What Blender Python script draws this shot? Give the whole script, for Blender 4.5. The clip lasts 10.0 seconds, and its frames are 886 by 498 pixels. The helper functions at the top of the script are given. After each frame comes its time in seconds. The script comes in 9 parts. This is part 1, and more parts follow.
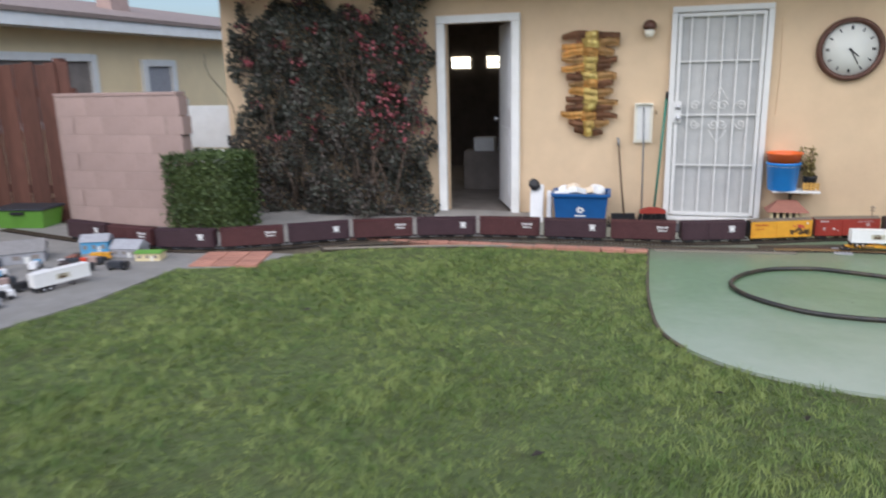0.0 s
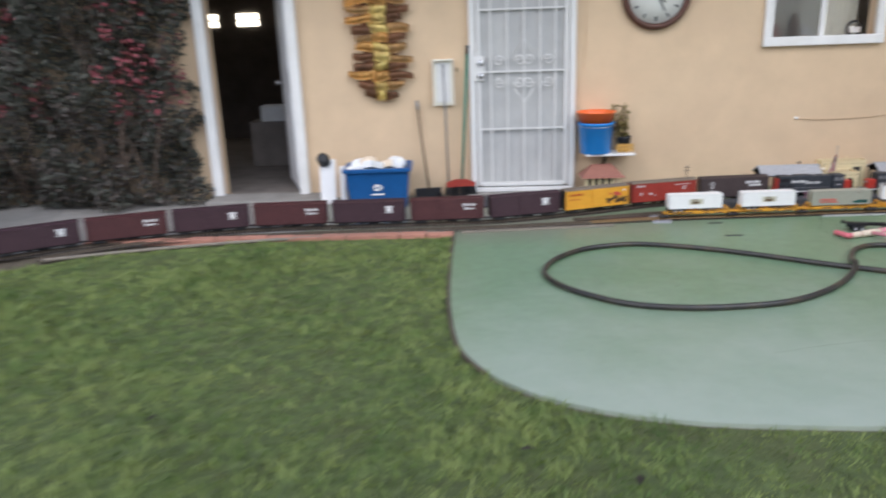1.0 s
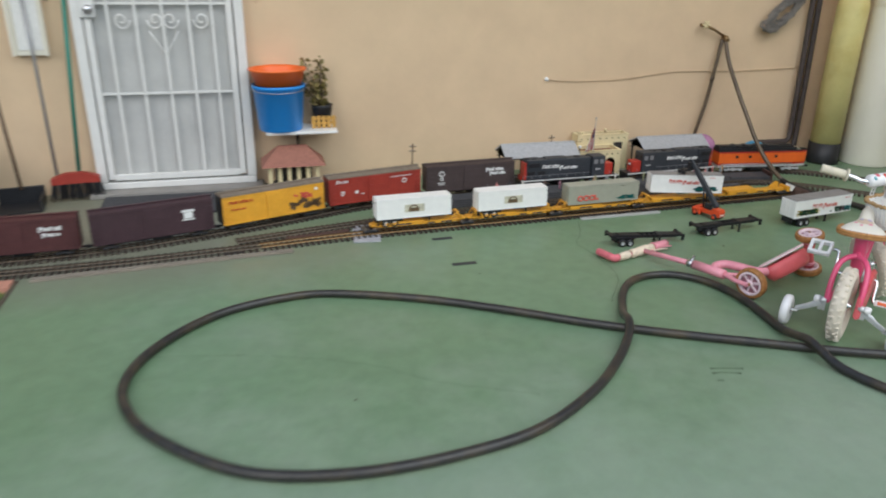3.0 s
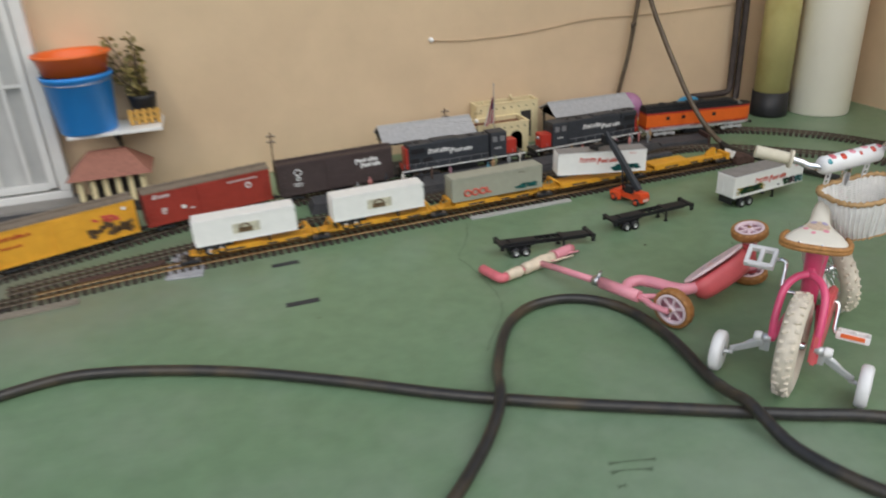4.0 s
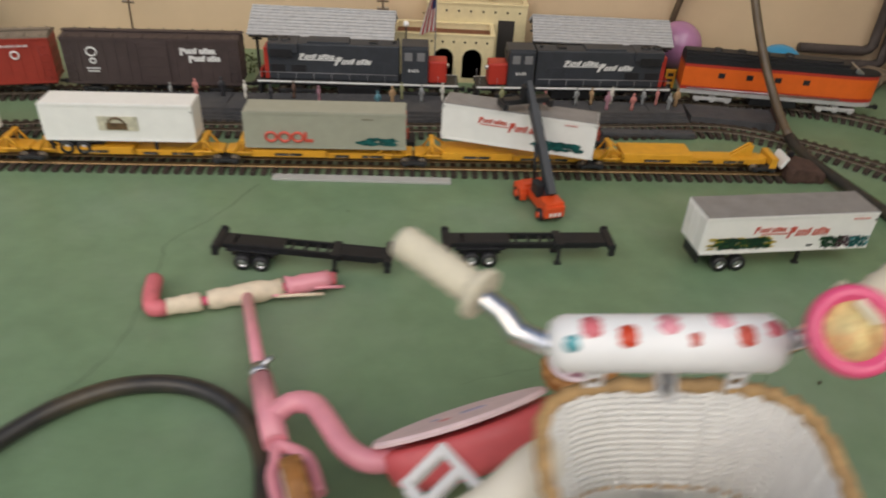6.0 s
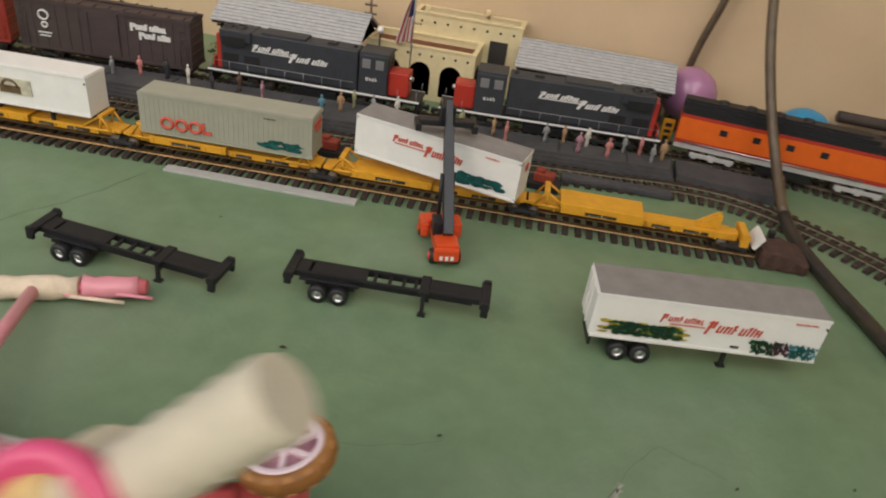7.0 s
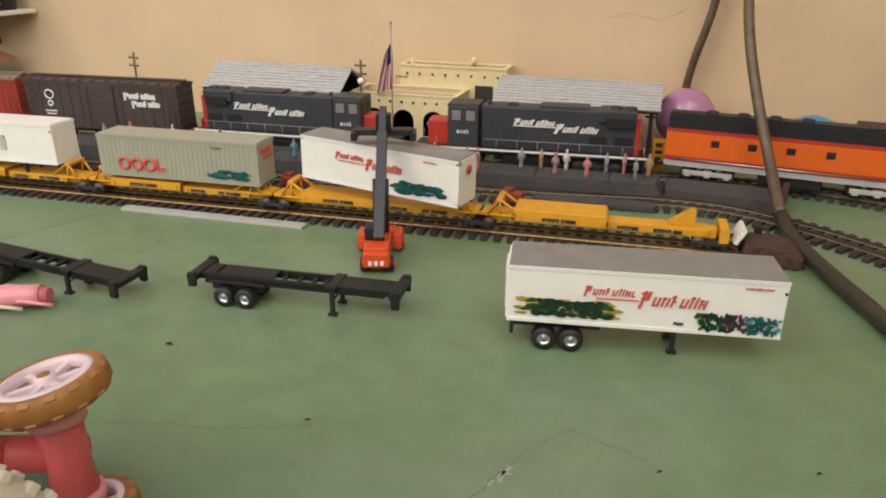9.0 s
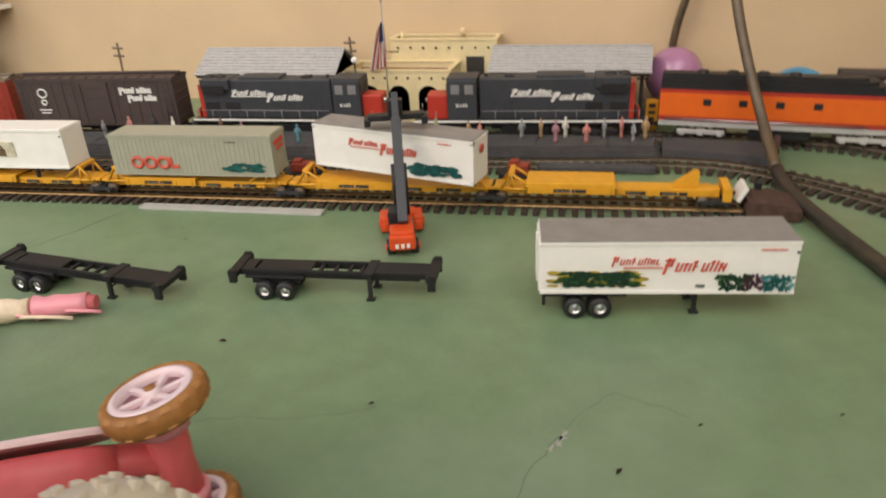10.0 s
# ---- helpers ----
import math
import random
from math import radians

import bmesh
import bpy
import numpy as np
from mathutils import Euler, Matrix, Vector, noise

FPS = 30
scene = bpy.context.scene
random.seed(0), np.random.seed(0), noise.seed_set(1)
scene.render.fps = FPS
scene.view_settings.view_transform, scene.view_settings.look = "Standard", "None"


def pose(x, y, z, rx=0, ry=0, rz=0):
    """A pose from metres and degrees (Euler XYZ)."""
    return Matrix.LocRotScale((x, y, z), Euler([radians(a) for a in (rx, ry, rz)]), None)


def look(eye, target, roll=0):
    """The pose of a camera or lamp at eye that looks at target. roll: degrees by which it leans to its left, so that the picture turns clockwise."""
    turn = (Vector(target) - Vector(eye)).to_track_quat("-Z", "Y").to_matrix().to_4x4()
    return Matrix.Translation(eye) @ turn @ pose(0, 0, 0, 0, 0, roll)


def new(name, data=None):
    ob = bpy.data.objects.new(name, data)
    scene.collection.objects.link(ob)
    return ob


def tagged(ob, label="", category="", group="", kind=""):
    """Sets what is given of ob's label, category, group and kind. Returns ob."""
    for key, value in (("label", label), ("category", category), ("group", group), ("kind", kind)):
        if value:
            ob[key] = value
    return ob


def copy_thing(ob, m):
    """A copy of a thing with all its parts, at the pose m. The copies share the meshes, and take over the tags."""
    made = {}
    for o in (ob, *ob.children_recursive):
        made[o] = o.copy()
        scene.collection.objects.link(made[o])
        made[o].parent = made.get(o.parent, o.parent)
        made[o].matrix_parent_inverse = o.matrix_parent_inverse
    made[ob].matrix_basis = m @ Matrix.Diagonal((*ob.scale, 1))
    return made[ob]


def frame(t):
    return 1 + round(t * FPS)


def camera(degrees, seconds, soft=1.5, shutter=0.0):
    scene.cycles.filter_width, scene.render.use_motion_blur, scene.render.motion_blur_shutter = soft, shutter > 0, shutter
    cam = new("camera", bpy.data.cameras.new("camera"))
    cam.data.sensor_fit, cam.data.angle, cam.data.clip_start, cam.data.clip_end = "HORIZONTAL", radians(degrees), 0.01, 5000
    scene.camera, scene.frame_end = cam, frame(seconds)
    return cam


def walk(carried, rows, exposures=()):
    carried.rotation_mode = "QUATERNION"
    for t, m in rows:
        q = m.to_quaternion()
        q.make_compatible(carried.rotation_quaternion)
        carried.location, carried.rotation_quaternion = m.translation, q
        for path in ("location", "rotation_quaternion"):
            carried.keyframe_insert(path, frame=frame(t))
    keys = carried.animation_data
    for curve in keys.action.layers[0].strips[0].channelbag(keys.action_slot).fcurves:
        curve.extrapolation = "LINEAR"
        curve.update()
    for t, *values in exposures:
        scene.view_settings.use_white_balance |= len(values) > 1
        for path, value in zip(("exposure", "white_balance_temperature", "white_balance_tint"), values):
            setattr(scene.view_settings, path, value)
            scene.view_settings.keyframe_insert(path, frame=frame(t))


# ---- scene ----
cam = camera(63.4, 10.0, 1.9, 0.6)
PATH = [
    (0, (0.614, -1.738, 1.529), (0.051, 0.124, 1.061), -1.3),
    (0.5, (0.685, -1.12, 1.489), (0.272, 0.761, 0.949), -2.1),
    (1, (0.825, -0.533, 1.417), (0.699, 1.38, 0.848), -2.1),
    (1.5, (1.007, 0.023, 1.39), (1.094, 1.936, 0.813), 0.6),
    (2, (1.169, 0.562, 1.384), (1.524, 2.423, 0.745), 1.0),
    (2.5, (1.436, 0.986, 1.375), (1.828, 2.842, 0.74), 2.3),
    (2.7, (1.527, 1.161, 1.344), (1.947, 2.992, 0.66), 1.8),
    (3.8, (2.231, 1.99, 1.277), (2.744, 3.753, 0.483), -2.0),
    (4, (2.394, 2.127, 1.235), (2.914, 3.864, 0.391), -2.9),
    (4.5, (2.773, 2.484, 1.13), (3.308, 4.194, 0.241), -1.1),
    (5, (3.137, 2.727, 1.054), (3.606, 4.381, 0.032), 0.6),
    (5.5, (3.453, 2.979, 0.993), (3.747, 4.642, -0.078), -1.4),
    (6, (3.838, 3.141, 0.97), (3.852, 4.806, -0.139), 2.8),
    (6.2, (3.947, 3.189, 0.952), (3.96, 4.865, -0.138), 3.6),
    (7.3, (4.427, 3.498, 0.844), (4.049, 5.154, -0.211), 5.4),
    (7.5, (4.497, 3.524, 0.822), (4.017, 5.156, -0.229), 1.9),
    (8, (4.609, 3.547, 0.693), (4.084, 5.257, -0.202), -2.3),
    (8.5, (4.665, 3.537, 0.588), (4.051, 5.241, -0.259), -0.8),
    (9, (4.66, 3.508, 0.615), (4.11, 5.27, -0.154), 0.3),
    (9.5, (4.645, 3.472, 0.636), (4.089, 5.231, -0.137), -0.7),
    (10, (4.577, 3.438, 0.688), (4.104, 5.17, -0.192), -3.1),
]
EXPOSURES = [
    (0.0, 0.47, 5800, 10), (1.0, 0.38, 5680, 10), (2.0, 0.29, 5680, 4), (2.5, 0.26, 5750, 3), (4.0, 0.06, 6150, 5), (5.0, 0.08, 6450, 6), (6.2, 0.02, 6700, 7), (7.5, 0.16, 6950, 8), (8.5, 0.42, 7050, 8), (10.0, 0.42, 7200, 9),
]
walk(cam, [(t, look(eye, target, roll)) for t, eye, target, roll in PATH], EXPOSURES)

# ---- light ----
world = bpy.data.worlds.new("world")
scene.world = world
world.use_nodes = True
wn = world.node_tree.nodes
sky = wn.new("ShaderNodeTexSky")
sky.sky_type = "NISHITA"
sky.sun_disc = False
sky.sun_elevation, sky.sun_rotation = radians(42), radians(219)
sky.air_density, sky.dust_density = 1.0, 2.5
wn["Background"].inputs["Strength"].default_value = 0.135
world.node_tree.links.new(sky.outputs["Color"], wn["Background"].inputs["Color"])

sun_data = bpy.data.lights.new("sun", "SUN")
sun_data.energy, sun_data.angle, sun_data.color = 1.9, radians(62), (1.0, 0.93, 0.84)
sun = new("sun", sun_data)
sun.matrix_world = look((0, 0, 10), (-2.85, 3.5, 5.9))


# ---- materials ----
def material(name, colour, rough=0.6, metal=0.0, vary=0.0, scale=8.0, bump=0.0, bump_scale=60.0, stain_or_glare=None, stain_or_glare_scale=1.2, stain_or_glare_amount=0.5,
             spread=0.0, coat=0.0, spec=0.5, stretch=(1, 1, 1)):
    """A painted or raw surface: base colour, fine grain (vary), broad stains or painted reflections, fine relief and a
    spread from piece to piece.
    """
    m = bpy.data.materials.new(name)
    m.use_nodes = True
    nt = m.node_tree
    p = nt.nodes["Principled BSDF"]
    p.inputs["Roughness"].default_value, p.inputs["Metallic"].default_value = rough, metal
    p.inputs["Coat Weight"].default_value, p.inputs["Specular IOR Level"].default_value = coat, spec
    co = nt.nodes.new("ShaderNodeTexCoord").outputs["Object"]
    mp = nt.nodes.new("ShaderNodeMapping")
    mp.inputs["Scale"].default_value = stretch
    nt.links.new(co, mp.inputs["Vector"])
    co = mp.outputs["Vector"]

    def noise_out(sc, detail=4.0, roughness=0.6):
        n = nt.nodes.new("ShaderNodeTexNoise")
        n.inputs["Scale"].default_value, n.inputs["Detail"].default_value, n.inputs["Roughness"].default_value = sc, detail, roughness
        nt.links.new(co, n.inputs["Vector"])
        return n.outputs["Fac"]

    def mix(fac, a, b, blend="MIX"):
        x = nt.nodes.new("ShaderNodeMix")
        x.data_type, x.blend_type = "RGBA", blend
        for value, key in ((fac, 0), (a, 6), (b, 7)):
            if isinstance(value, (int, float)):
                x.inputs[key].default_value = value
            elif isinstance(value, tuple):
                x.inputs[key].default_value = (*value, 1)
            else:
                nt.links.new(value, x.inputs[key])
        return x.outputs[2]

    def ramp(fac, a, b):
        r = nt.nodes.new("ShaderNodeMapRange")
        r.inputs[1].default_value, r.inputs[2].default_value = a, b
        nt.links.new(fac, r.inputs[0])
        return r.outputs[0]

    out = tuple(colour)
    if vary:
        lo, hi = tuple(c * (1 - vary) for c in colour), tuple(min(1, c * (1 + vary)) for c in colour)
        out = mix(ramp(noise_out(scale), 0.3, 0.7), lo, hi)
    if stain_or_glare:
        f = nt.nodes.new("ShaderNodeMath")
        f.operation = "MULTIPLY"
        nt.links.new(ramp(noise_out(stain_or_glare_scale, 6.0, 0.65), 0.48, 0.72), f.inputs[0])
        f.inputs[1].default_value = stain_or_glare_amount
        out = mix(f.outputs[0], out, tuple(stain_or_glare))
    if spread:
        info = nt.nodes.new("ShaderNodeObjectInfo").outputs["Random"]
        h = nt.nodes.new("ShaderNodeHueSaturation")
        v = nt.nodes.new("ShaderNodeMapRange")
        v.inputs[3].default_value, v.inputs[4].default_value = 1 - spread, 1 + spread
        nt.links.new(info, v.inputs[0])
        nt.links.new(v.outputs[0], h.inputs["Value"])
        if isinstance(out, tuple):
            h.inputs["Color"].default_value = (*out, 1)
        else:
            nt.links.new(out, h.inputs["Color"])
        out = h.outputs["Color"]
    if isinstance(out, tuple):
        p.inputs["Base Color"].default_value = (*out, 1)
    else:
        nt.links.new(out, p.inputs["Base Color"])
    if bump:
        b = nt.nodes.new("ShaderNodeBump")
        b.inputs["Strength"].default_value, b.inputs["Distance"].default_value = bump, 0.004
        nt.links.new(noise_out(bump_scale, 5.0, 0.7), b.inputs["Height"])
        nt.links.new(b.outputs["Normal"], p.inputs["Normal"])
    return m


def leafy(name, a, b, rough=0.55, patch=1.1, single=0.75, shift=-0.42, tuft=0.0):
    """Leaves or blades whose colour runs from a to b from piece to piece."""
    m = bpy.data.materials.new(name)
    m.use_nodes = True
    nt = m.node_tree
    p = nt.nodes["Principled BSDF"]
    geo = nt.nodes.new("ShaderNodeNewGeometry").outputs["Random Per Island"]
    co = nt.nodes.new("ShaderNodeTexCoord").outputs["Object"]
    n = nt.nodes.new("ShaderNodeTexNoise")
    n.inputs["Scale"].default_value, n.inputs["Detail"].default_value = 1.7, 3.0
    nt.links.new(co, n.inputs["Vector"])
    add = nt.nodes.new("ShaderNodeMath")
    add.operation = "MULTIPLY_ADD"
    nt.links.new(n.outputs["Fac"], add.inputs[0])
    add.inputs[1].default_value = patch
    half = nt.nodes.new("ShaderNodeMath")
    half.operation = "MULTIPLY_ADD"
    nt.links.new(geo, half.inputs[0])
    half.inputs[1].default_value, half.inputs[2].default_value = single, shift - tuft / 2
    last = half.outputs[0]
    if tuft:
        fine = nt.nodes.new("ShaderNodeTexNoise")
        fine.inputs["Scale"].default_value, fine.inputs["Detail"].default_value = 8.5, 4.0
        nt.links.new(co, fine.inputs["Vector"])
        more = nt.nodes.new("ShaderNodeMath")
        more.operation = "MULTIPLY_ADD"
        nt.links.new(fine.outputs["Fac"], more.inputs[0])
        more.inputs[1].default_value = tuft
        nt.links.new(last, more.inputs[2])
        last = more.outputs[0]
    nt.links.new(last, add.inputs[2])
    add.use_clamp = True
    x = nt.nodes.new("ShaderNodeMix")
    x.data_type = "RGBA"
    x.inputs[6].default_value, x.inputs[7].default_value = (*a, 1), (*b, 1)
    nt.links.new(add.outputs[0], x.inputs[0])
    nt.links.new(x.outputs[2], p.inputs["Base Color"])
    p.inputs["Roughness"].default_value = rough
    p.inputs["Subsurface Weight"].default_value = 0.0
    return m


def glass(name, tint=(1, 1, 1), rough=0.02):
    m = bpy.data.materials.new(name)
    m.use_nodes = True
    p = m.node_tree.nodes["Principled BSDF"]
    p.inputs["Base Color"].default_value = (*tint, 1)
    p.inputs["Roughness"].default_value, p.inputs["Transmission Weight"].default_value, p.inputs["IOR"].default_value = rough, 1.0, 1.45
    return m


STUCCO = material("stucco", (0.66, 0.495, 0.32), 0.9, vary=0.06, scale=3.0, bump=0.5, bump_scale=140, stain_or_glare=(0.5, 0.36, 0.24), stain_or_glare_scale=0.9, stain_or_glare_amount=0.28)
# yellow stucco, lightened and warmed in its colour to stand in for direct sun
STUCCO_FAR = material("stucco_yellow_sunlit", (0.84, 0.68, 0.42), 0.9, vary=0.05, scale=2.0, bump=0.4, bump_scale=120)
GREEN_PAINT = material("green_floor_paint", (0.158, 0.245, 0.140), 0.36, vary=0.10, scale=14, bump=0.25, bump_scale=90, stain_or_glare=(0.24, 0.30, 0.22), stain_or_glare_scale=1.6, stain_or_glare_amount=0.55)


def wear_or_sheen_edge(m, pale, axis, y0, y1, amount, beyond=None):
    """Worn or dirty paint, or painted sky sheen, that starts at y0 along an axis and runs out unevenly by y1; beyond:
    (start, full) limits it along y.
    """
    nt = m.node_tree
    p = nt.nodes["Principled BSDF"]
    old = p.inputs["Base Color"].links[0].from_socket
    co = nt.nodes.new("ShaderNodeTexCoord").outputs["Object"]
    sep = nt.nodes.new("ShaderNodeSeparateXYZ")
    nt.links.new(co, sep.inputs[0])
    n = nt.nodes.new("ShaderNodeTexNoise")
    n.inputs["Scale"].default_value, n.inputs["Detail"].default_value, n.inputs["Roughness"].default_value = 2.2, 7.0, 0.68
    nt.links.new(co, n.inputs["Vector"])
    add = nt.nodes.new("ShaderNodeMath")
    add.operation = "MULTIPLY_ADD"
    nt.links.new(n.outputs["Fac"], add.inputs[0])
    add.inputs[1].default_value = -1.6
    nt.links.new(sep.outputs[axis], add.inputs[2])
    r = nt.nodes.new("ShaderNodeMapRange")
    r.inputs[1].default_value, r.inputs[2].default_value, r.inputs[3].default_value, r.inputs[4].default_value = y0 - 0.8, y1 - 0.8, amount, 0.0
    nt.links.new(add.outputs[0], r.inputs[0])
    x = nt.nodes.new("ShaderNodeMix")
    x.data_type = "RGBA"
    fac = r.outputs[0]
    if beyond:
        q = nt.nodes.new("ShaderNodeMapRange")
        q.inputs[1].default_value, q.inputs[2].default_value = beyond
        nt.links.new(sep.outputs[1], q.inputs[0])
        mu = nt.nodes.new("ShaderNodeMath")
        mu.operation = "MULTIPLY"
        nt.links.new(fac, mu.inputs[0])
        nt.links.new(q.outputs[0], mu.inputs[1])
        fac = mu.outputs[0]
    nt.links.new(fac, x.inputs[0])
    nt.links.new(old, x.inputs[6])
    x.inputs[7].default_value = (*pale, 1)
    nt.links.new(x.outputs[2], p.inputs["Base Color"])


# pale front: worn paint, with the floor's sky sheen painted in as well
wear_or_sheen_edge(GREEN_PAINT, (0.46, 0.50, 0.42), 1, 1.85, 3.5, 0.70)
wear_or_sheen_edge(GREEN_PAINT, (0.21, 0.185, 0.15), 0, 1.2, 2.6, 0.75, (4.25, 4.75))
CRACK_DARK = material("dark_crack", (0.105, 0.145, 0.088), 0.9)
CHALK = material("chalky_scuff", (0.36, 0.37, 0.31), 0.9)
PANEL_PALE = material("pale_printed_panel", (0.50, 0.47, 0.36), 0.5, vary=0.3, scale=60)
CONCRETE = material("bare_concrete", (0.25, 0.235, 0.215), 0.85, vary=0.14, scale=6, bump=0.5, bump_scale=80, stain_or_glare=(0.22, 0.21, 0.19), stain_or_glare_amount=0.5)
SOIL = material("dark_soil", (0.10, 0.08, 0.055), 0.95, vary=0.3, scale=14, bump=0.8, bump_scale=60)
TURF = material("turf_soil", (0.085, 0.11, 0.035), 0.95, vary=0.35, scale=20, bump=0.8, bump_scale=90, stain_or_glare=(0.08, 0.075, 0.03), stain_or_glare_scale=3, stain_or_glare_amount=0.6)
GRASS = leafy("grass_blades", (0.074, 0.134, 0.022), (0.248, 0.298, 0.080), 0.65, 1.5, 0.40, -0.44, 1.9)
LEAF = leafy("vine_leaves", (0.024, 0.027, 0.019), (0.078, 0.079, 0.058))
LEAF_DRY = leafy("dry_vine_leaves", (0.045, 0.036, 0.03), (0.10, 0.08, 0.065))
BRACT = leafy("red_bracts", (0.13, 0.025, 0.03), (0.30, 0.06, 0.075))
WILTED = leafy("wilted_leaves", (0.13, 0.12, 0.03), (0.36, 0.27, 0.10))
HEDGE_LEAF = leafy("hedge_leaves", (0.022, 0.042, 0.010), (0.09, 0.13, 0.03))
TWIG = material("twig", (0.10, 0.07, 0.05), 0.9, vary=0.2, scale=30)
WHITE = material("white_paint", (0.78, 0.77, 0.74), 0.45, vary=0.04, scale=9, bump=0.1, bump_scale=60, stain_or_glare=(0.6, 0.57, 0.5), stain_or_glare_scale=3, stain_or_glare_amount=0.3)
WHITE_DOOR = material("cool_white_door_paint", (0.66, 0.67, 0.69), 0.45, vary=0.04, scale=5, bump=0.1)
IRON_WHITE = material("white_enamelled_iron", (0.72, 0.71, 0.68), 0.4, vary=0.03, scale=20)
# the mesh's broad grey patches are reflections put into its colour
SCREEN = material("grey_door_mesh", (0.49, 0.485, 0.465), 0.7, vary=0.08, scale=5, stain_or_glare=(0.36, 0.36, 0.36), stain_or_glare_scale=1.6, stain_or_glare_amount=0.7)
PINK_BLOCK = material("pinkish_block", (0.39, 0.28, 0.245), 0.92, vary=0.10, scale=6, bump=0.6, bump_scale=90, stain_or_glare=(0.30, 0.22, 0.2), stain_or_glare_amount=0.5, spread=0.06)
MORTAR = material("mortar", (0.34, 0.25, 0.22), 0.95, vary=0.1, scale=12, bump=0.5)
REDWOOD = material("redwood_boards", (0.12, 0.05, 0.035), 0.8, vary=0.28, scale=5, bump=0.4, bump_scale=30, spread=0.25, stretch=(8, 8, 1))
BRICK = material("pink_brick", (0.42, 0.20, 0.14), 0.9, vary=0.14, scale=22, bump=0.5, spread=0.12)
SHINGLE = material("brown_shingle", (0.30, 0.23, 0.20), 0.9, vary=0.2, scale=20, bump=0.4, spread=0.1)
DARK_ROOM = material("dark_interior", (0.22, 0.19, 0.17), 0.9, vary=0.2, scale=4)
ROOM_WALL = material("kitchen_wall", (0.34, 0.32, 0.27), 0.8, vary=0.1, scale=4)
CURTAIN = material("pale_curtain", (0.80, 0.78, 0.66), 0.9, vary=0.05, scale=12)
GLASS = glass("window_glass")
RUBBER = material("black_rubber_hose", (0.028, 0.026, 0.024), 0.36, vary=0.25, scale=30, stain_or_glare=(0.15, 0.105, 0.05), stain_or_glare_scale=6, stain_or_glare_amount=0.40)
# the brown stands in for what the upright hoses reflect
RUBBER_REFLECT = material("brown_reflection_hose", (0.10, 0.07, 0.042), 0.42, vary=0.3, scale=20, stain_or_glare=(0.03, 0.027, 0.025), stain_or_glare_scale=3, stain_or_glare_amount=0.5)
ZINC = material("bright_zinc", (0.66, 0.67, 0.68), 0.38, metal=0.55, vary=0.06, scale=40)
TAPE = material("black_tape", (0.03, 0.03, 0.035), 0.6, vary=0.2, scale=40)
STACKER_RED = material("orange_red_toy_paint", (0.66, 0.075, 0.018), 0.4, vary=0.08, scale=40)
CHASSIS_BLACK = material("dull_black_chassis_paint", (0.012, 0.012, 0.014), 0.5, vary=0.25, scale=50, spec=0.4)
BLACK = material("black_plastic", (0.018, 0.018, 0.02), 0.45, vary=0.2, scale=60, spec=0.4)
GREY_DARK = material("charcoal_locomotive_paint", (0.034, 0.038, 0.046), 0.5, vary=0.15, scale=40)
PLATFORM = material("dark_grey_platform", (0.055, 0.055, 0.06), 0.8, vary=0.2, scale=40, bump=0.4, bump_scale=200, stain_or_glare=(0.11, 0.10, 0.09), stain_or_glare_scale=6, stain_or_glare_amount=0.5)
MAT_GREY = material("dark_doormat", (0.05, 0.05, 0.055), 0.95, vary=0.2, scale=60, bump=0.8, bump_scale=300)
TIE = material("dark_brown_tie", (0.035, 0.024, 0.018), 0.8, vary=0.25, scale=60, spread=0.2)
RAIL = material("tarnished_brass_rail", (0.24, 0.155, 0.075), 0.45, metal=0.85, vary=0.2, scale=50)
RAIL_DARK = material("weathered_rail", (0.12, 0.095, 0.07), 0.55, metal=0.7, vary=0.2, scale=50)
BOARD = material("weathered_board", (0.22, 0.19, 0.15), 0.85, vary=0.2, scale=8, bump=0.4, stretch=(1, 6, 6))
YELLOW = material("yellow_model_paint", (0.68, 0.33, 0.025), 0.42, vary=0.08, scale=40)
YELLOW_CAR = material("yellow_boxcar_paint", (0.72, 0.36, 0.03), 0.45, vary=0.07, scale=30)
RED_CAR = material("red_boxcar_paint", (0.30, 0.035, 0.022), 0.5, vary=0.1, scale=30)
BROWN_CAR = material("brown_boxcar_paint", (0.060, 0.042, 0.040), 0.55, vary=0.12, scale=30)
OXIDE_CAR = material("dark_red_boxcar_paint", (0.075, 0.025, 0.025), 0.55, vary=0.14, scale=30)
PLUM_CAR = material("plum_boxcar_paint", (0.050, 0.024, 0.030), 0.55, vary=0.12, scale=30)
CAR_ROOF = material("dusty_brown_roof", (0.20, 0.16, 0.12), 0.7, vary=0.15, scale=30)
ORANGE = material("orange_locomotive_paint", (0.72, 0.13, 0.015), 0.4, vary=0.06, scale=30)
SILVER = material("dull_silver_paint", (0.46, 0.46, 0.45), 0.45, vary=0.1, scale=30)
SCARLET = material("scarlet_paint", (0.42, 0.035, 0.022), 0.4, vary=0.06, scale=30)
RED_TOY = material("red_toy_plastic", (0.62, 0.06, 0.02), 0.38, vary=0.06, scale=50)
TRUCK = material("black_wheel_set", (0.02, 0.02, 0.022), 0.55, vary=0.2, scale=60)
STEEL = material("bright_steel", (0.6, 0.6, 0.62), 0.28, metal=1.0, vary=0.05, scale=40)
CHROME = material("chrome", (0.75, 0.75, 0.77), 0.12, metal=1.0)
TRAILER_WHITE = material("white_trailer_body", (0.80, 0.79, 0.76), 0.4, vary=0.03, scale=30)
TRAILER_ROOF = material("grey_trailer_roof", (0.24, 0.225, 0.215), 0.6, vary=0.12, scale=25)
BOX_GREY = material("grey_green_container", (0.34, 0.34, 0.27), 0.5, vary=0.05, scale=30)
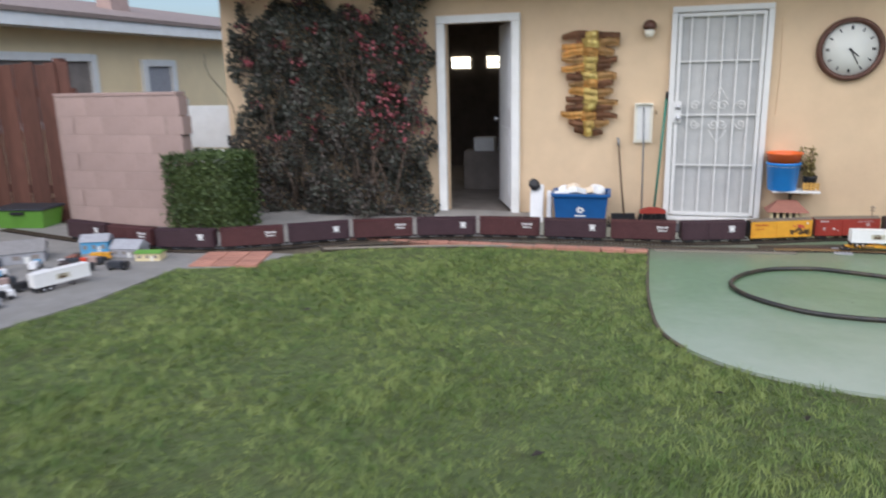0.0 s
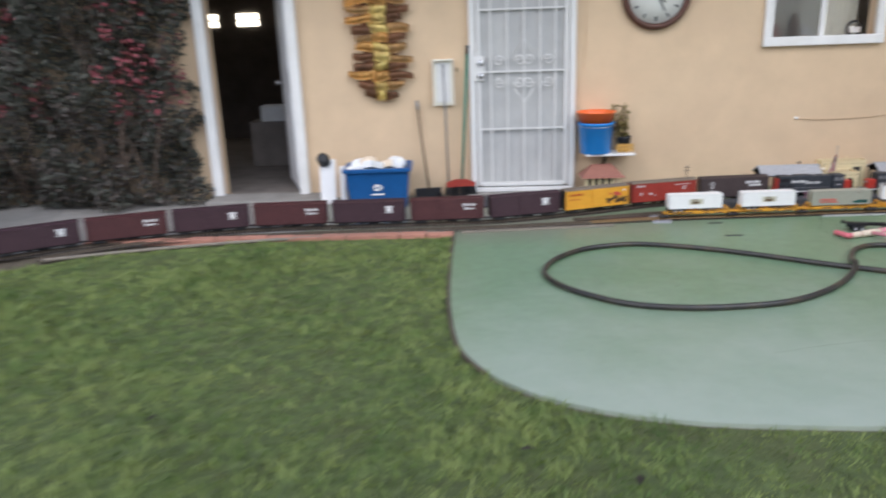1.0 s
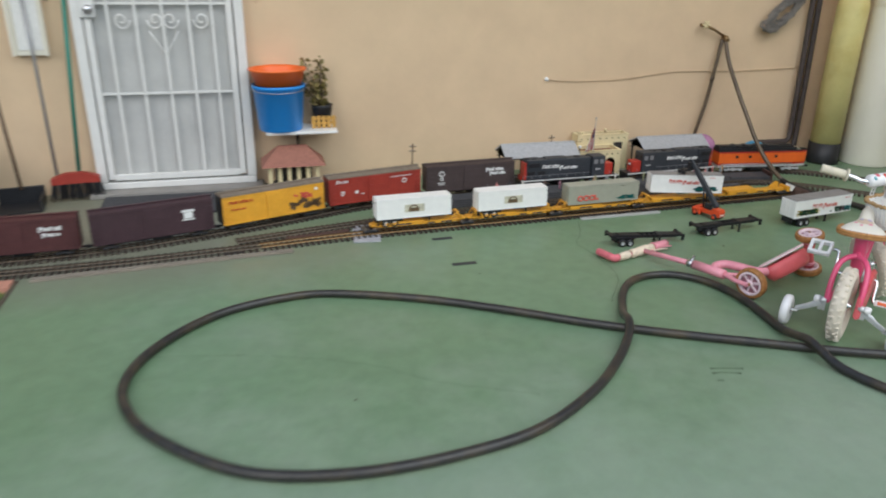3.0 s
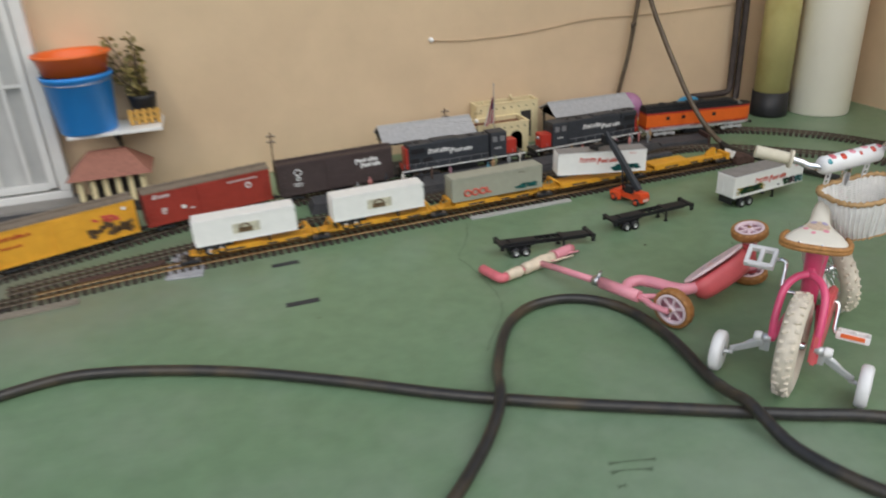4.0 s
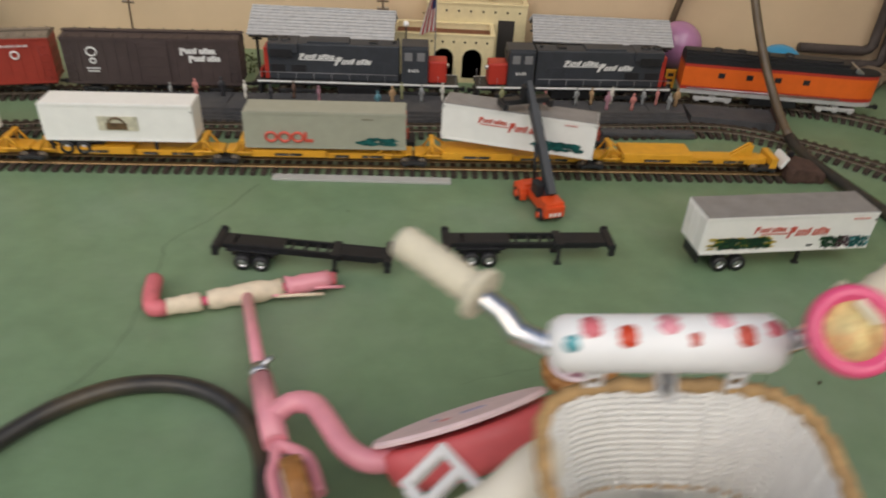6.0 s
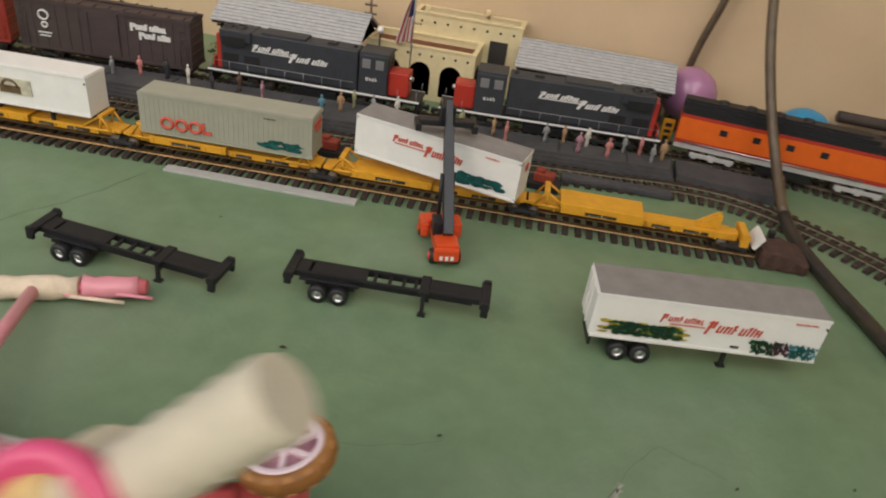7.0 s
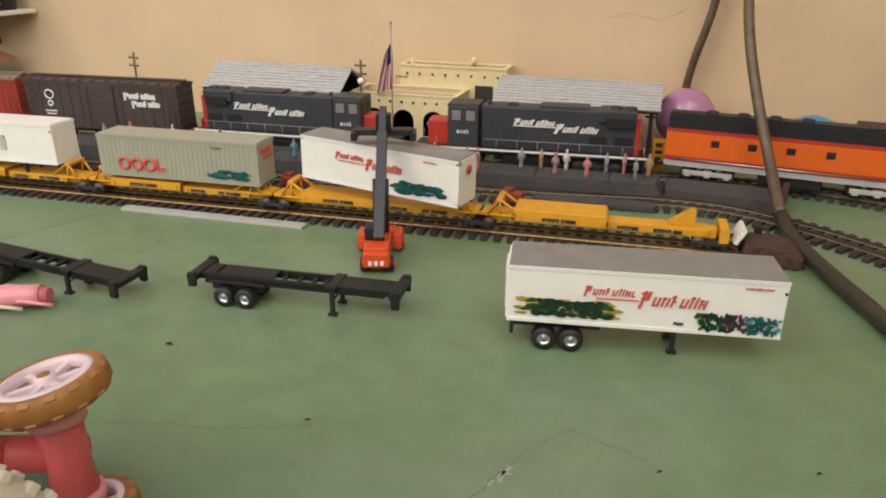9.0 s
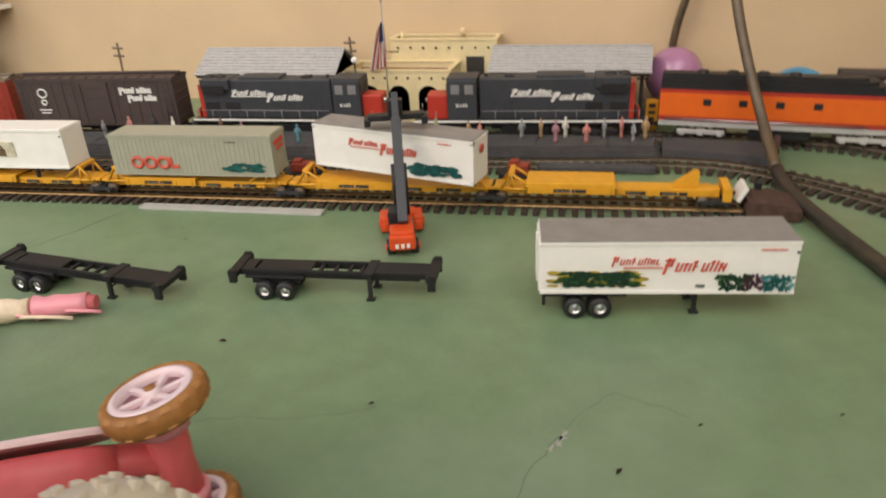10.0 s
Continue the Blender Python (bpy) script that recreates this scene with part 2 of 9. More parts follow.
MARK_WHITE = material("white_lettering", (0.75, 0.75, 0.73), 0.5)
MARK_RED = material("red_lettering", (0.58, 0.09, 0.06), 0.5)
MARK_GREEN = material("green_printed_picture", (0.03, 0.11, 0.035), 0.5, vary=0.6, scale=70)
MARK_YELLOW = material("yellow_printed_picture", (0.55, 0.42, 0.06), 0.5, vary=0.3, scale=60)
MARK_DEEP = material("deep_green_printed_picture", (0.012, 0.055, 0.03), 0.5, vary=0.5, scale=90)
MARK_TEAL = material("teal_printed_picture", (0.015, 0.14, 0.13), 0.5, vary=0.5, scale=80)
MARK_AQUA = material("aqua_printed_picture", (0.10, 0.36, 0.40), 0.5, vary=0.4, scale=80)
MARK_PLUM = material("plum_printed_picture", (0.10, 0.03, 0.06), 0.5, vary=0.4, scale=80)
MARK_BROWN = material("brown_printed_picture", (0.11, 0.065, 0.03), 0.5, vary=0.5, scale=80)
BELL_PRINT = material("cream_printed_disc", (0.62, 0.50, 0.22), 0.45, vary=0.35, scale=90, stain_or_glare=(0.60, 0.22, 0.08), stain_or_glare_scale=60, stain_or_glare_amount=0.7)
TREAD_PALE = material("pale_tan_tread", (0.42, 0.20, 0.065), 0.6, vary=0.15, scale=40)
MARK_BLACK = material("black_print", (0.02, 0.02, 0.02), 0.5)
CREAM = material("cream_model_plaster", (0.72, 0.61, 0.36), 0.75, vary=0.05, scale=40, bump=0.3, bump_scale=200)
ROOF_BROWN = material("brown_flat_roof", (0.17, 0.065, 0.03), 0.85, vary=0.2, scale=60)
GREY_SHINGLE = material("grey_model_shingle", (0.40, 0.40, 0.41), 0.7, vary=0.12, scale=60, bump=0.3, spread=0.15)
POST_DARK = material("dark_post", (0.03, 0.025, 0.022), 0.7)
TERRACOTTA = material("terracotta_model_roof", (0.28, 0.12, 0.085), 0.8, vary=0.15, scale=60)
PINK = material("hot_pink_paint", (0.72, 0.085, 0.20), 0.32, vary=0.04, scale=20, coat=0.3)
PINK_PALE = material("pale_pink_paint", (0.76, 0.30, 0.36), 0.35, vary=0.06, scale=20, coat=0.2)
PINK_RED = material("coral_red_plastic", (0.64, 0.115, 0.125), 0.42, vary=0.08, scale=20)
PINK_DECK = material("pale_pink_grip", (0.82, 0.62, 0.63), 0.6, vary=0.06, scale=20)
TYRE_WHITE = material("cream_rubber_tyre", (0.70, 0.63, 0.52), 0.7, vary=0.08, scale=30, stain_or_glare=(0.5, 0.42, 0.3), stain_or_glare_scale=8, stain_or_glare_amount=0.4)
TAN_TYRE = material("tan_rubber_tyre", (0.33, 0.145, 0.04), 0.55, vary=0.2, scale=30)
WHITE_PLASTIC = material("white_plastic", (0.83, 0.82, 0.81), 0.35, vary=0.03, scale=20)
PINK_HUB = material("pinkish_white_wheel_plastic", (0.80, 0.65, 0.69), 0.4, vary=0.05, scale=20)
CREAM_GRIP = material("cream_foam_grip", (0.66, 0.60, 0.46), 0.8, vary=0.06, scale=40, bump=0.3, bump_scale=300)
SADDLE = material("cream_vinyl_saddle", (0.76, 0.71, 0.60), 0.45, vary=0.04, scale=20)
SADDLE_EDGE = material("golden_brown_trim", (0.42, 0.20, 0.06), 0.6, vary=0.3, scale=60)
PRINT_BUFF = material("buff_printed_patch", (0.66, 0.50, 0.36), 0.5, vary=0.2, scale=90)
PRINT_LILAC = material("lilac_printed_patch", (0.42, 0.36, 0.50), 0.5, vary=0.2, scale=90)
BASKET_RIM = material("tan_braided_rim", (0.46, 0.29, 0.13), 0.7, vary=0.3, scale=60)
WICKER = material("white_wicker", (0.78, 0.77, 0.74), 0.6, vary=0.06, scale=60)
MAUVE = material("mauve_wheel_web", (0.36, 0.17, 0.21), 0.5, vary=0.1, scale=30)
FOAM = material("pale_pink_ragged_foam", (0.74, 0.62, 0.47), 0.85, vary=0.12, scale=40, bump=0.4, bump_scale=200)
CORAL_GRIP = material("coral_grip", (0.66, 0.16, 0.19), 0.5, vary=0.12, scale=30)
BLUE_BIN = material("blue_bin_plastic", (0.012, 0.085, 0.26), 0.4, vary=0.06, scale=12)
BLUE_BUCKET = material("bright_blue_plastic", (0.03, 0.25, 0.70), 0.35, vary=0.04, scale=12)
ORANGE_PLASTIC = material("orange_plastic", (0.75, 0.14, 0.02), 0.4, vary=0.04, scale=12)
PAPER = material("white_paper", (0.78, 0.78, 0.77), 0.7, vary=0.06, scale=12)
TEAL_HANDLE = material("teal_broom_handle", (0.03, 0.20, 0.15), 0.45)
GREY_POLE = material("grey_metal_pole", (0.30, 0.30, 0.31), 0.4, metal=0.5)
BROWN_POLE = material("brown_wood_handle", (0.12, 0.075, 0.045), 0.6, vary=0.2, scale=40)
BALL_BLUE = material("blue_rubber_ball", (0.03, 0.27, 0.50), 0.3, vary=0.06, scale=12)
BALL_PURPLE = material("pearly_purple_ball", (0.42, 0.20, 0.36), 0.22, vary=0.08, scale=12, coat=0.4)
TANK_YELLOW = material("yellowed_resin_tank", (0.68, 0.60, 0.25), 0.45, vary=0.10, scale=4, stain_or_glare=(0.52, 0.38, 0.10), stain_or_glare_scale=3, stain_or_glare_amount=0.6)
PICKET = material("honey_wood_picket", (0.52, 0.29, 0.06), 0.6, vary=0.15, scale=40)
TANK_WHITE = material("off_white_tank", (0.82, 0.78, 0.66), 0.4, vary=0.03, scale=3)
PIPE = material("dark_pipe_wrap", (0.06, 0.045, 0.04), 0.7, vary=0.3, scale=20)
GOLD = material("gilt_metal_strip", (0.92, 0.62, 0.20), 0.32, metal=0.5, vary=0.35, scale=9)
GOLD_DEEP = material("old_gilt_metal_strip", (0.66, 0.36, 0.10), 0.36, metal=0.45, vary=0.4, scale=9)
BRONZE = material("bronze_metal_strip", (0.46, 0.27, 0.10), 0.42, metal=0.4, vary=0.4, scale=8)
COPPER_DARK = material("dark_copper_strip", (0.22, 0.105, 0.05), 0.45, metal=0.4, vary=0.4, scale=8)
CLOCK_RIM = material("dark_bronze_rim", (0.10, 0.045, 0.03), 0.4, metal=0.3, vary=0.2, scale=20)
CLOCK_FACE = material("ivory_dial", (0.72, 0.72, 0.66), 0.5, vary=0.04, scale=4)
LIME = material("lime_plastic", (0.13, 0.30, 0.04), 0.45, vary=0.06, scale=12)
BLUE_MODEL = material("sky_blue_model_wall", (0.10, 0.33, 0.55), 0.6, vary=0.08, scale=30)
GREY_MODEL = material("grey_model_roof", (0.34, 0.34, 0.36), 0.7, vary=0.15, scale=30)
WALNUT = material("brown_wreath_twigs", (0.20, 0.18, 0.16), 0.9, vary=0.3, scale=40)
BUMPER_BROWN = material("brown_gravel_block", (0.075, 0.04, 0.03), 0.9, vary=0.3, scale=60, bump=0.8, bump_scale=200)
FLAG_RED = material("flag_red", (0.5, 0.06, 0.07), 0.7)
FLAG_BLUE = material("flag_blue", (0.03, 0.04, 0.16), 0.7)
# emission in place of daylight through the panes; it also brightens the garage
PANE_GLOW = bpy.data.materials.new("daylight_glow_panes")
PANE_GLOW.use_nodes = True
PANE_GLOW.node_tree.nodes["Principled BSDF"].inputs["Emission Color"].default_value = (1.0, 0.86, 0.62, 1)
PANE_GLOW.node_tree.nodes["Principled BSDF"].inputs["Emission Strength"].default_value = 4.0


# ---- shapes ----
def box(bm, c, s, rot=None, bevel=0.0):
    """A box of size s centred at c; rot: a Matrix applied about c; bevel: rounded edges."""
    tmp = bmesh.new()
    bmesh.ops.create_cube(tmp, size=1)
    bmesh.ops.scale(tmp, vec=s, verts=tmp.verts)
    if bevel:
        bmesh.ops.bevel(tmp, geom=tmp.edges[:], offset=bevel, segments=2, affect="EDGES", profile=0.6)
    m = Matrix.Translation(c) @ (rot.to_4x4() if rot else Matrix())
    merge(bm, tmp, m)


def merge(bm, tmp, m=None):
    if m is not None:
        bmesh.ops.transform(tmp, matrix=m, verts=tmp.verts)
    made = {v: bm.verts.new(v.co) for v in tmp.verts}
    for f in tmp.faces:
        g = bm.faces.new([made[v] for v in f.verts])
        g.smooth = f.smooth
    tmp.free()


def tube(bm, pts, r, seg=8, closed=False, cap=True):
    """A round bar along the points; r: one radius or one for each point."""
    pts = [Vector(p) for p in pts]
    n = len(pts)
    rs = [r] * n if isinstance(r, (int, float)) else list(r)
    side, rings = None, []
    for i, p in enumerate(pts):
        a, b = pts[i - 1 if (i or closed) else 0], pts[(i + 1) % n if (i < n - 1 or closed) else i]
        d = (b - a).normalized() if (b - a).length > 1e-9 else Vector((0, 0, 1))
        if side is None:
            side = d.orthogonal().normalized()
        side = (side - d * side.dot(d))
        side = side.normalized() if side.length > 1e-6 else d.orthogonal().normalized()
        up = d.cross(side)
        rings.append([bm.verts.new(p + (side * math.cos(k * math.tau / seg) + up * math.sin(k * math.tau / seg)) * rs[i]) for k in range(seg)])
    for i in range(n if closed else n - 1):
        A, B = rings[i], rings[(i + 1) % n]
        for k in range(seg):
            f = bm.faces.new((A[k], A[(k + 1) % seg], B[(k + 1) % seg], B[k]))
            f.smooth = True
    if cap and not closed:
        bm.faces.new(rings[0][::-1])
        bm.faces.new(rings[-1])


def lathe(bm, profile, seg=24, m=None, smooth=True):
    """Turns (radius, height) pairs round z; m places it."""
    m = m or Matrix()
    rings = []
    for r, z in profile:
        if r < 1e-6:
            rings.append([bm.verts.new(m @ Vector((0, 0, z)))])
        else:
            rings.append([bm.verts.new(m @ Vector((r * math.cos(k * math.tau / seg), r * math.sin(k * math.tau / seg), z))) for k in range(seg)])
    for A, B in zip(rings, rings[1:]):
        for k in range(seg):
            q = [A[k % len(A)], A[(k + 1) % len(A)], B[(k + 1) % len(B)], B[k % len(B)]]
            q = list(dict.fromkeys(q))
            if len(q) > 2:
                f = bm.faces.new(q)
                f.smooth = smooth


def slab(bm, outline, z0, z1):
    """A flat piece with the given outline (x, y), from z0 up to z1."""
    lo = [bm.verts.new((x, y, z0)) for x, y in outline]
    hi = [bm.verts.new((x, y, z1)) for x, y in outline]
    n = len(outline)
    bm.faces.new(hi)
    bm.faces.new(lo[::-1])
    for i in range(n):
        bm.faces.new((lo[i], lo[(i + 1) % n], hi[(i + 1) % n], hi[i]))


def spline(pts, step=0.03):
    """A smooth line (Catmull-Rom) through the points, sampled about every step metres."""
    pts = [Vector(p) for p in pts]
    out = []
    for i in range(len(pts) - 1):
        p0, p1, p2, p3 = pts[max(i - 1, 0)], pts[i], pts[i + 1], pts[min(i + 2, len(pts) - 1)]
        n = max(2, int((p2 - p1).length / step))
        for k in range(n):
            t = k / n
            out.append(0.5 * (2 * p1 + (p2 - p0) * t + (2 * p0 - 5 * p1 + 4 * p2 - p3) * t * t + (3 * p1 - p0 - 3 * p2 + p3) * t ** 3))
    out.append(pts[-1])
    return out


def finish(name, bm, mat, smooth_angle=None):
    me = bpy.data.meshes.new(name)
    bmesh.ops.recalc_face_normals(bm, faces=bm.faces)
    bm.to_mesh(me)
    bm.free()
    me.materials.append(mat)
    return me


def part(name, bm, mat, parent, label="", at=None):
    """Links a bmesh as one mesh under a thing or part, in the thing's own axes."""
    ob = new(name, finish(name, bm, mat))
    ob.parent = parent
    if at is not None:
        ob.matrix_basis = at
    if label:
        ob["label"] = label
    return ob


def thing(name, m, label, category, group="", kind=""):
    ob = new(name)
    ob.empty_display_size = 0.05
    ob.matrix_basis = m
    return tagged(ob, label, category, group, kind)


def solid(name, bm, mat, label, category="", group="", kind="", m=None):
    ob = new(name, finish(name, bm, mat))
    if m is not None:
        ob.matrix_basis = m
    return tagged(ob, label, category, group, kind)


def B(*boxes, bevel=0.0):
    """A bmesh of boxes given as (centre, size)."""
    bm = bmesh.new()
    for c, s, *more in boxes:
        box(bm, c, s, more[0] if more else None, bevel)
    return bm


def T(*tubes, seg=8):
    bm = bmesh.new()
    for pts, r in tubes:
        tube(bm, pts, r, seg)
    return bm


def rot(axis, deg):
    return Matrix.Rotation(radians(deg), 3, axis)

# ---- ground ----
bm = bmesh.new()
slab(bm, [(-60, -60), (60, -60), (60, 60), (-60, 60)], -0.3, -0.02)
solid("ground", bm, SOIL, "bare brown soil under and round the yard", kind="structure")

# green-painted patio with a rounded end that meets the lawn
CURVE = [(0.58, 4.66), (0.585, 4.2), (0.592, 3.7), (0.605, 3.3), (0.63, 2.98), (0.663, 2.71), (0.712, 2.52), (0.82, 2.32), (0.962, 2.17), (1.13, 2.055), (1.34, 1.968), (1.55, 1.915), (1.8, 1.885), (2.3, 1.865)]
edge = [(p.x, p.y) for p in spline([(x, y, 0) for x, y in CURVE], 0.06)]
bm = bmesh.new()
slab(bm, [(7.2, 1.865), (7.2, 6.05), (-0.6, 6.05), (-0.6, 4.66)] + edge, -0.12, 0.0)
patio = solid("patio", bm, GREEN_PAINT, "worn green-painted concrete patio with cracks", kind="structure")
bm = bmesh.new()
tube(bm, [(x - 0.012, y - 0.004, -0.004) for x, y in edge if y > 2.28], 0.012, 6)
solid("trim_patio_edge", bm, SOIL, "dark earth joint between lawn and patio", kind="structure")

# bare walk along the wall and the concrete strip with the model village
bm = bmesh.new()
slab(bm, [(-4.6, 6.05), (-4.6, 4.1), (-3.3, 3.9), (-2.3, 4.35), (-1.1, 4.72), (-0.6, 4.66), (-0.6, 6.05)], -0.12, -0.003)
solid("pavement_walk", bm, CONCRETE, "grey concrete walk along the house wall", kind="structure")
bm = bmesh.new()
slab(bm, [(-7.5, 4.7), (-7.5, -3), (-3.95, -3), (-3.66, 0.5), (-3.42, 1.7), (-3.28, 2.3), (-3.25, 3.25), (-2.72, 3.42), (-2.5, 3.9), (-3.3, 3.88), (-4.6, 4.08), (-4.6, 4.7)], -0.12, -0.001)
solid("pavement_strip", bm, CONCRETE, "pale grey concrete strip beside the lawn", kind="structure")

# lawn: soil bed and blades
bm = bmesh.new()
LAWN = [(-3.95, -3), (-3.66, 0.5), (-3.42, 1.7), (-3.28, 2.3), (-3.25, 3.25), (-2.72, 3.42), (-2.5, 3.88), (-2.0, 4.25), (-1.1, 4.5), (0.0, 4.58), (0.575, 4.58)] + [(x - 0.02, y - 0.02) for x, y in edge[1:]] + [(7.2, 1.835), (7.2, -3)]
slab(bm, LAWN, -0.12, -0.012)
solid("lawn", bm, TURF, "mown green lawn with paler patches", kind="structure")


def inside(x, y, poly):
    hit = False
    for (x0, y0), (x1, y1) in zip(poly, poly[1:] + poly[:1]):
        if (y0 > y) != (y1 > y) and x < (x1 - x0) * (y - y0) / (y1 - y0) + x0:
            hit = not hit
    return hit


def blades(name, count, area, tall, wide, seed):
    rng = np.random.default_rng(seed)
    x0, x1, y0, y1 = area
    pts = np.column_stack([rng.uniform(x0, x1, count), rng.uniform(y0, y1, count)])
    keep = np.array([inside(x, y, LAWN) for x, y in pts])
    pts = pts[keep]
    n = len(pts)
    clump = 0.75 + 0.35 * np.sin(pts[:, 0] * 3.1 + 1.7 * np.sin(pts[:, 1] * 2.3)) * np.cos(pts[:, 1] * 2.7 + pts[:, 0])
    u, v = pts[:, 0], pts[:, 1]
    # tufts: blades in a hand's width lean the same way and stand to the same height
    tu = np.sin(u * 27 + 2.2 * np.sin(v * 11 + u * 5)) * np.cos(v * 23 + 1.9 * np.sin(u * 13))
    tv = np.cos(u * 19 + 2.6 * np.sin(v * 15)) * np.sin(v * 31 + 1.7 * np.cos(u * 17 - v * 6))
    h = tall * rng.uniform(0.55, 1.25, n) * clump * (1 + 0.45 * tu)
    a = rng.uniform(0, math.tau, n)
    lean = (rng.normal(0, 0.5, (n, 2)) + 0.95 * np.column_stack([tv, tu])) * h[:, None]
    w = wide * rng.uniform(0.6, 1.3, n)
    side = np.column_stack([np.cos(a), np.sin(a)]) * w[:, None] / 2
    base = np.column_stack([pts, np.full(n, -0.014)])
    z3 = np.zeros((n, 1))
    v0, v1 = base - np.hstack([side, z3]), base + np.hstack([side, z3])
    mid = base + np.hstack([lean * 0.35, (h * 0.6)[:, None]])
    v2, v3 = mid + np.hstack([side * 0.8, z3]), mid - np.hstack([side * 0.8, z3])
    v4 = base + np.hstack([lean, h[:, None]])
    verts = np.stack([v0, v1, v2, v3, v4], 1).reshape(-1, 3)
    i = np.arange(n)[:, None] * 5
    quads, tris = i + np.array([0, 1, 2, 3]), i + np.array([3, 2, 4])
    me = bpy.data.meshes.new(name)
    me.vertices.add(len(verts))
    me.vertices.foreach_set("co", verts.ravel())
    loops = np.hstack([quads, tris]).ravel()
    me.loops.add(len(loops))
    me.loops.foreach_set("vertex_index", loops.astype(np.int32))
    me.polygons.add(2 * n)
    start = (np.arange(n)[:, None] * 7 + np.array([0, 4])).ravel()
    me.polygons.foreach_set("loop_start", start.astype(np.int32))
    me.update()
    me.validate()
    me.materials.append(GRASS)
    return me


tagged(new("grass", blades("grass", 210000, (-3.9, 2.6, -0.6, 4.6), 0.032, 0.0048, 3)), "short mown grass blades, green to straw", "grass", kind="stuff")

tagged(new("grass", blades("grass", 90000, (-3.95, 7.2, -3.0, -0.6), 0.036, 0.010, 5)), "short mown grass blades, green to straw", "grass", kind="stuff")
tagged(new("grass", blades("grass", 26000, (2.6, 7.2, -0.6, 1.9), 0.036, 0.010, 6)), "short mown grass blades, green to straw", "grass", kind="stuff")

# pink bricks that edge the lawn and the corner pad
brick_me = finish("brick", B(((0, 0, 0), (0.19, 0.09, 0.05)), bevel=0.004), BRICK)
pad = tagged(new("brick_pad"), "pink brick pad at the corner of the lawn", "paving", kind="structure")
pad.matrix_basis = pose(-2.95, 3.60, -0.012, 0, 0, 14)
for i in range(3):
    for j in range(5):
        ob = new("brick", brick_me)
        ob.parent = pad
        ob.matrix_basis = pose(-0.2 + i * 0.2, -0.19 + j * 0.1, 0.0, 0, 0, random.uniform(-1.5, 1.5))
row = tagged(new("brick_edging"), "row of pink bricks along the lawn's end", "paving", kind="structure")
for i in range(14):
    x = 0.47 - i * 0.2
    ob = new("brick", brick_me)
    ob.parent = row
    ob.matrix_basis = pose(x, 4.60 - 0.012 * i * 0.3, -0.008 + random.uniform(-0.003, 0.003), 0, 0, random.uniform(-2, 3))

# ---- house ----
WY = 6.0


def wall_with_openings(name, x0, x1, z0, z1, y0, y1, holes, mat, label):
    """A wall along x with rectangular openings (xa, xb, za, zb) cut right through."""
    xs = sorted({x0, x1, *[h for o in holes for h in o[:2]]})
    zs = sorted({z0, z1, *[h for o in holes for h in o[2:]]})
    bm = bmesh.new()
    vs = {}

    def v(x, y, z):
        key = (round(x, 4), round(y, 4), round(z, 4))
        if key not in vs:
            vs[key] = bm.verts.new(key)
        return vs[key]

    def full(i, k):
        if not (0 <= i < len(xs) - 1 and 0 <= k < len(zs) - 1):
            return False
        cx, cz = (xs[i] + xs[i + 1]) / 2, (zs[k] + zs[k + 1]) / 2
        return not any(a < cx < b and c < cz < d for a, b, c, d in holes)

    for i in range(len(xs) - 1):
        for k in range(len(zs) - 1):
            if not full(i, k):
                continue
            a, b, c, d = xs[i], xs[i + 1], zs[k], zs[k + 1]
            bm.faces.new((v(a, y0, c), v(b, y0, c), v(b, y0, d), v(a, y0, d)))
            bm.faces.new((v(a, y1, c), v(a, y1, d), v(b, y1, d), v(b, y1, c)))
            for di, dk, q in ((-1, 0, ((a, c), (a, d))), (1, 0, ((b, c), (b, d))), (0, -1, ((a, c), (b, c))), (0, 1, ((a, d), (b, d)))):
                if not full(i + di, k + dk):
                    (p, r), (s, t) = q
                    bm.faces.new((v(p, y0, r), v(p, y1, r), v(s, y1, t), v(s, y0, t)))
    return solid(name, bm, mat, label, kind="structure")


GD = (-1.66, -0.90, 0.0, 2.08)
SD = (0.74, 1.56, 0.06, 2.09)
WN = (3.25, 4.13, 1.30, 2.12)
wall_with_openings("wall_house", -4.40, 6.45, -0.1, 2.62, WY, WY + 0.16, [GD, SD, WN], STUCCO, "peach-beige stucco house wall with hairline cracks")
bm = B(((6.42, 3.2, 1.26), (0.16, 5.6, 2.72)))
solid("wall_side", bm, STUCCO, "peach-beige stucco wall at the patio's end", kind="structure")
# rooms behind the openings
def room(name, x0, x1, y0, y1, z1, mat, label):
    bm = bmesh.new()
    t = 0.06
    for c, s in (((x0 - t / 2, (y0 + y1) / 2, z1 / 2), (t, y1 - y0, z1)), ((x1 + t / 2, (y0 + y1) / 2, z1 / 2), (t, y1 - y0, z1)),
                 (((x0 + x1) / 2, y1 + t / 2, z1 / 2), (x1 - x0 + 2 * t, t, z1)), (((x0 + x1) / 2, (y0 + y1) / 2, z1 + t / 2), (x1 - x0 + 2 * t, y1 - y0, t)),
                 (((x0 + x1) / 2, (y0 + y1) / 2, -0.02), (x1 - x0 + 2 * t, y1 - y0, 0.04))):
        box(bm, c, s)
    return solid(name, bm, mat, label, kind="structure")


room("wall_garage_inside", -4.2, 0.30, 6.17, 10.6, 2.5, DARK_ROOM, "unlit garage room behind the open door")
room("wall_kitchen_inside", 0.50, 6.2, 6.17, 9.0, 2.5, ROOM_WALL, "dim room behind the window")
# small panes of the far garage door; their glow stands in for street daylight
far = tagged(new("door_garage"), "dark garage door with a row of small bright panes", kind="structure")
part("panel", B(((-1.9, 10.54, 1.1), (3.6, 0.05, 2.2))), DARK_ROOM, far)
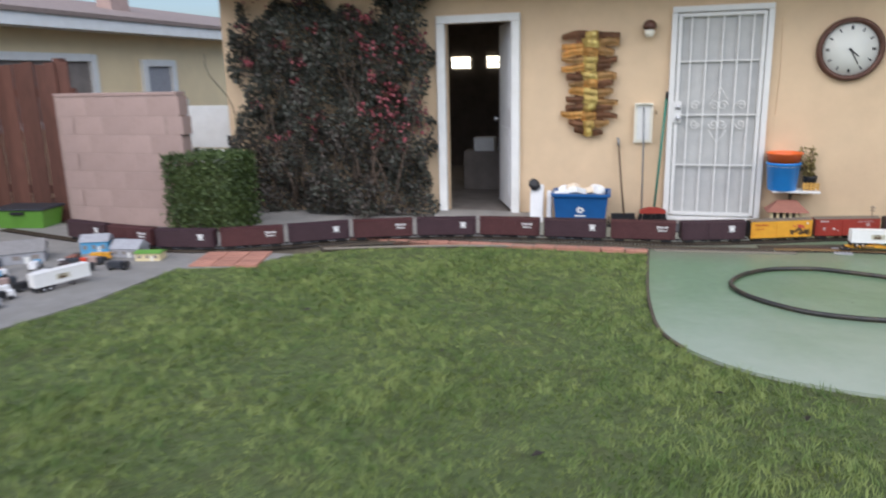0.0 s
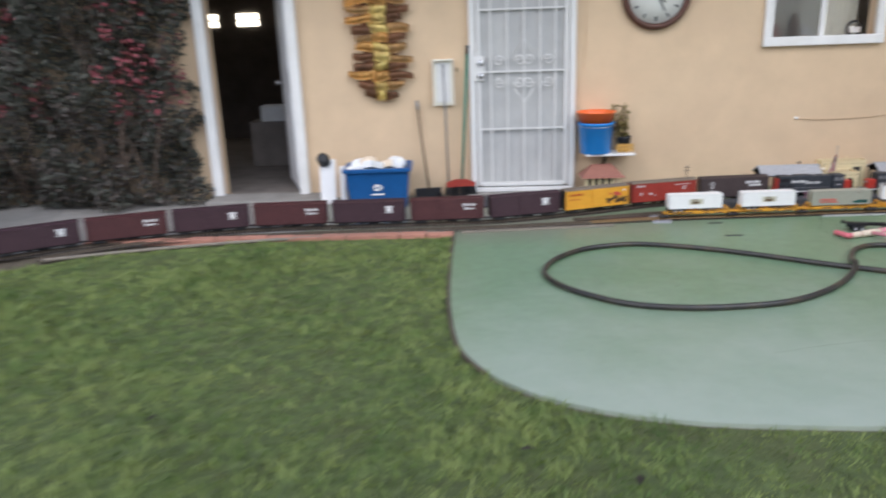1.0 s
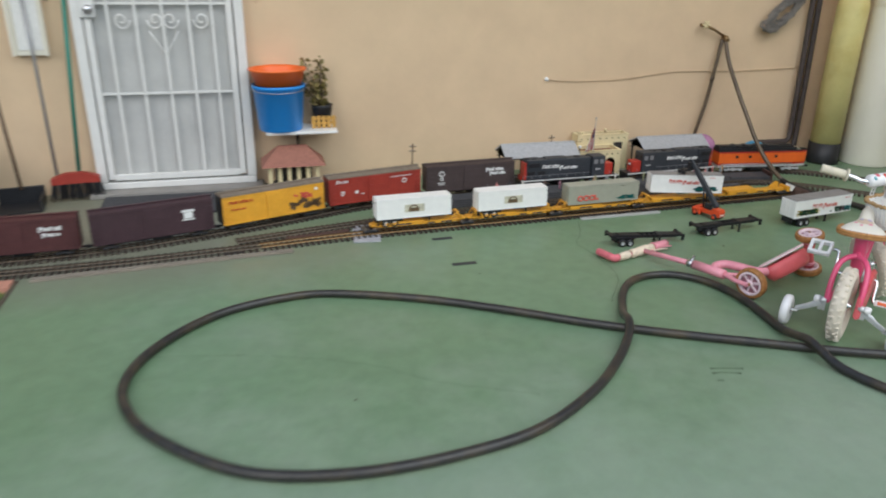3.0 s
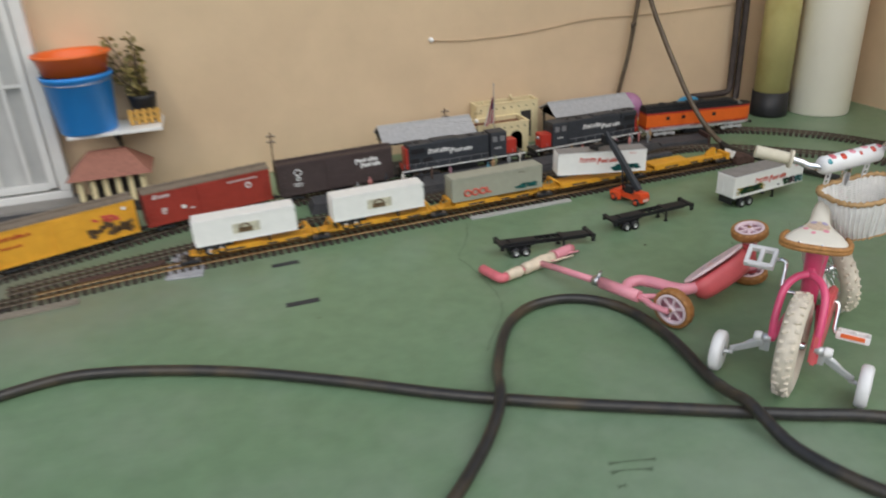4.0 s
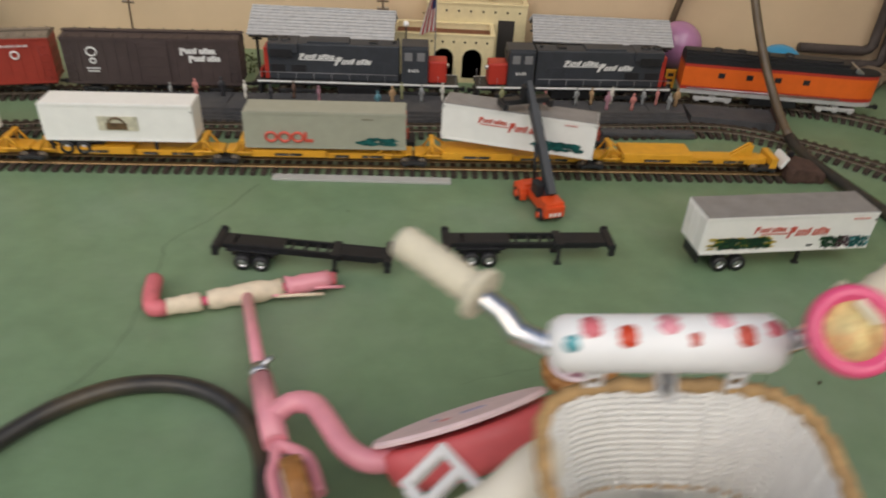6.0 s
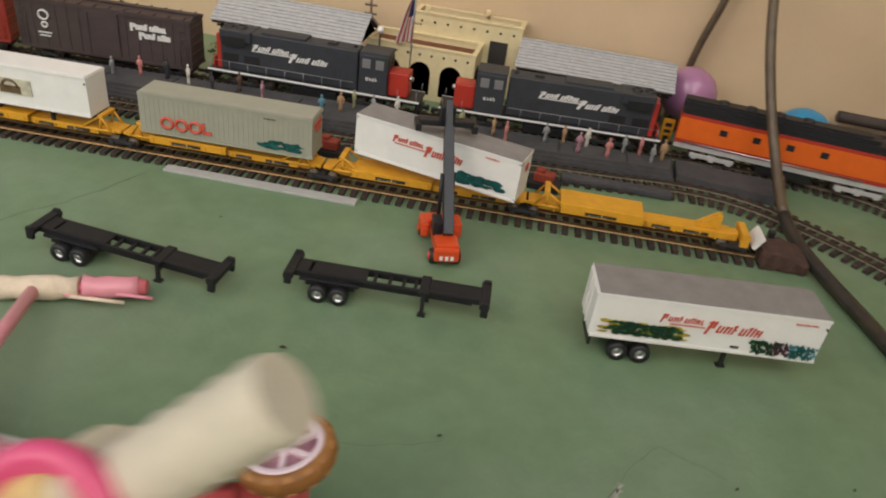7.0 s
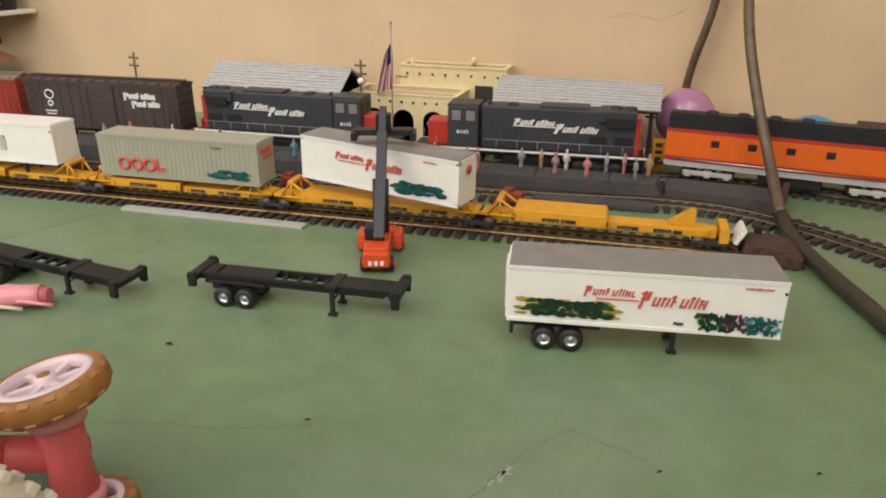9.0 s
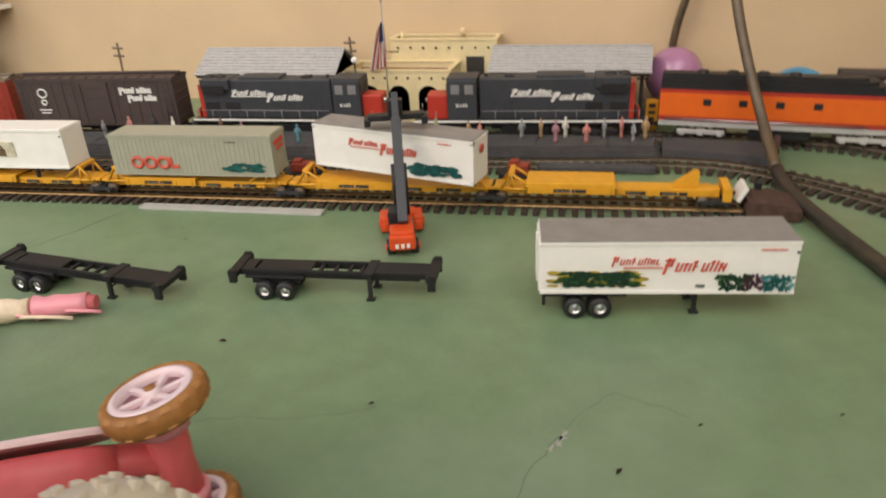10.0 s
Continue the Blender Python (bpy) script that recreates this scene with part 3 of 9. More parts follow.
for i in range(6):
    for j in range(2):
        bm = bmesh.new()
        for k in range(3):
            box(bm, (-3.42 + i * 0.62 + k * 0.11, 10.505, 1.70 + j * 0.10), (0.10, 0.012, 0.08))
        part("pane", bm, PANE_GLOW, far, "door pane glowing in place of daylight")
box_in = thing("storage_box", pose(-1.72, 8.05, 0, 0, 0, 5), "pale labelled box stacked in the dark garage", "box")
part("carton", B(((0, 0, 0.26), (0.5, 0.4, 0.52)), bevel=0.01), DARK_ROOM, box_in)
part("lid", B(((0.03, -0.05, 0.612), (0.28, 0.26, 0.18)), bevel=0.01), PAPER, box_in, "white paper label band")

# eave over the wall
bm = B(((1.0, 5.78, 2.56), (11.2, 0.72, 0.05)))
solid("ceiling_eave", bm, WHITE, "white painted eave soffit", kind="structure")
bm = B(((1.0, 5.40, 2.60), (11.2, 0.03, 0.18)))
solid("trim_fascia", bm, WHITE, "white fascia board of the eave", kind="structure")
bm = bmesh.new()
for s in (0, 1):
    box(bm, (1.0, 6.6, 3.0), (11.4, 2.9, 0.06), rot("X", 18))
solid("roof", bm, SHINGLE, "brown shingled house roof", kind="structure")

# garage door opening: frame, open leaf, step
d1 = tagged(new("door_1"), "white side door standing open into the dark garage", kind="structure")
bm = bmesh.new()
for c, s in (((GD[0] - 0.03, 5.975, 1.037), (0.09, 0.06, 2.074)), ((GD[1] + 0.03, 5.975, 1.037), (0.09, 0.06, 2.074)), (((GD[0] + GD[1]) / 2, 5.975, 2.116), (0.91, 0.06, 0.08))):
    box(bm, c, s, bevel=0.006)
part("door_frame", bm, WHITE, d1, "white painted wooden frame")
bm = bmesh.new()
box(bm, (-0.38, 0, 1.04), (0.76, 0.04, 2.02), bevel=0.004)
for z in (0.55, 1.5):
    box(bm, (-0.38, -0.022, z), (0.52, 0.012, 0.75), bevel=0.006)
leaf = part("door_leaf", bm, WHITE_DOOR, d1, "cool white panelled door leaf")
leaf.matrix_basis = pose(GD[1] - 0.01, 6.04, 0.03, 0, 0, -68)
bm = bmesh.new()
lathe(bm, [(0, 0.0), (0.012, 0.0), (0.012, 0.03), (0.028, 0.045), (0.028, 0.065), (0, 0.075)], 14, pose(-0.70, -0.02, 1.0, 90))
part("door_handle", bm, STEEL, leaf)
bm = B(((-1.2, 5.86, 0.012), (1.05, 0.36, 0.075)), bevel=0.012)
solid("step_garage", bm, CONCRETE, "low worn concrete step at the garage door", kind="structure")

# barred security door
d2 = tagged(new("door_2"), "closed white iron security door with bars and scrolls", kind="structure")
bm = bmesh.new()
for x in (0.715, 1.585):
    box(bm, (x, 5.97, 1.077), (0.055, 0.07, 2.006), bevel=0.006)
box(bm, (1.15, 5.97, 2.11), (0.92, 0.07, 0.055), bevel=0.006)
box(bm, (1.15, 5.97, 0.052), (0.92, 0.07, 0.04), bevel=0.006)
part("door_frame", bm, IRON_WHITE, d2, "white steel frame")
bm = bmesh.new()
for x in (0.768, 1.532):
    box(bm, (x, 5.958, 1.08), (0.035, 0.035, 1.98), bevel=0.004)
for z in (0.10, 2.055):
    box(bm, (1.15, 5.958, z), (0.728, 0.035, 0.035), bevel=0.004)
part("door_leaf", bm, IRON_WHITE, d2)
for x in (0.875, 1.02, 1.165, 1.305, 1.435):
    part("bar", B(((x, 5.95, 1.08), (0.014, 0.014, 1.94))), IRON_WHITE, d2)
for z in (0.60, 1.10, 1.62):
    part("rail", B(((1.15, 5.956, z), (0.76, 0.016, 0.013))), IRON_WHITE, d2)
for x, s in ((0.945, 1), (1.125, -1), (1.205, 1), (1.375, -1)):
    for z, up in ((1.19, 1), (1.01, -1)):
        pts = [(x + s * 0.045 * (1 - k / 26) * math.cos(k * 0.42), 5.944, z + up * 0.052 * (1 - k / 26) * math.sin(k * 0.42)) for k in range(22)]
        bm = bmesh.new()
        tube(bm, pts, 0.005, 6)
        part("scroll", bm, IRON_WHITE, d2)
for up in (-1, 1):
    part("chevron", T(([(1.085, 5.944, 1.10 + up * 0.15), (1.165, 5.944, 1.10 + up * 0.28), (1.245, 5.944, 1.10 + up * 0.15)], 0.004), seg=6), IRON_WHITE, d2)
part("lock_plate", B(((0.775, 5.935, 1.13), (0.085, 0.02, 0.21)), bevel=0.006), IRON_WHITE, d2, "white lock plate with two cylinders")
for z in (1.18, 1.07):
    bm = bmesh.new()
    lathe(bm, [(0, 0.03), (0.022, 0.028), (0.026, 0.0)], 16, pose(0.785, 5.925, z, 90))
    part("lock_cylinder", bm, STEEL, d2)
part("mesh_screen", B(((1.15, 5.985, 1.08), (0.77, 0.006, 1.96))), SCREEN, d2, "grey perforated metal screen")
bm = B(((1.15, 5.92, 0.016), (1.0, 0.16, 0.03)), bevel=0.006)
solid("sill_door", bm, CONCRETE, "narrow concrete sill under the security door", kind="structure")

# kitchen window
w1 = tagged(new("window_1"), "white framed sliding window with things on the inner sill", kind="structure")
bm = bmesh.new()
for c, s in (((WN[0] - 0.02, 5.985, 1.71), (0.07, 0.05, 0.806)), ((WN[1] + 0.02, 5.985, 1.71), (0.07, 0.05, 0.806)), ((3.69, 5.985, 1.27), (0.99, 0.06, 0.075)), ((3.69, 5.985, 2.15), (0.99, 0.05, 0.07))):
    box(bm, c, s, bevel=0.006)
part("window_frame", bm, WHITE, w1)
part("mullion", B(((3.69, 6.03, 1.71), (0.045, 0.03, 0.82))), WHITE, w1)
for x in (3.47, 3.91):
    p = part("pane", B(((x, 6.05, 1.71), (0.42, 0.006, 0.82))), GLASS, w1)
    p.visible_shadow = False
part("insect_screen", B(((3.47, 6.035, 1.71), (0.41, 0.003, 0.81))), glass("grey_insect_screen", (0.50, 0.51, 0.52), 0.3), w1, "grey fly screen over one pane").visible_shadow = False
part("curtain", B(*[((3.27 + k * 0.0205, 6.33 + (0.012 if k % 2 else 0.0), 1.72), (0.024, 0.012, 0.92), rot("Z", 24 if k % 2 else -24)) for k in range(42)]), CURTAIN, w1, "pale cream curtain drawn behind the panes")
part("window_sill", B(((3.69, 6.16, 1.285), (0.95, 0.14, 0.02))), WHITE, w1)
for x, r, h, mt in ((3.34, 0.05, 0.12, TERRACOTTA), (3.62, 0.055, 0.10, PAPER), (3.50, 0.045, 0.2, BROWN_POLE)):
    o = thing("jar", pose(x, 6.16, 1.295), "small jar on the inner window sill", "jar", "things on the sill")
    bm = bmesh.new()
    lathe(bm, [(0, 0), (r, 0), (r * 1.05, h * 0.6), (r * 0.7, h * 0.85), (r * 0.75, h), (0, h)], 14)
    part("body", bm, mt, o)
o = thing("desk_clock", pose(4.02, 6.16, 1.295), "dark round gadget with a pale screen on the sill", "gadget")
bm = bmesh.new()
tube(bm, [(0.06 * math.cos(a * math.tau / 16), 0, 0.06 + 0.06 * math.sin(a * math.tau / 16)) for a in range(16)], 0.012, 6, closed=True)
part("ring", bm, BLACK, o)
part("screen", B(((0.0, -0.02, 0.05), (0.09, 0.02, 0.05)), bevel=0.006), PAPER, o)
bm = B(((4.44, 5.985, 1.475), (0.38, 0.035, 0.05)), bevel=0.006)
solid("trim_ledge", bm, STUCCO, "short beige wooden ledge on the wall", kind="structure")

# block wall, fence, gate, far house
bw = tagged(new("wall_block"), "pinkish painted concrete block wall with a flat cap", kind="structure")
part("core", B(((-4.98, 4.82, 0.70), (1.568, 0.1475, 1.40))), MORTAR, bw)
part("cap", B(((-4.98, 4.82, 1.420), (1.57, 0.158, 0.035)), bevel=0.006), PINK_BLOCK, bw)
block_me = finish("block", B(((0, 0, 0), (0.385, 0.15, 0.19)), bevel=0.004), PINK_BLOCK)
half_me = finish("block", B(((0, 0, 0), (0.19, 0.15, 0.19)), bevel=0.004), PINK_BLOCK)
for k in range(7):
    n, start = (4, -5.52) if k % 2 == 0 else (3, -5.33)
    for i in range(n):
        ob = new("block", block_me)
        ob.parent = bw
        ob.matrix_basis = Matrix.Translation((start + i * 0.395 - 0.03, 4.82, 0.1 + k * 0.198))
    if k % 2:
        for x in (-5.62, -4.242):
            ob = new("block", half_me)
            ob.parent = bw
            ob.matrix_basis = Matrix.Translation((x, 4.82, 0.1 + k * 0.198))
wf = tagged(new("fence_wood"), "dark red-brown board fence", kind="structure")
for i in range(16):
    part("board", B(((-8.0 + i * 0.152, 4.86 + (0.02 if i % 2 else 0), 0.88 + random.uniform(-0.02, 0.02)), (0.145, 0.02, 1.78)), bevel=0.003), REDWOOD, wf)
for z in (0.35, 1.45):
    part("rail", B(((-6.85, 4.92, z), (2.45, 0.05, 0.09))), REDWOOD, wf)
for x in (-7.9, -5.82):
    part("post", B(((x, 4.95, 0.9), (0.1, 0.1, 1.84)), bevel=0.005), REDWOOD, wf)
gt = tagged(new("gate_white"), "white panelled gate beside the house corner", kind="structure")
for i in range(2):
    part("panel", B(((-4.83, 6.32, 0.42 + i * 0.55), (0.72, 0.03, 0.53)), bevel=0.006), WHITE, gt)
part("gate_frame", B(((-4.47, 6.30, 0.68), (0.09, 0.07, 1.36)), ((-5.22, 6.30, 0.66), (0.07, 0.07, 1.32)), bevel=0.004), WHITE, gt)
part("latch", B(((-4.60, 6.29, 0.80), (0.06, 0.03, 0.12)), bevel=0.006), BLACK, gt)
# yellow house behind the fence
nh = tagged(new("neighbour_house"), "yellow stucco house with white fascia and brown roof", "house")
bm = bmesh.new()
box(bm, (-7.58, 8.5, 1.1), (0.16, 13.0, 2.4))
part("wall", bm, STUCCO_FAR, nh)
part("fascia", B(((-7.05, 8.5, 2.36), (0.04, 13.4, 0.19)), bevel=0.004), WHITE, nh)
part("eave", B(((-7.30, 8.5, 2.29), (0.52, 13.4, 0.03))), WHITE, nh)
bm = bmesh.new()
box(bm, (-8.52, 8.5, 2.755), (3.12, 13.6, 0.06), rot("Y", 11))
part("roof", bm, SHINGLE, nh)
part("chimney", B(((-8.5, 9.1, 3.0), (0.3, 0.45, 1.2)), bevel=0.01), PINK_BLOCK, nh)
for y0, y1, z0, z1 in ((5.3, 7.25, 1.05, 1.86), (8.45, 9.10, 1.02, 1.80)):
    w = part("window", B(((-7.49, (y0 + y1) / 2, (z0 + z1) / 2), (0.03, y1 - y0, z1 - z0))), DARK_ROOM if y0 < 6 else GREY_MODEL, nh, "shaded window pane")
    bm = bmesh.new()
    for c, s in (((-7.46, y0 - 0.04, (z0 + z1) / 2), (0.08, 0.12, z1 - z0 + 0.2)), ((-7.46, y1 + 0.04, (z0 + z1) / 2), (0.08, 0.12, z1 - z0 + 0.2)),
                 ((-7.46, (y0 + y1) / 2, z1 + 0.05), (0.08, y1 - y0 - 0.042, 0.11)), ((-7.46, (y0 + y1) / 2, z0 - 0.05), (0.08, y1 - y0 - 0.042, 0.1))):
        box(bm, c, s, bevel=0.005)
    part("frame", bm, WHITE, w)
    if y0 < 6:
        part("mullion", B(((-7.45, 6.62, (z0 + z1) / 2), (0.07, 0.10, z1 - z0))), WHITE, w)
# walls that close the yard behind the camera
bm = B(((-0.4, -4.4, 0.9), (16.0, 0.15, 1.8)))
solid("wall_back", bm, PINK_BLOCK, "plain block wall at the end of the yard", kind="structure")
bm = B(((-8.3, 0.2, 0.9), (0.15, 9.2, 1.8)))
solid("wall_west", bm, PINK_BLOCK, "plain block wall along the yard", kind="structure")
bm = B(((7.6, -1.4, 0.9), (0.15, 6.0, 1.8)))
solid("wall_east", bm, PINK_BLOCK, "plain block wall along the yard's far side", kind="structure")

# ---- garden railway: tracks ----
OUTER = spline([(-6.2, 4.25, 0), (-4.9, 3.95, 0), (-3.7, 3.76, 0), (-2.95, 3.98, 0), (-2.2, 4.42, 0), (-1.1, 4.80, 0), (0, 4.88, 0), (0.85, 4.94, 0), (1.6, 5.16, 0), (2.3, 5.41, 0),
                (3.2, 5.51, 0), (4.0, 5.55, 0), (4.6, 5.60, 0), (4.95, 5.615, 0), (5.25, 5.55, 0), (5.5, 5.36, 0), (5.68, 5.12, 0), (5.80, 4.8, 0), (5.86, 4.4, 0), (5.86, 3.6, 0)], 0.02)
SIDING = spline([(-2.35, 4.14, 0), (-1.65, 4.53, 0), (-0.6, 4.67, 0), (0.2, 4.72, 0), (0.9, 4.76, 0), (1.5, 4.83, 0), (2.1, 4.912, 0), (3.0, 4.968, 0), (4.0, 5.030, 0), (4.90, 5.086, 0)], 0.02)
INNER = spline([(1.5, 4.93, 0), (2.0, 5.05, 0), (2.6, 5.16, 0), (3.2, 5.22, 0), (3.8, 5.275, 0), (4.4, 5.335, 0), (4.70, 5.375, 0), (4.88, 5.345, 0), (5.08, 5.22, 0), (5.29, 5.03, 0), (5.5, 4.80, 0), (5.62, 4.5, 0), (5.67, 4.1, 0), (5.66, 3.5, 0)], 0.02)
GAUGE, TIE_STEP = 0.045, 0.030


def arcs(line):
    out = [0.0]
    for a, b in zip(line, line[1:]):
        out.append(out[-1] + (b - a).length)
    return out


def along(line, lens, s):
    """The point and the heading at s metres along the line."""
    k = max(0, min(len(line) - 2, int(np.searchsorted(lens, s)) - 1))
    a, b = line[k], line[k + 1]
    t = (s - lens[k]) / max(1e-9, lens[k + 1] - lens[k])
    return a + (b - a) * t, (b - a).normalized()


tie_me = finish("tie", B(((0, 0, 0.005), (0.015, 0.120, 0.010))), TIE)


def track(line, label, rail_mat, fine):
    """Two rails with spikes on ties; ties inside the stretch fine are pieces of their own, the others one joined part."""
    ob = thing("track", Matrix(), label, "track", "garden railway tracks")
    lens = arcs(line)
    for side in (-1, 1):
        bm = bmesh.new()
        base = []
        for i, p in enumerate(line):
            d = (line[min(i + 1, len(line) - 1)] - line[max(i - 1, 0)]).normalized()
            n = Vector((-d.y, d.x, 0))
            c = p + n * side * GAUGE / 2
            ring = [bm.verts.new(c + n * w + Vector((0, 0, z))) for w, z in ((-0.0035, 0.010), (0.0035, 0.010), (0.0014, 0.013), (0.0022, 0.0185), (-0.0022, 0.0185), (-0.0014, 0.013))]
            base.append(ring)
        for A, C in zip(base, base[1:]):
            for k in range(6):
                bm.faces.new((A[k], A[(k + 1) % 6], C[(k + 1) % 6], C[k]))
        bm.faces.new(base[0])
        bm.faces.new(base[-1][::-1])
        part("rail", bm, rail_mat, ob)
    rest = bmesh.new()
    n = int(lens[-1] / TIE_STEP)
    for i in range(n):
        p, d = along(line, lens, (i + 0.5) * TIE_STEP)
        m = Matrix.Translation(p) @ Matrix.Rotation(math.atan2(d.y, d.x) + random.uniform(-0.03, 0.03), 4, "Z")
        if fine[0] < p.x < fine[1] and p.y > 4.6:
            t = new("tie", tie_me)
            t.parent = ob
            t.matrix_basis = m
        else:
            vs = [rest.verts.new(m @ Vector((x, y, z))) for z in (0, 0.010) for x, y in ((-0.0075, -0.060), (0.0075, -0.060), (0.0075, 0.060), (-0.0075, 0.060))]
            for q in ((4, 5, 6, 7), (0, 1, 5, 4), (1, 2, 6, 5), (2, 3, 7, 6), (3, 0, 4, 7)):
                rest.faces.new([vs[k] for k in q])
    r = part("tie_bed", rest, TIE, ob)
    r["kind"] = "stuff"
    return ob


track(OUTER, "long dark main track on plastic ties, curving at both ends", RAIL_DARK, (4.4, 6.0))
BRASS_FROM = min(range(len(SIDING)), key=lambda i: abs(SIDING[i].x - 1.62))
track(SIDING[:BRASS_FROM + 1], "weathered dark lead track to the siding", RAIL_DARK, (9.0, 9.1))
track(SIDING[BRASS_FROM:], "brass-railed siding on dark ties beside the parked flat cars", RAIL, (2.0, 5.0))
track(INNER, "dark inner track in front of the platform", RAIL_DARK, (4.5, 6.0))
o = solid("turnout_plate", B(((2.157, 4.935, 0.004), (0.14, 0.25, 0.008), rot("Z", -6)), bevel=0.002), GREY_MODEL, "grey turnout plate at the siding's start", "track part")
o = solid("board_strip", B(((1.91, 4.957, 0.007), (0.33, 0.040, 0.012), rot("Z", 10)), bevel=0.002), BUMPER_BROWN, "dark brown board between the tracks", "board")
o = solid("board_strip", B(((1.2, 4.705, 0.006), (1.15, 0.035, 0.012), rot("Z", 6)), bevel=0.002), BOARD, "weathered thin board lying along the siding", "board")
bm = bmesh.new()
tube(bm, [(-2.3 + k * 0.1, 4.10 + 0.54 * (1 - (1 - k / 28) ** 2), 0.006) for k in range(29)], 0.014, 6)
solid("edging_strip", bm, BOARD, "weathered edging strip between lawn and track", "edging")


# ---- rolling stock ----
def lettering(parent, x, z, y, spec, mat, slant=0.25, name="lettering", label=""):
    """Plain slanted bars in place of a painted name: spec is a row of (advance, width, height, drop)."""
    bm = bmesh.new()
    face = 1 if y > 0 else -1
    for adv, w, h, drop in spec:
        x0 = adv
        q = [(x0, -drop), (x0 + w, -drop), (x0 + w + slant * h, h - drop), (x0 + slant * h, h - drop)]
        f = [bm.verts.new((x + (a if face < 0 else -a), y, z + b)) for a, b in q]
        g = [bm.verts.new(v.co + Vector((0, face * 0.0008, 0))) for v in f]
        bm.faces.new(f)
        bm.faces.new(g[::-1])
        for i in range(4):
            bm.faces.new((f[i], f[(i + 1) % 4], g[(i + 1) % 4], g[i]))
    return part(name, bm, mat, parent, label)


def script(parent, x, z, y, n, width, h, mat, slant=0.3, first=1.5, name="lettering", bold=0.30):
    """A painted name as plain slanted strokes: n groups of two thin bars tied at the top or the foot, over the given width."""
    adv = width / (n + (first - 1) * 0.8)
    out, at = [], 0.0
    for i in range(n):
        k = first if i == 0 else 1.0
        w, hh = adv * k, h * (k if i == 0 else (1.28 if i in (3, 5) and n > 5 else 1.0))
        drop = h * 0.35 if i == 0 and first > 1.2 else 0.0
        out.append((at, w * bold, hh + drop, drop))
        if i % 4 != 3:
            out.append((at + w * 0.50, w * bold, hh * (0.62 if i == 0 else 0.96), 0.0 if i else -hh * 0.36))
        out.append((at + w * 0.16, w * 0.46, h * 0.20, 0.0 if i % 3 == 1 else -hh * 0.76))
        if i % 3 == 0:
            out.append((at + w * 0.16, w * 0.46, h * 0.18, -hh * 0.40))
        at += w * (0.98 if i else 0.9)
    return lettering(parent, x, z, y, out, mat, slant, name)


def word(n, w, h, big_first=1.5, gap=0.25, start=0.0):
    out, x = [], start
    for i in range(n):
        ww, hh = (w * 1.3, h * big_first) if i == 0 else (w, h * (1.0 if i % 3 else 1.25))
        out.append((x, ww * 0.30, hh, 0.0))
        out.append((x + ww * 0.48, ww * 0.30, hh * (0.62 if i % 2 and i else 0.92), 0.0))
        if i % 2 == 0:
            out.append((x + ww * 0.2, ww * 0.4, hh * 0.24, 0.0))
        x += ww * (1 + gap)
    return out


def bogie(parent, x, axles, r, wide, z0=0.0185, step=0.062, mat=None):
    """A wheel set under a car: side frames, bolster, springs and wheels."""
    bm = bmesh.new()
    n = axles
    for s in (-1, 1):
        box(bm, (x, s * (wide / 2), z0 + r * 1.15), (step * (n - 1) + r * 1.6, 0.007, r * 0.75), bevel=0.002)
        for i in range(n):
            box(bm, (x + (i - (n - 1) / 2) * step, s * (wide / 2 + 0.003), z0 + r), (r * 0.9, 0.008, r * 0.9), bevel=0.002)
    box(bm, (x, 0, z0 + r * 1.3), (0.022, wide, r * 0.7))
    t = part("truck", bm, mat or TRUCK, parent)
    for i in range(n):
        for s in (-1, 1):
            bm = bmesh.new()
            lathe(bm, [(0, -0.003), (r * 1.12, -0.003), (r * 1.12, -0.0015), (r, -0.0015), (r * 0.96, 0.0035), (0, 0.0035)], 14,
                  pose(x + (i - (n - 1) / 2) * step, s * GAUGE / 2 + s * 0.001, z0 + r, 90 if s < 0 else -90))
            part("wheel", bm, RAIL_DARK, t)
    return t


def coupler(parent, x, s):
    part("coupler", B(((x + s * 0.012, 0, 0.045), (0.034, 0.009, 0.009)), ((x + s * 0.028, 0.003, 0.045), (0.012, 0.016, 0.014)), bevel=0.001), BLACK, parent)


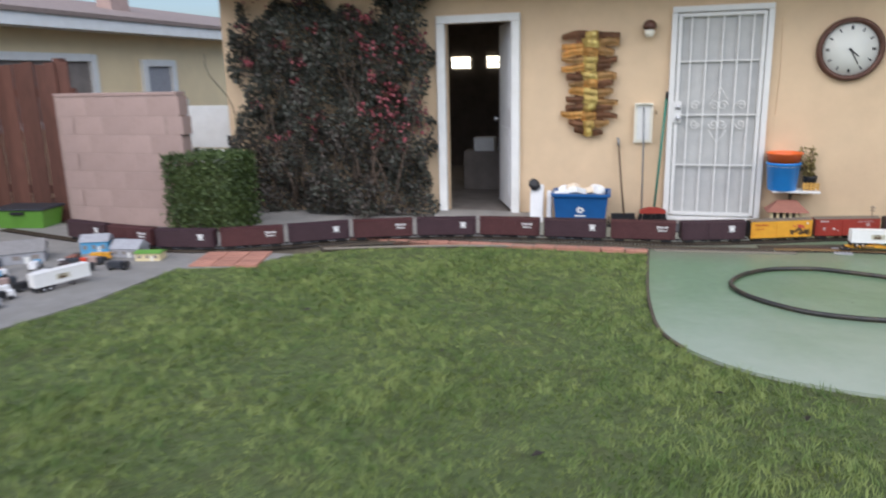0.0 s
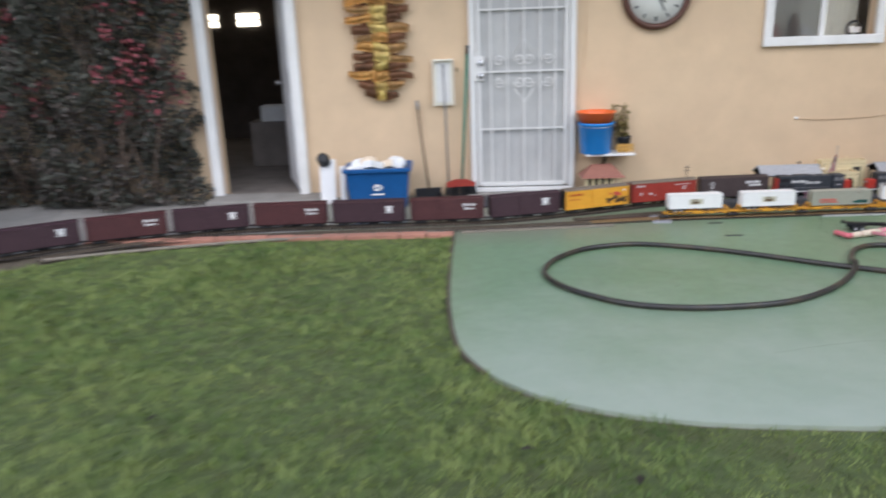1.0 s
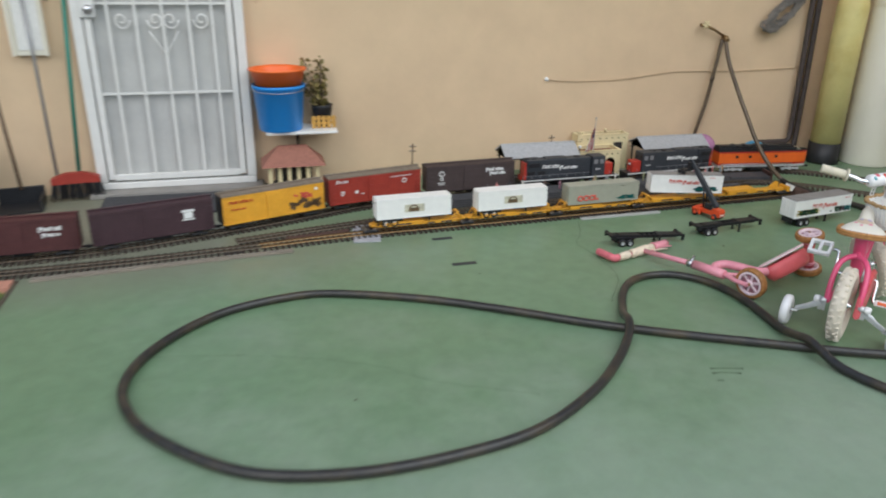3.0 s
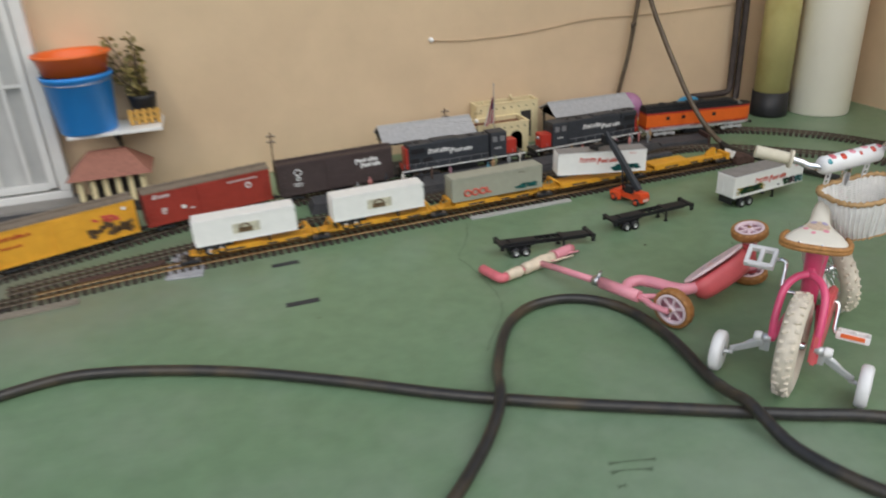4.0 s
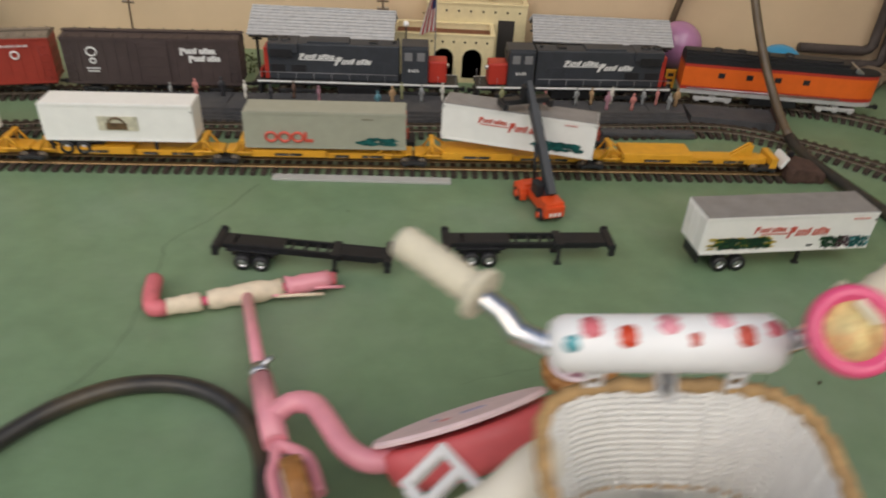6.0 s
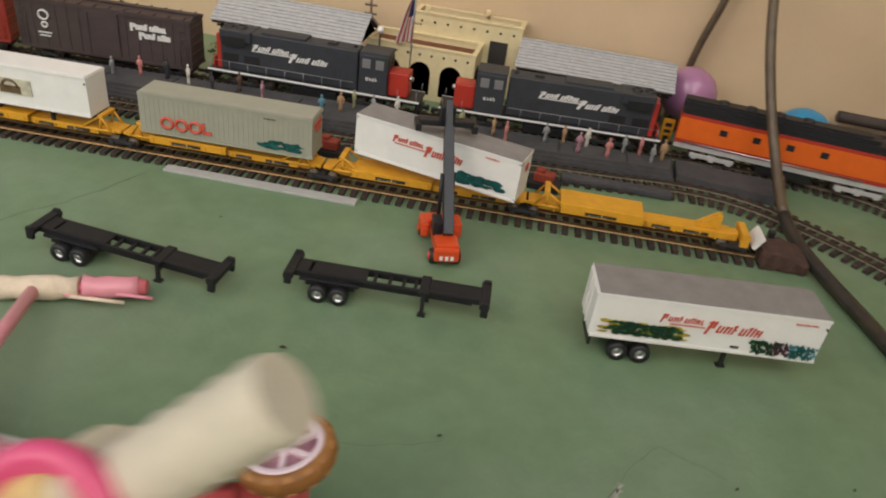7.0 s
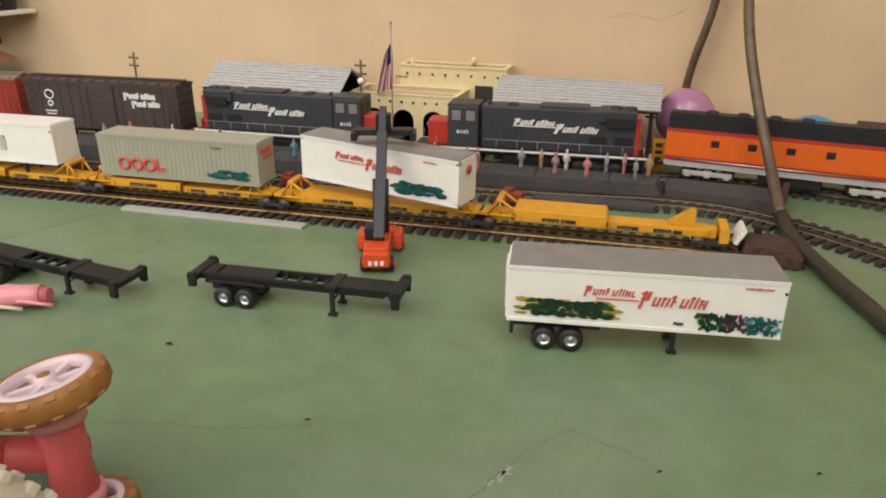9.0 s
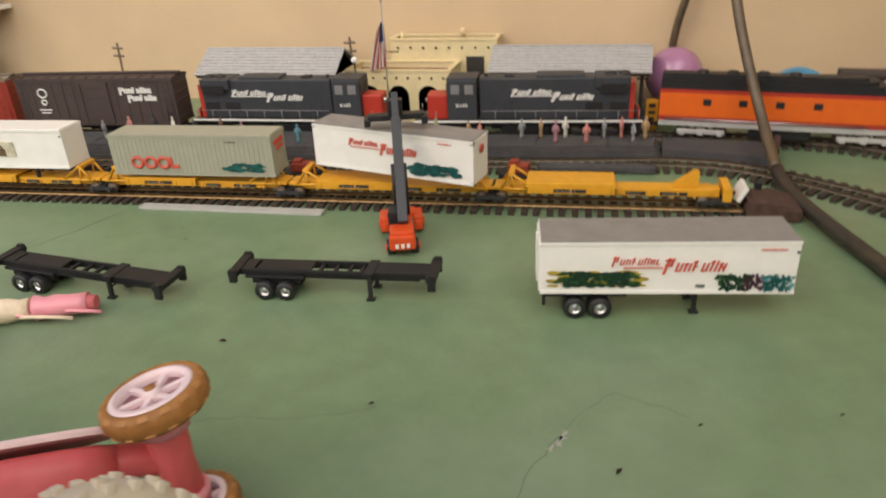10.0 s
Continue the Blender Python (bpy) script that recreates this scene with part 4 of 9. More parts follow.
def boxcar(m, mat, roof_mat, label, marks=0, L=0.565):
    W, z0, z1 = 0.098, 0.058, 0.205
    ob = thing("boxcar", m, label, "model train", "boxcars of the goods train")
    bm = B(((0, 0, (z0 + z1) / 2), (L, W, z1 - z0)), bevel=0.002)
    for i in range(15):
        x = -L / 2 + 0.018 + i * (L - 0.036) / 14
        if abs(x) > 0.06:
            for s in (-1, 1):
                box(bm, (x, s * (W / 2 + 0.0008), (z0 + z1) / 2), (0.0030, 0.0018, z1 - z0 - 0.008))
    for sx in (-1, 1):
        for k in range(5):
            box(bm, (sx * (L / 2 + 0.001), 0, z0 + 0.02 + k * 0.027), (0.003, W - 0.012, 0.006))
    for s in (-1, 1):
        box(bm, (0, s * (W / 2 + 0.001), z0 + 0.002), (L, 0.004, 0.008))
        box(bm, (0, s * (W / 2 + 0.001), z1 - 0.003), (L, 0.004, 0.006))
    part("body", bm, mat, ob)
    bm = bmesh.new()
    slab(bm, [(-L / 2 - 0.003, -W / 2 - 0.003), (L / 2 + 0.003, -W / 2 - 0.003), (L / 2 + 0.003, W / 2 + 0.003), (-L / 2 - 0.003, W / 2 + 0.003)], z1 + 0.0005, z1 + 0.004)
    for s in (-1, 1):
        box(bm, (0, s * W / 4, z1 + 0.0075), (L, W / 2, 0.004), rot("X", -s * 7))
    for i in range(12):
        box(bm, (-L / 2 + 0.02 + i * (L - 0.04) / 11, 0, z1 + 0.0090), (0.003, W, 0.0035))
    part("roof", bm, roof_mat, ob)
    part("roof_walk", B(((0, 0, z1 + 0.016), (L + 0.01, 0.018, 0.004))), roof_mat, ob)
    for s in (-1, 1):
        bm = B(((0, s * (W / 2 + 0.003), (z0 + z1) / 2), (0.105, 0.004, z1 - z0 - 0.01)), bevel=0.001)
        for k in range(4):
            box(bm, (0, s * (W / 2 + 0.0052), z0 + 0.025 + k * 0.033), (0.095, 0.002, 0.004))
        box(bm, (-0.045, s * (W / 2 + 0.006), (z0 + z1) / 2), (0.004, 0.004, z1 - z0 - 0.02))
        part("door", bm, mat, ob)
        ym = s * (W / 2 + 0.0032)
        if marks == 1:
            script(ob, (0.092 if s < 0 else -0.092), 0.163, ym, 8, 0.125, 0.0155, MARK_WHITE, 0.0, 1.25, bold=0.42)
            script(ob, (0.118 if s < 0 else -0.118), 0.138, ym, 7, 0.105, 0.0155, MARK_WHITE, 0.0, 1.25, bold=0.42)
            bm = bmesh.new()
            for q in (0.02, 0.0):
                tube(bm, [((-0.19 if s < 0 else 0.19) + (0.016 if q else 0.009) * math.cos(a * math.tau / 16), ym, 0.165 - (0 if q else 0.03) + (0.014 if q else 0.008) * math.sin(a * math.tau / 16)) for a in range(16)], 0.0028, 5, closed=True)
            part("emblem", bm, MARK_WHITE, ob)
            lettering(ob, (-0.215 if s < 0 else 0.215), 0.108, ym, [(0, 0.045, 0.004, 0), (0.004, 0.036, 0.004, 0.010)], MARK_WHITE, 0.0)
        elif marks == 2:
            lettering(ob, (-0.245 if s < 0 else 0.245), 0.178, ym, word(5, 0.011, 0.013), MARK_WHITE, 0.5)
            lettering(ob, (0.085 if s < 0 else -0.085), 0.178, ym, word(16, 0.0068, 0.0065, 1.0), MARK_WHITE, 0.0)
            lettering(ob, (-0.215 if s < 0 else 0.215), 0.125, ym, [(0, 0.022, 0.005, 0), (0, 0.022, 0.005, 0.010), (0, 0.016, 0.005, 0.02), (0.085, 0.018, 0.016, 0.015), (0.12, 0.02, 0.004, 0.022)], MARK_WHITE, 0.0)
            bm = bmesh.new()
            tube(bm, [((0.175 if s < 0 else -0.175) + 0.012 * math.cos(a * math.tau / 16), ym, 0.152 + 0.012 * math.sin(a * math.tau / 16)) for a in range(16)], 0.003, 5, closed=True)
            part("emblem", bm, MARK_WHITE, ob)
        elif marks == 3:
            sx = 1 if s < 0 else -1
            bm = bmesh.new()
            for k in range(22):
                a = random.random()
                box(bm, (sx * (0.09 + 0.16 * a), ym, 0.085 + 0.045 * random.random() * (1 - 0.6 * abs(a - 0.45))), (0.03, 0.0012, 0.018), rot("Y", random.uniform(-40, 40)))
            part("picture", bm, MARK_BROWN, ob, "printed brown and red picture")["kind"] = "stuff"
            bm = bmesh.new()
            for k in range(10):
                box(bm, (sx * (0.10 + 0.10 * random.random()), ym * 1.006, 0.135 + 0.03 * random.random()), (0.026, 0.0012, 0.010), rot("Y", random.uniform(-30, 30)))
            part("picture", bm, MARK_RED, ob)["kind"] = "stuff"
            script(ob, -sx * 0.25 if s < 0 else 0.25, 0.165, ym, 9, 0.13, 0.013, SCARLET, 0.1, 1.2)
            script(ob, -sx * 0.24 if s < 0 else 0.24, 0.13, ym, 6, 0.08, 0.008, SCARLET, 0.1, 1.2)
            part("placard", B(((sx * 0.235, ym, 0.178), (0.016, 0.0012, 0.014))), MARK_WHITE, ob)
        elif marks == 4:
            sx = 1 if s < 0 else -1
            lettering(ob, sx * 0.13, 0.15, ym, [(0, 0.06, 0.012, -0.012), (0.008, 0.044, 0.03, 0.02), (0.0, 0.06, 0.006, 0.03)], MARK_WHITE, 0.0)
        elif marks == 5:
            sx = 1 if s < 0 else -1
            script(ob, sx * 0.12, 0.155, ym, 6, 0.10, 0.016, MARK_WHITE, 0.0, 1.3, bold=0.4)
            script(ob, sx * 0.13, 0.127, ym, 5, 0.08, 0.014, MARK_WHITE, 0.0, 1.3, bold=0.4)
        for sx2 in (-1, 1):
            bm = bmesh.new()
            for k in range(5):
                tube(bm, [(sx2 * (L / 2 - 0.035), s * (W / 2 + 0.004), z0 + 0.015 + k * 0.026), (sx2 * (L / 2 - 0.008), s * (W / 2 + 0.004), z0 + 0.015 + k * 0.026)], 0.0012, 4)
            for e in (0.034, 0.009):
                tube(bm, [(sx2 * (L / 2 - e), s * (W / 2 + 0.004), z0 + 0.008), (sx2 * (L / 2 - e), s * (W / 2 + 0.004), z0 + 0.126)], 0.0011, 4)
            part("ladder", bm, mat, ob)
    # black ends put the car end's shadow and rust into the colour
    if marks == 3:
        for sx in (-1, 1):
            bm = B(((sx * (L / 2 + 0.0022), 0, (z0 + z1) / 2), (0.003, W - 0.002, z1 - z0 - 0.002)))
            for k in range(7):
                box(bm, (sx * (L / 2 + 0.0045), 0, z0 + 0.014 + k * 0.020), (0.003, W - 0.012, 0.006), bevel=0.001)
            part("end_panel", bm, BLACK, ob, "ribbed end panel, black for end shade and rust")
    bm = B(((0, 0, 0.05), (L * 0.96, 0.05, 0.018)), ((0.03, 0, 0.036), (0.09, 0.03, 0.014)), ((-0.06, 0.02, 0.036), (0.05, 0.03, 0.018)))
    part("underframe", bm, BLACK, ob)
    for x in (-1, 1):
        bogie(ob, x * (L / 2 - 0.075), 2, 0.0145, 0.072, step=0.058)
        coupler(ob, x * (L / 2), x)
    return ob


def locomotive(m, label, L=0.68):
    """A charcoal road diesel with a scarlet nose; it runs nose first towards +x."""
    W = 0.100
    ob = thing("locomotive", m, label, "model train", "engines of the goods train")
    bm = B(((0, 0, 0.070), (L, W, 0.012)), ((0, 0, 0.062), (L * 0.94, 0.05, 0.02)), bevel=0.001)
    part("frame", bm, BLACK, ob)
    bm = bmesh.new()
    for s in (-1, 1):
        box(bm, (0, s * (W / 2 + 0.001), 0.074), (L, 0.003, 0.0055))
    part("sill_stripe", bm, MARK_WHITE, ob, "white stripe along the sill")
    hw = 0.070
    bm = B(((-0.082, 0, 0.138), (0.44, hw, 0.124)), bevel=0.005)
    box(bm, (-0.25, 0, 0.186), (0.10, hw + 0.022, 0.032), bevel=0.003)
    box(bm, (-0.10, 0, 0.202), (0.14, hw - 0.01, 0.010), bevel=0.002)
    part("hood", bm, GREY_DARK, ob)
    for i in range(8):
        for s in (-1, 1):
            part("door_panel", B(((-0.03 + i * 0.018, s * (hw / 2 + 0.0008), 0.115), (0.014, 0.0018, 0.052)), bevel=0.0005), GREY_DARK, ob)
    for s in (-1, 1):
        for x, w2, z in ((-0.255, 0.075, 0.170), (-0.20, 0.05, 0.115), (-0.27, 0.05, 0.115)):
            part("grille", B(((x, s * (hw / 2 + (0.0116 if z > 0.16 else 0.001)), z), (w2, 0.002, 0.026))), BLACK, ob)
    for x in (-0.245, -0.285):
        bm = bmesh.new()
        lathe(bm, [(0, 0.004), (0.010, 0.004), (0.012, 0.006), (0.016, 0.006), (0.017, 0)], 16, pose(x, 0, 0.202))
        part("fan", bm, BLACK, ob)
    cab_b = B(((0.190, 0, 0.137), (0.090, W - 0.006, 0.122)), bevel=0.004)
    cab = part("cab", cab_b, GREY_DARK, ob)
    part("cab_roof", B(((0.190, 0, 0.2005), (0.092, W - 0.014, 0.007)), bevel=0.003), GREY_DARK, ob)
    for s in (-1, 1):
        for x in (0.168, 0.210):
            part("window", B(((x, s * (W / 2 - 0.0025), 0.170), (0.026, 0.003, 0.028)), bevel=0.001), GREY_POLE, cab, "grey cab window")
        part("window", B(((0.2355, s * 0.026, 0.174), (0.003, 0.03, 0.024)), bevel=0.001), BLACK, cab)
    part("nose", B(((0.267, 0, 0.114), (0.064, 0.066, 0.076)), bevel=0.006), SCARLET, ob, "scarlet low nose")
    part("end_plate", B(((-0.308, 0, 0.130), (0.014, 0.068, 0.106)), ((-0.330, 0, 0.09), (0.006, 0.05, 0.03)), bevel=0.002), SCARLET, ob, "scarlet rear end")
    for x, w in ((0.332, 1), (-0.332, -1)):
        part("pilot", B(((x, 0, 0.052), (0.008, W, 0.046)), ((x + w * 0.006, 0, 0.04), (0.014, W * 0.8, 0.016)), bevel=0.002), BLACK, ob)
        coupler(ob, x, w)
    bm = bmesh.new()
    for s in (-1, 1):
        pts = [(-L / 2 + 0.01 + i * (L - 0.02) / 11, s * (W / 2 - 0.002), 0.0) for i in range(12)]
        for i, p in enumerate(pts):
            if not (0.13 < p[0] < 0.24):
                tube(bm, [(p[0], p[1], 0.074), (p[0], p[1], 0.105)], 0.0011, 4)
        tube(bm, [(pts[0][0], pts[0][1], 0.105), (0.13, pts[0][1], 0.105)], 0.0012, 4)
    part("handrail", bm, GREY_POLE, ob)
    part("fuel_tank", B(((0, 0, 0.042), (0.15, 0.07, 0.03)), bevel=0.006), BLACK, ob)
    bm = bmesh.new()
    lathe(bm, [(0, 0.01), (0.007, 0.01), (0.009, 0)], 12, pose(0.299, 0, 0.128, 0, 90))
    part("headlight", bm, STEEL, ob)
    bm = bmesh.new()
    tube(bm, [(0.12, 0, 0.196), (0.12, 0, 0.208)], 0.006, 8)
    part("horn", bm, BLACK, ob)
    part("exhaust", B(((0.05, 0, 0.201), (0.03, 0.03, 0.010)), bevel=0.003), BLACK, ob)
    for s in (-1, 1):
        sx = 1 if s < 0 else -1
        y = s * (hw / 2 + 0.0022)
        x0 = -0.200 if s < 0 else 0.045
        script(ob, x0, 0.150, y, 8, 0.128, 0.0135, MARK_WHITE, 0.5, 1.35, bold=0.34)
        lettering(ob, x0, 0.1455, y, [(0.0, 0.135, 0.0030, 0)], MARK_WHITE, 0.5)
        script(ob, x0 - s * 0.118, 0.1345, y, 7, 0.125, 0.0150, MARK_WHITE, 0.5, 1.6, bold=0.34)
        lettering(ob, 0.168 if s < 0 else 0.208, 0.118, s * (W / 2 - 0.002), word(4, 0.007, 0.010, 1.0), MARK_WHITE, 0.0, "number_bars")
    for x in (-1, 1):
        bogie(ob, x * 0.205, 3, 0.0175, 0.078, step=0.054)
    return ob


def streamliner(m, label, L=0.66):
    """An orange cab engine with a black rounded roof, scarlet stripe and silver skirt."""
    ob = thing("locomotive", m, label, "model train", "engines of the goods train")
    W = 0.1

    def shell(z0, z1, inset, mat, name, front=L / 2, nose=0.10):
        bm = bmesh.new()
        n = 9
        prof = []
        for i in range(n):
            t = i / (n - 1)
            prof.append((front - nose + nose * math.sin(t * math.pi / 2), (W / 2 - inset) * math.cos(t * math.pi / 2) ** 0.6 if t < 1 else 0.0))
        out = [(-L / 2, -(W / 2 - inset)), (-L / 2, W / 2 - inset)] + prof + [(x, -y) for x, y in prof[-2::-1]]
        slab(bm, out[::-1], z0, z1)
        return part(name, bm, mat, ob)

    shell(0.085, 0.152, 0.0, ORANGE, "side_panel")
    shell(0.152, 0.162, 0.0012, SCARLET, "upper_band")
    shell(0.162, 0.169, 0.004, BLACK, "nose_hood")
    shell(0.169, 0.184, 0.006, BLACK, "roof_edge", L / 2 - 0.085, 0.03)
    shell(0.184, 0.195, 0.016, BLACK, "roof", L / 2 - 0.105, 0.03)
    shell(0.195, 0.201, 0.028, BLACK, "roof", L / 2 - 0.13, 0.03)
    shell(0.072, 0.085, 0.002, SCARLET, "lower_band")
    shell(0.056, 0.072, 0.004, SILVER, "skirt")
    for i in range(4):
        bm = bmesh.new()
        lathe(bm, [(0, 0.006), (0.014, 0.006), (0.017, 0)], 14, pose(-0.22 + i * 0.08, 0, 0.202))
        part("fan", bm, BLACK, ob)
    for s in (-1, 1):
        for i in range(4):
            part("porthole", B(((-0.20 + i * 0.095, s * (W / 2 + 0.0004), 0.128), (0.022, 0.0022, 0.018)), bevel=0.0008), BLACK, ob)
    bm = bmesh.new()
    for s in (-1, 1):
        tube(bm, [(-L / 2 + 0.02, s * (W / 2 + 0.002), 0.078), (L / 2 - 0.12, s * (W / 2 + 0.002), 0.078)], 0.0022, 5)
    part("handrail", bm, STEEL, ob)
    part("windscreen", B(((L / 2 - 0.078, 0, 0.173), (0.030, 0.074, 0.016), rot("Y", 35)), bevel=0.003), STEEL, ob)
    part("fuel_tank", B(((0, 0, 0.042), (0.16, 0.07, 0.034)), bevel=0.005), BLACK, ob)
    for x in (-1, 1):
        bogie(ob, x * 0.21, 3, 0.0175, 0.078, step=0.052, mat=SILVER)
        coupler(ob, x * L / 2, x)
    return ob


olens = arcs(OUTER)


def on_track(s, base):
    """The pose of a car whose middle is s metres along the main track, standing on two wheel sets base metres apart."""
    a, _ = along(OUTER, olens, s - base / 2)
    b, _ = along(OUTER, olens, s + base / 2)
    d, c = b - a, (a + b) / 2
    return Matrix.Translation(c) @ Matrix.Rotation(math.atan2(d.y, d.x), 4, "Z")


S0 = min(range(len(OUTER)), key=lambda i: abs(OUTER[i].x - 3.16))
s = olens[S0]
locomotive(on_track(s + 0.380, 0.40), "charcoal model diesel engine with scarlet nose, rolling past the platform")
locomotive(on_track(s + 1.120, 0.40) @ pose(0, 0, 0, 0, 0, 180), "charcoal model diesel engine coupled nose to nose on the curve")
streamliner(on_track(s + 1.845, 0.40), "orange and black model passenger engine leading the train")
boxcar(on_track(s - 0.295, 0.40), BROWN_CAR, BROWN_CAR, "dark brown model boxcar with white lettering bars", 1)
boxcar(on_track(s - 0.905, 0.40), RED_CAR, CAR_ROOF, "bright red model boxcar with a dusty roof", 2)
boxcar(on_track(s - 1.515, 0.40), YELLOW_CAR, CAR_ROOF, "yellow model boxcar with a printed picture", 3)
c1 = boxcar(on_track(s - 2.125, 0.40), PLUM_CAR, PLUM_CAR, "dark plum model boxcar with a pale emblem", 4)
c2 = boxcar(on_track(s - 2.735, 0.40), OXIDE_CAR, OXIDE_CAR, "dark red model boxcar with pale lettering bars", 5)
for i in range(9):
    copy_thing(c1 if i % 2 == 0 else c2, on_track(s - 3.345 - i * 0.61, 0.40))


# ---- parked spine cars with their loads ----
def spine_y(x):
    return 4.912 + (x - 2.1) * 0.062


SP = Matrix.Translation((2.17, spine_y(2.17), 0)) @ Matrix.Rotation(math.atan(0.062), 4, "Z")


def spine_car(x, label, L=0.535, deck=False):
    ob = thing("spine_car", SP @ Matrix.Translation((x, 0, 0)), label, "model train", "yellow spine cars on the siding")
    h = L / 2
    bm = B(((0, 0, 0.050), (L - 0.05, 0.030, 0.022)), bevel=0.002)
    for i in range(9):
        box(bm, (-h + 0.08 + i * (L - 0.16) / 8, 0, 0.050), (0.005, 0.050, 0.016))
    part("centre_sill", bm, YELLOW, ob)
    for x0, x1, wide, z0, z1 in ((-0.185, 0.02, 0.080, 0.053, 0.070), (0.02, 0.235 if deck else 0.205, 0.046 if deck else 0.060, 0.047, 0.060)):
        cx = (x0 + x1) / 2
        part("deck_plate", B(((cx, 0, z1 - 0.002), (x1 - x0, wide, 0.005)), bevel=0.001), YELLOW, ob)
        for s in (-1, 1):
            part("side_plate", B(((cx, s * (wide / 2 - 0.002), (z0 + z1) / 2 - 0.003), (x1 - x0 - 0.004, 0.004, z1 - z0)), bevel=0.001), YELLOW, ob)
            n = 5 if wide > 0.07 else 4
            for i in range(n):
                part("rib", B(((x0 + 0.012 + i * (x1 - x0 - 0.024) / (n - 1), s * (wide / 2 + 0.001), (z0 + z1) / 2 - 0.003), (0.004, 0.003, z1 - z0 - 0.004))), YELLOW, ob)
    for s in (-1,) if deck else (-1, 1):
        for y in (-0.028, 0.028):
            bm = bmesh.new()
            tube(bm, [(s * (h - 0.105), y, 0.060), (s * (h - 0.055), y, 0.094), (s * (h - 0.030), y, 0.056)], 0.0038, 6)
            tube(bm, [(s * (h - 0.110), y, 0.056), (s * (h - 0.020), y, 0.056)], 0.0036, 6)
            tube(bm, [(s * (h - 0.055), y, 0.092), (s * (h - 0.060), y, 0.056)], 0.0026, 6)
            part("brace", bm, YELLOW, ob)
        part("hitch_beam", B(((s * (h - 0.055), 0, 0.092), (0.014, 0.062, 0.008)), bevel=0.002), YELLOW, ob)
        part("end_platform", B(((s * (h - 0.028), 0, 0.056), (0.044, 0.050, 0.008)), bevel=0.002), YELLOW, ob)
    for sy in (-1, 1):
        for px, w, yy, z in ((-0.085, 0.075, 0.0415, 0.0585), (0.065, 0.045, 0.0245 if deck else 0.0315, 0.0505), (0.15, 0.06, 0.0245 if deck else 0.0315, 0.0505)):
            part("plaque", B(((px, sy * yy, z), (w, 0.0015, 0.0075))), MARK_BLACK, ob)
            lettering(ob, px + (-w * 0.42 if sy < 0 else w * 0.42), z - 0.0025, sy * (yy + 0.001), word(5, w * 0.10, 0.0032, 1.0), TRAILER_ROOF, 0.0)
    if deck:
        part("load_block", B(((-0.085, 0, 0.0725), (0.205, 0.080, 0.011)), bevel=0.003), YELLOW, ob)
        for y in (-0.006, 0.008):
            bm = bmesh.new()
            slab_pts = [(0.145, 0.062), (0.195, 0.098), (0.205, 0.098), (0.205, 0.062)]
            a = [bm.verts.new((px, y - 0.004, pz)) for px, pz in slab_pts]
            c = [bm.verts.new((px, y + 0.004, pz)) for px, pz in slab_pts]
            bm.faces.new(a)
            bm.faces.new(c[::-1])
            for i in range(4):
                bm.faces.new((a[i], a[(i + 1) % 4], c[(i + 1) % 4], c[i]))
            part("hitch_stand", bm, YELLOW, ob)
        part("end_sill", B(((h - 0.012, 0, 0.057), (0.018, 0.070, 0.026)), bevel=0.002), YELLOW, ob)
        for y in (-0.036, 0.036):
            part("ladder", B(((h - 0.012, y, 0.052), (0.020, 0.004, 0.036)), bevel=0.001), YELLOW, ob)
    bogie(ob, -(h - 0.005), 2, 0.0135, 0.070, step=0.05)
    return ob


for i in range(4):
    spine_car(0.265 + i * 0.529, "yellow articulated spine car carrying a box")
ob = spine_car(2.376, "yellow articulated spine car, empty, with raised hitch", 0.555, True)
bogie(ob, 0.242, 2, 0.0135, 0.070, step=0.05)
coupler(ob, 0.276, 1)


def landing(parent, x, z, h, mat):
    bm = bmesh.new()
    for y in (-0.026, 0.026):
        box(bm, (x, y, z - h / 2), (0.008, 0.007, h), bevel=0.001)
        box(bm, (x, y, z - h + 0.002), (0.016, 0.012, 0.004))
    tube(bm, [(x, -0.026, z - h * 0.45), (x, 0.026, z - h * 0.45)], 0.002, 5)
    part("landing_leg", bm, mat, parent)


def axle_pair(parent, x, r, wide, z=None):
    z = r if z is None else z
    for dx in (-r * 1.08, r * 1.08):
        for s in (-1, 1):
            bm = bmesh.new()
            lathe(bm, [(r * 0.55, -0.011), (r * 0.92, -0.011), (r, -0.007), (r, 0.007), (r * 0.92, 0.011), (r * 0.55, 0.011)], 18, pose(x + dx, s * (wide / 2 - 0.011), z, 90))
            w = part("wheel", bm, BLACK, parent)
            bm = bmesh.new()
            lathe(bm, [(0, 0.006), (r * 0.22, 0.008), (r * 0.3, 0.003), (r * 0.5, 0.006), (r * 0.58, 0.0095), (r * 0.58, -0.009), (0, -0.009)], 14, pose(x + dx, s * (wide / 2 - 0.011), z, 90 if s < 0 else -90))
            part("hub", bm, STEEL, w, "silver wheel hub")


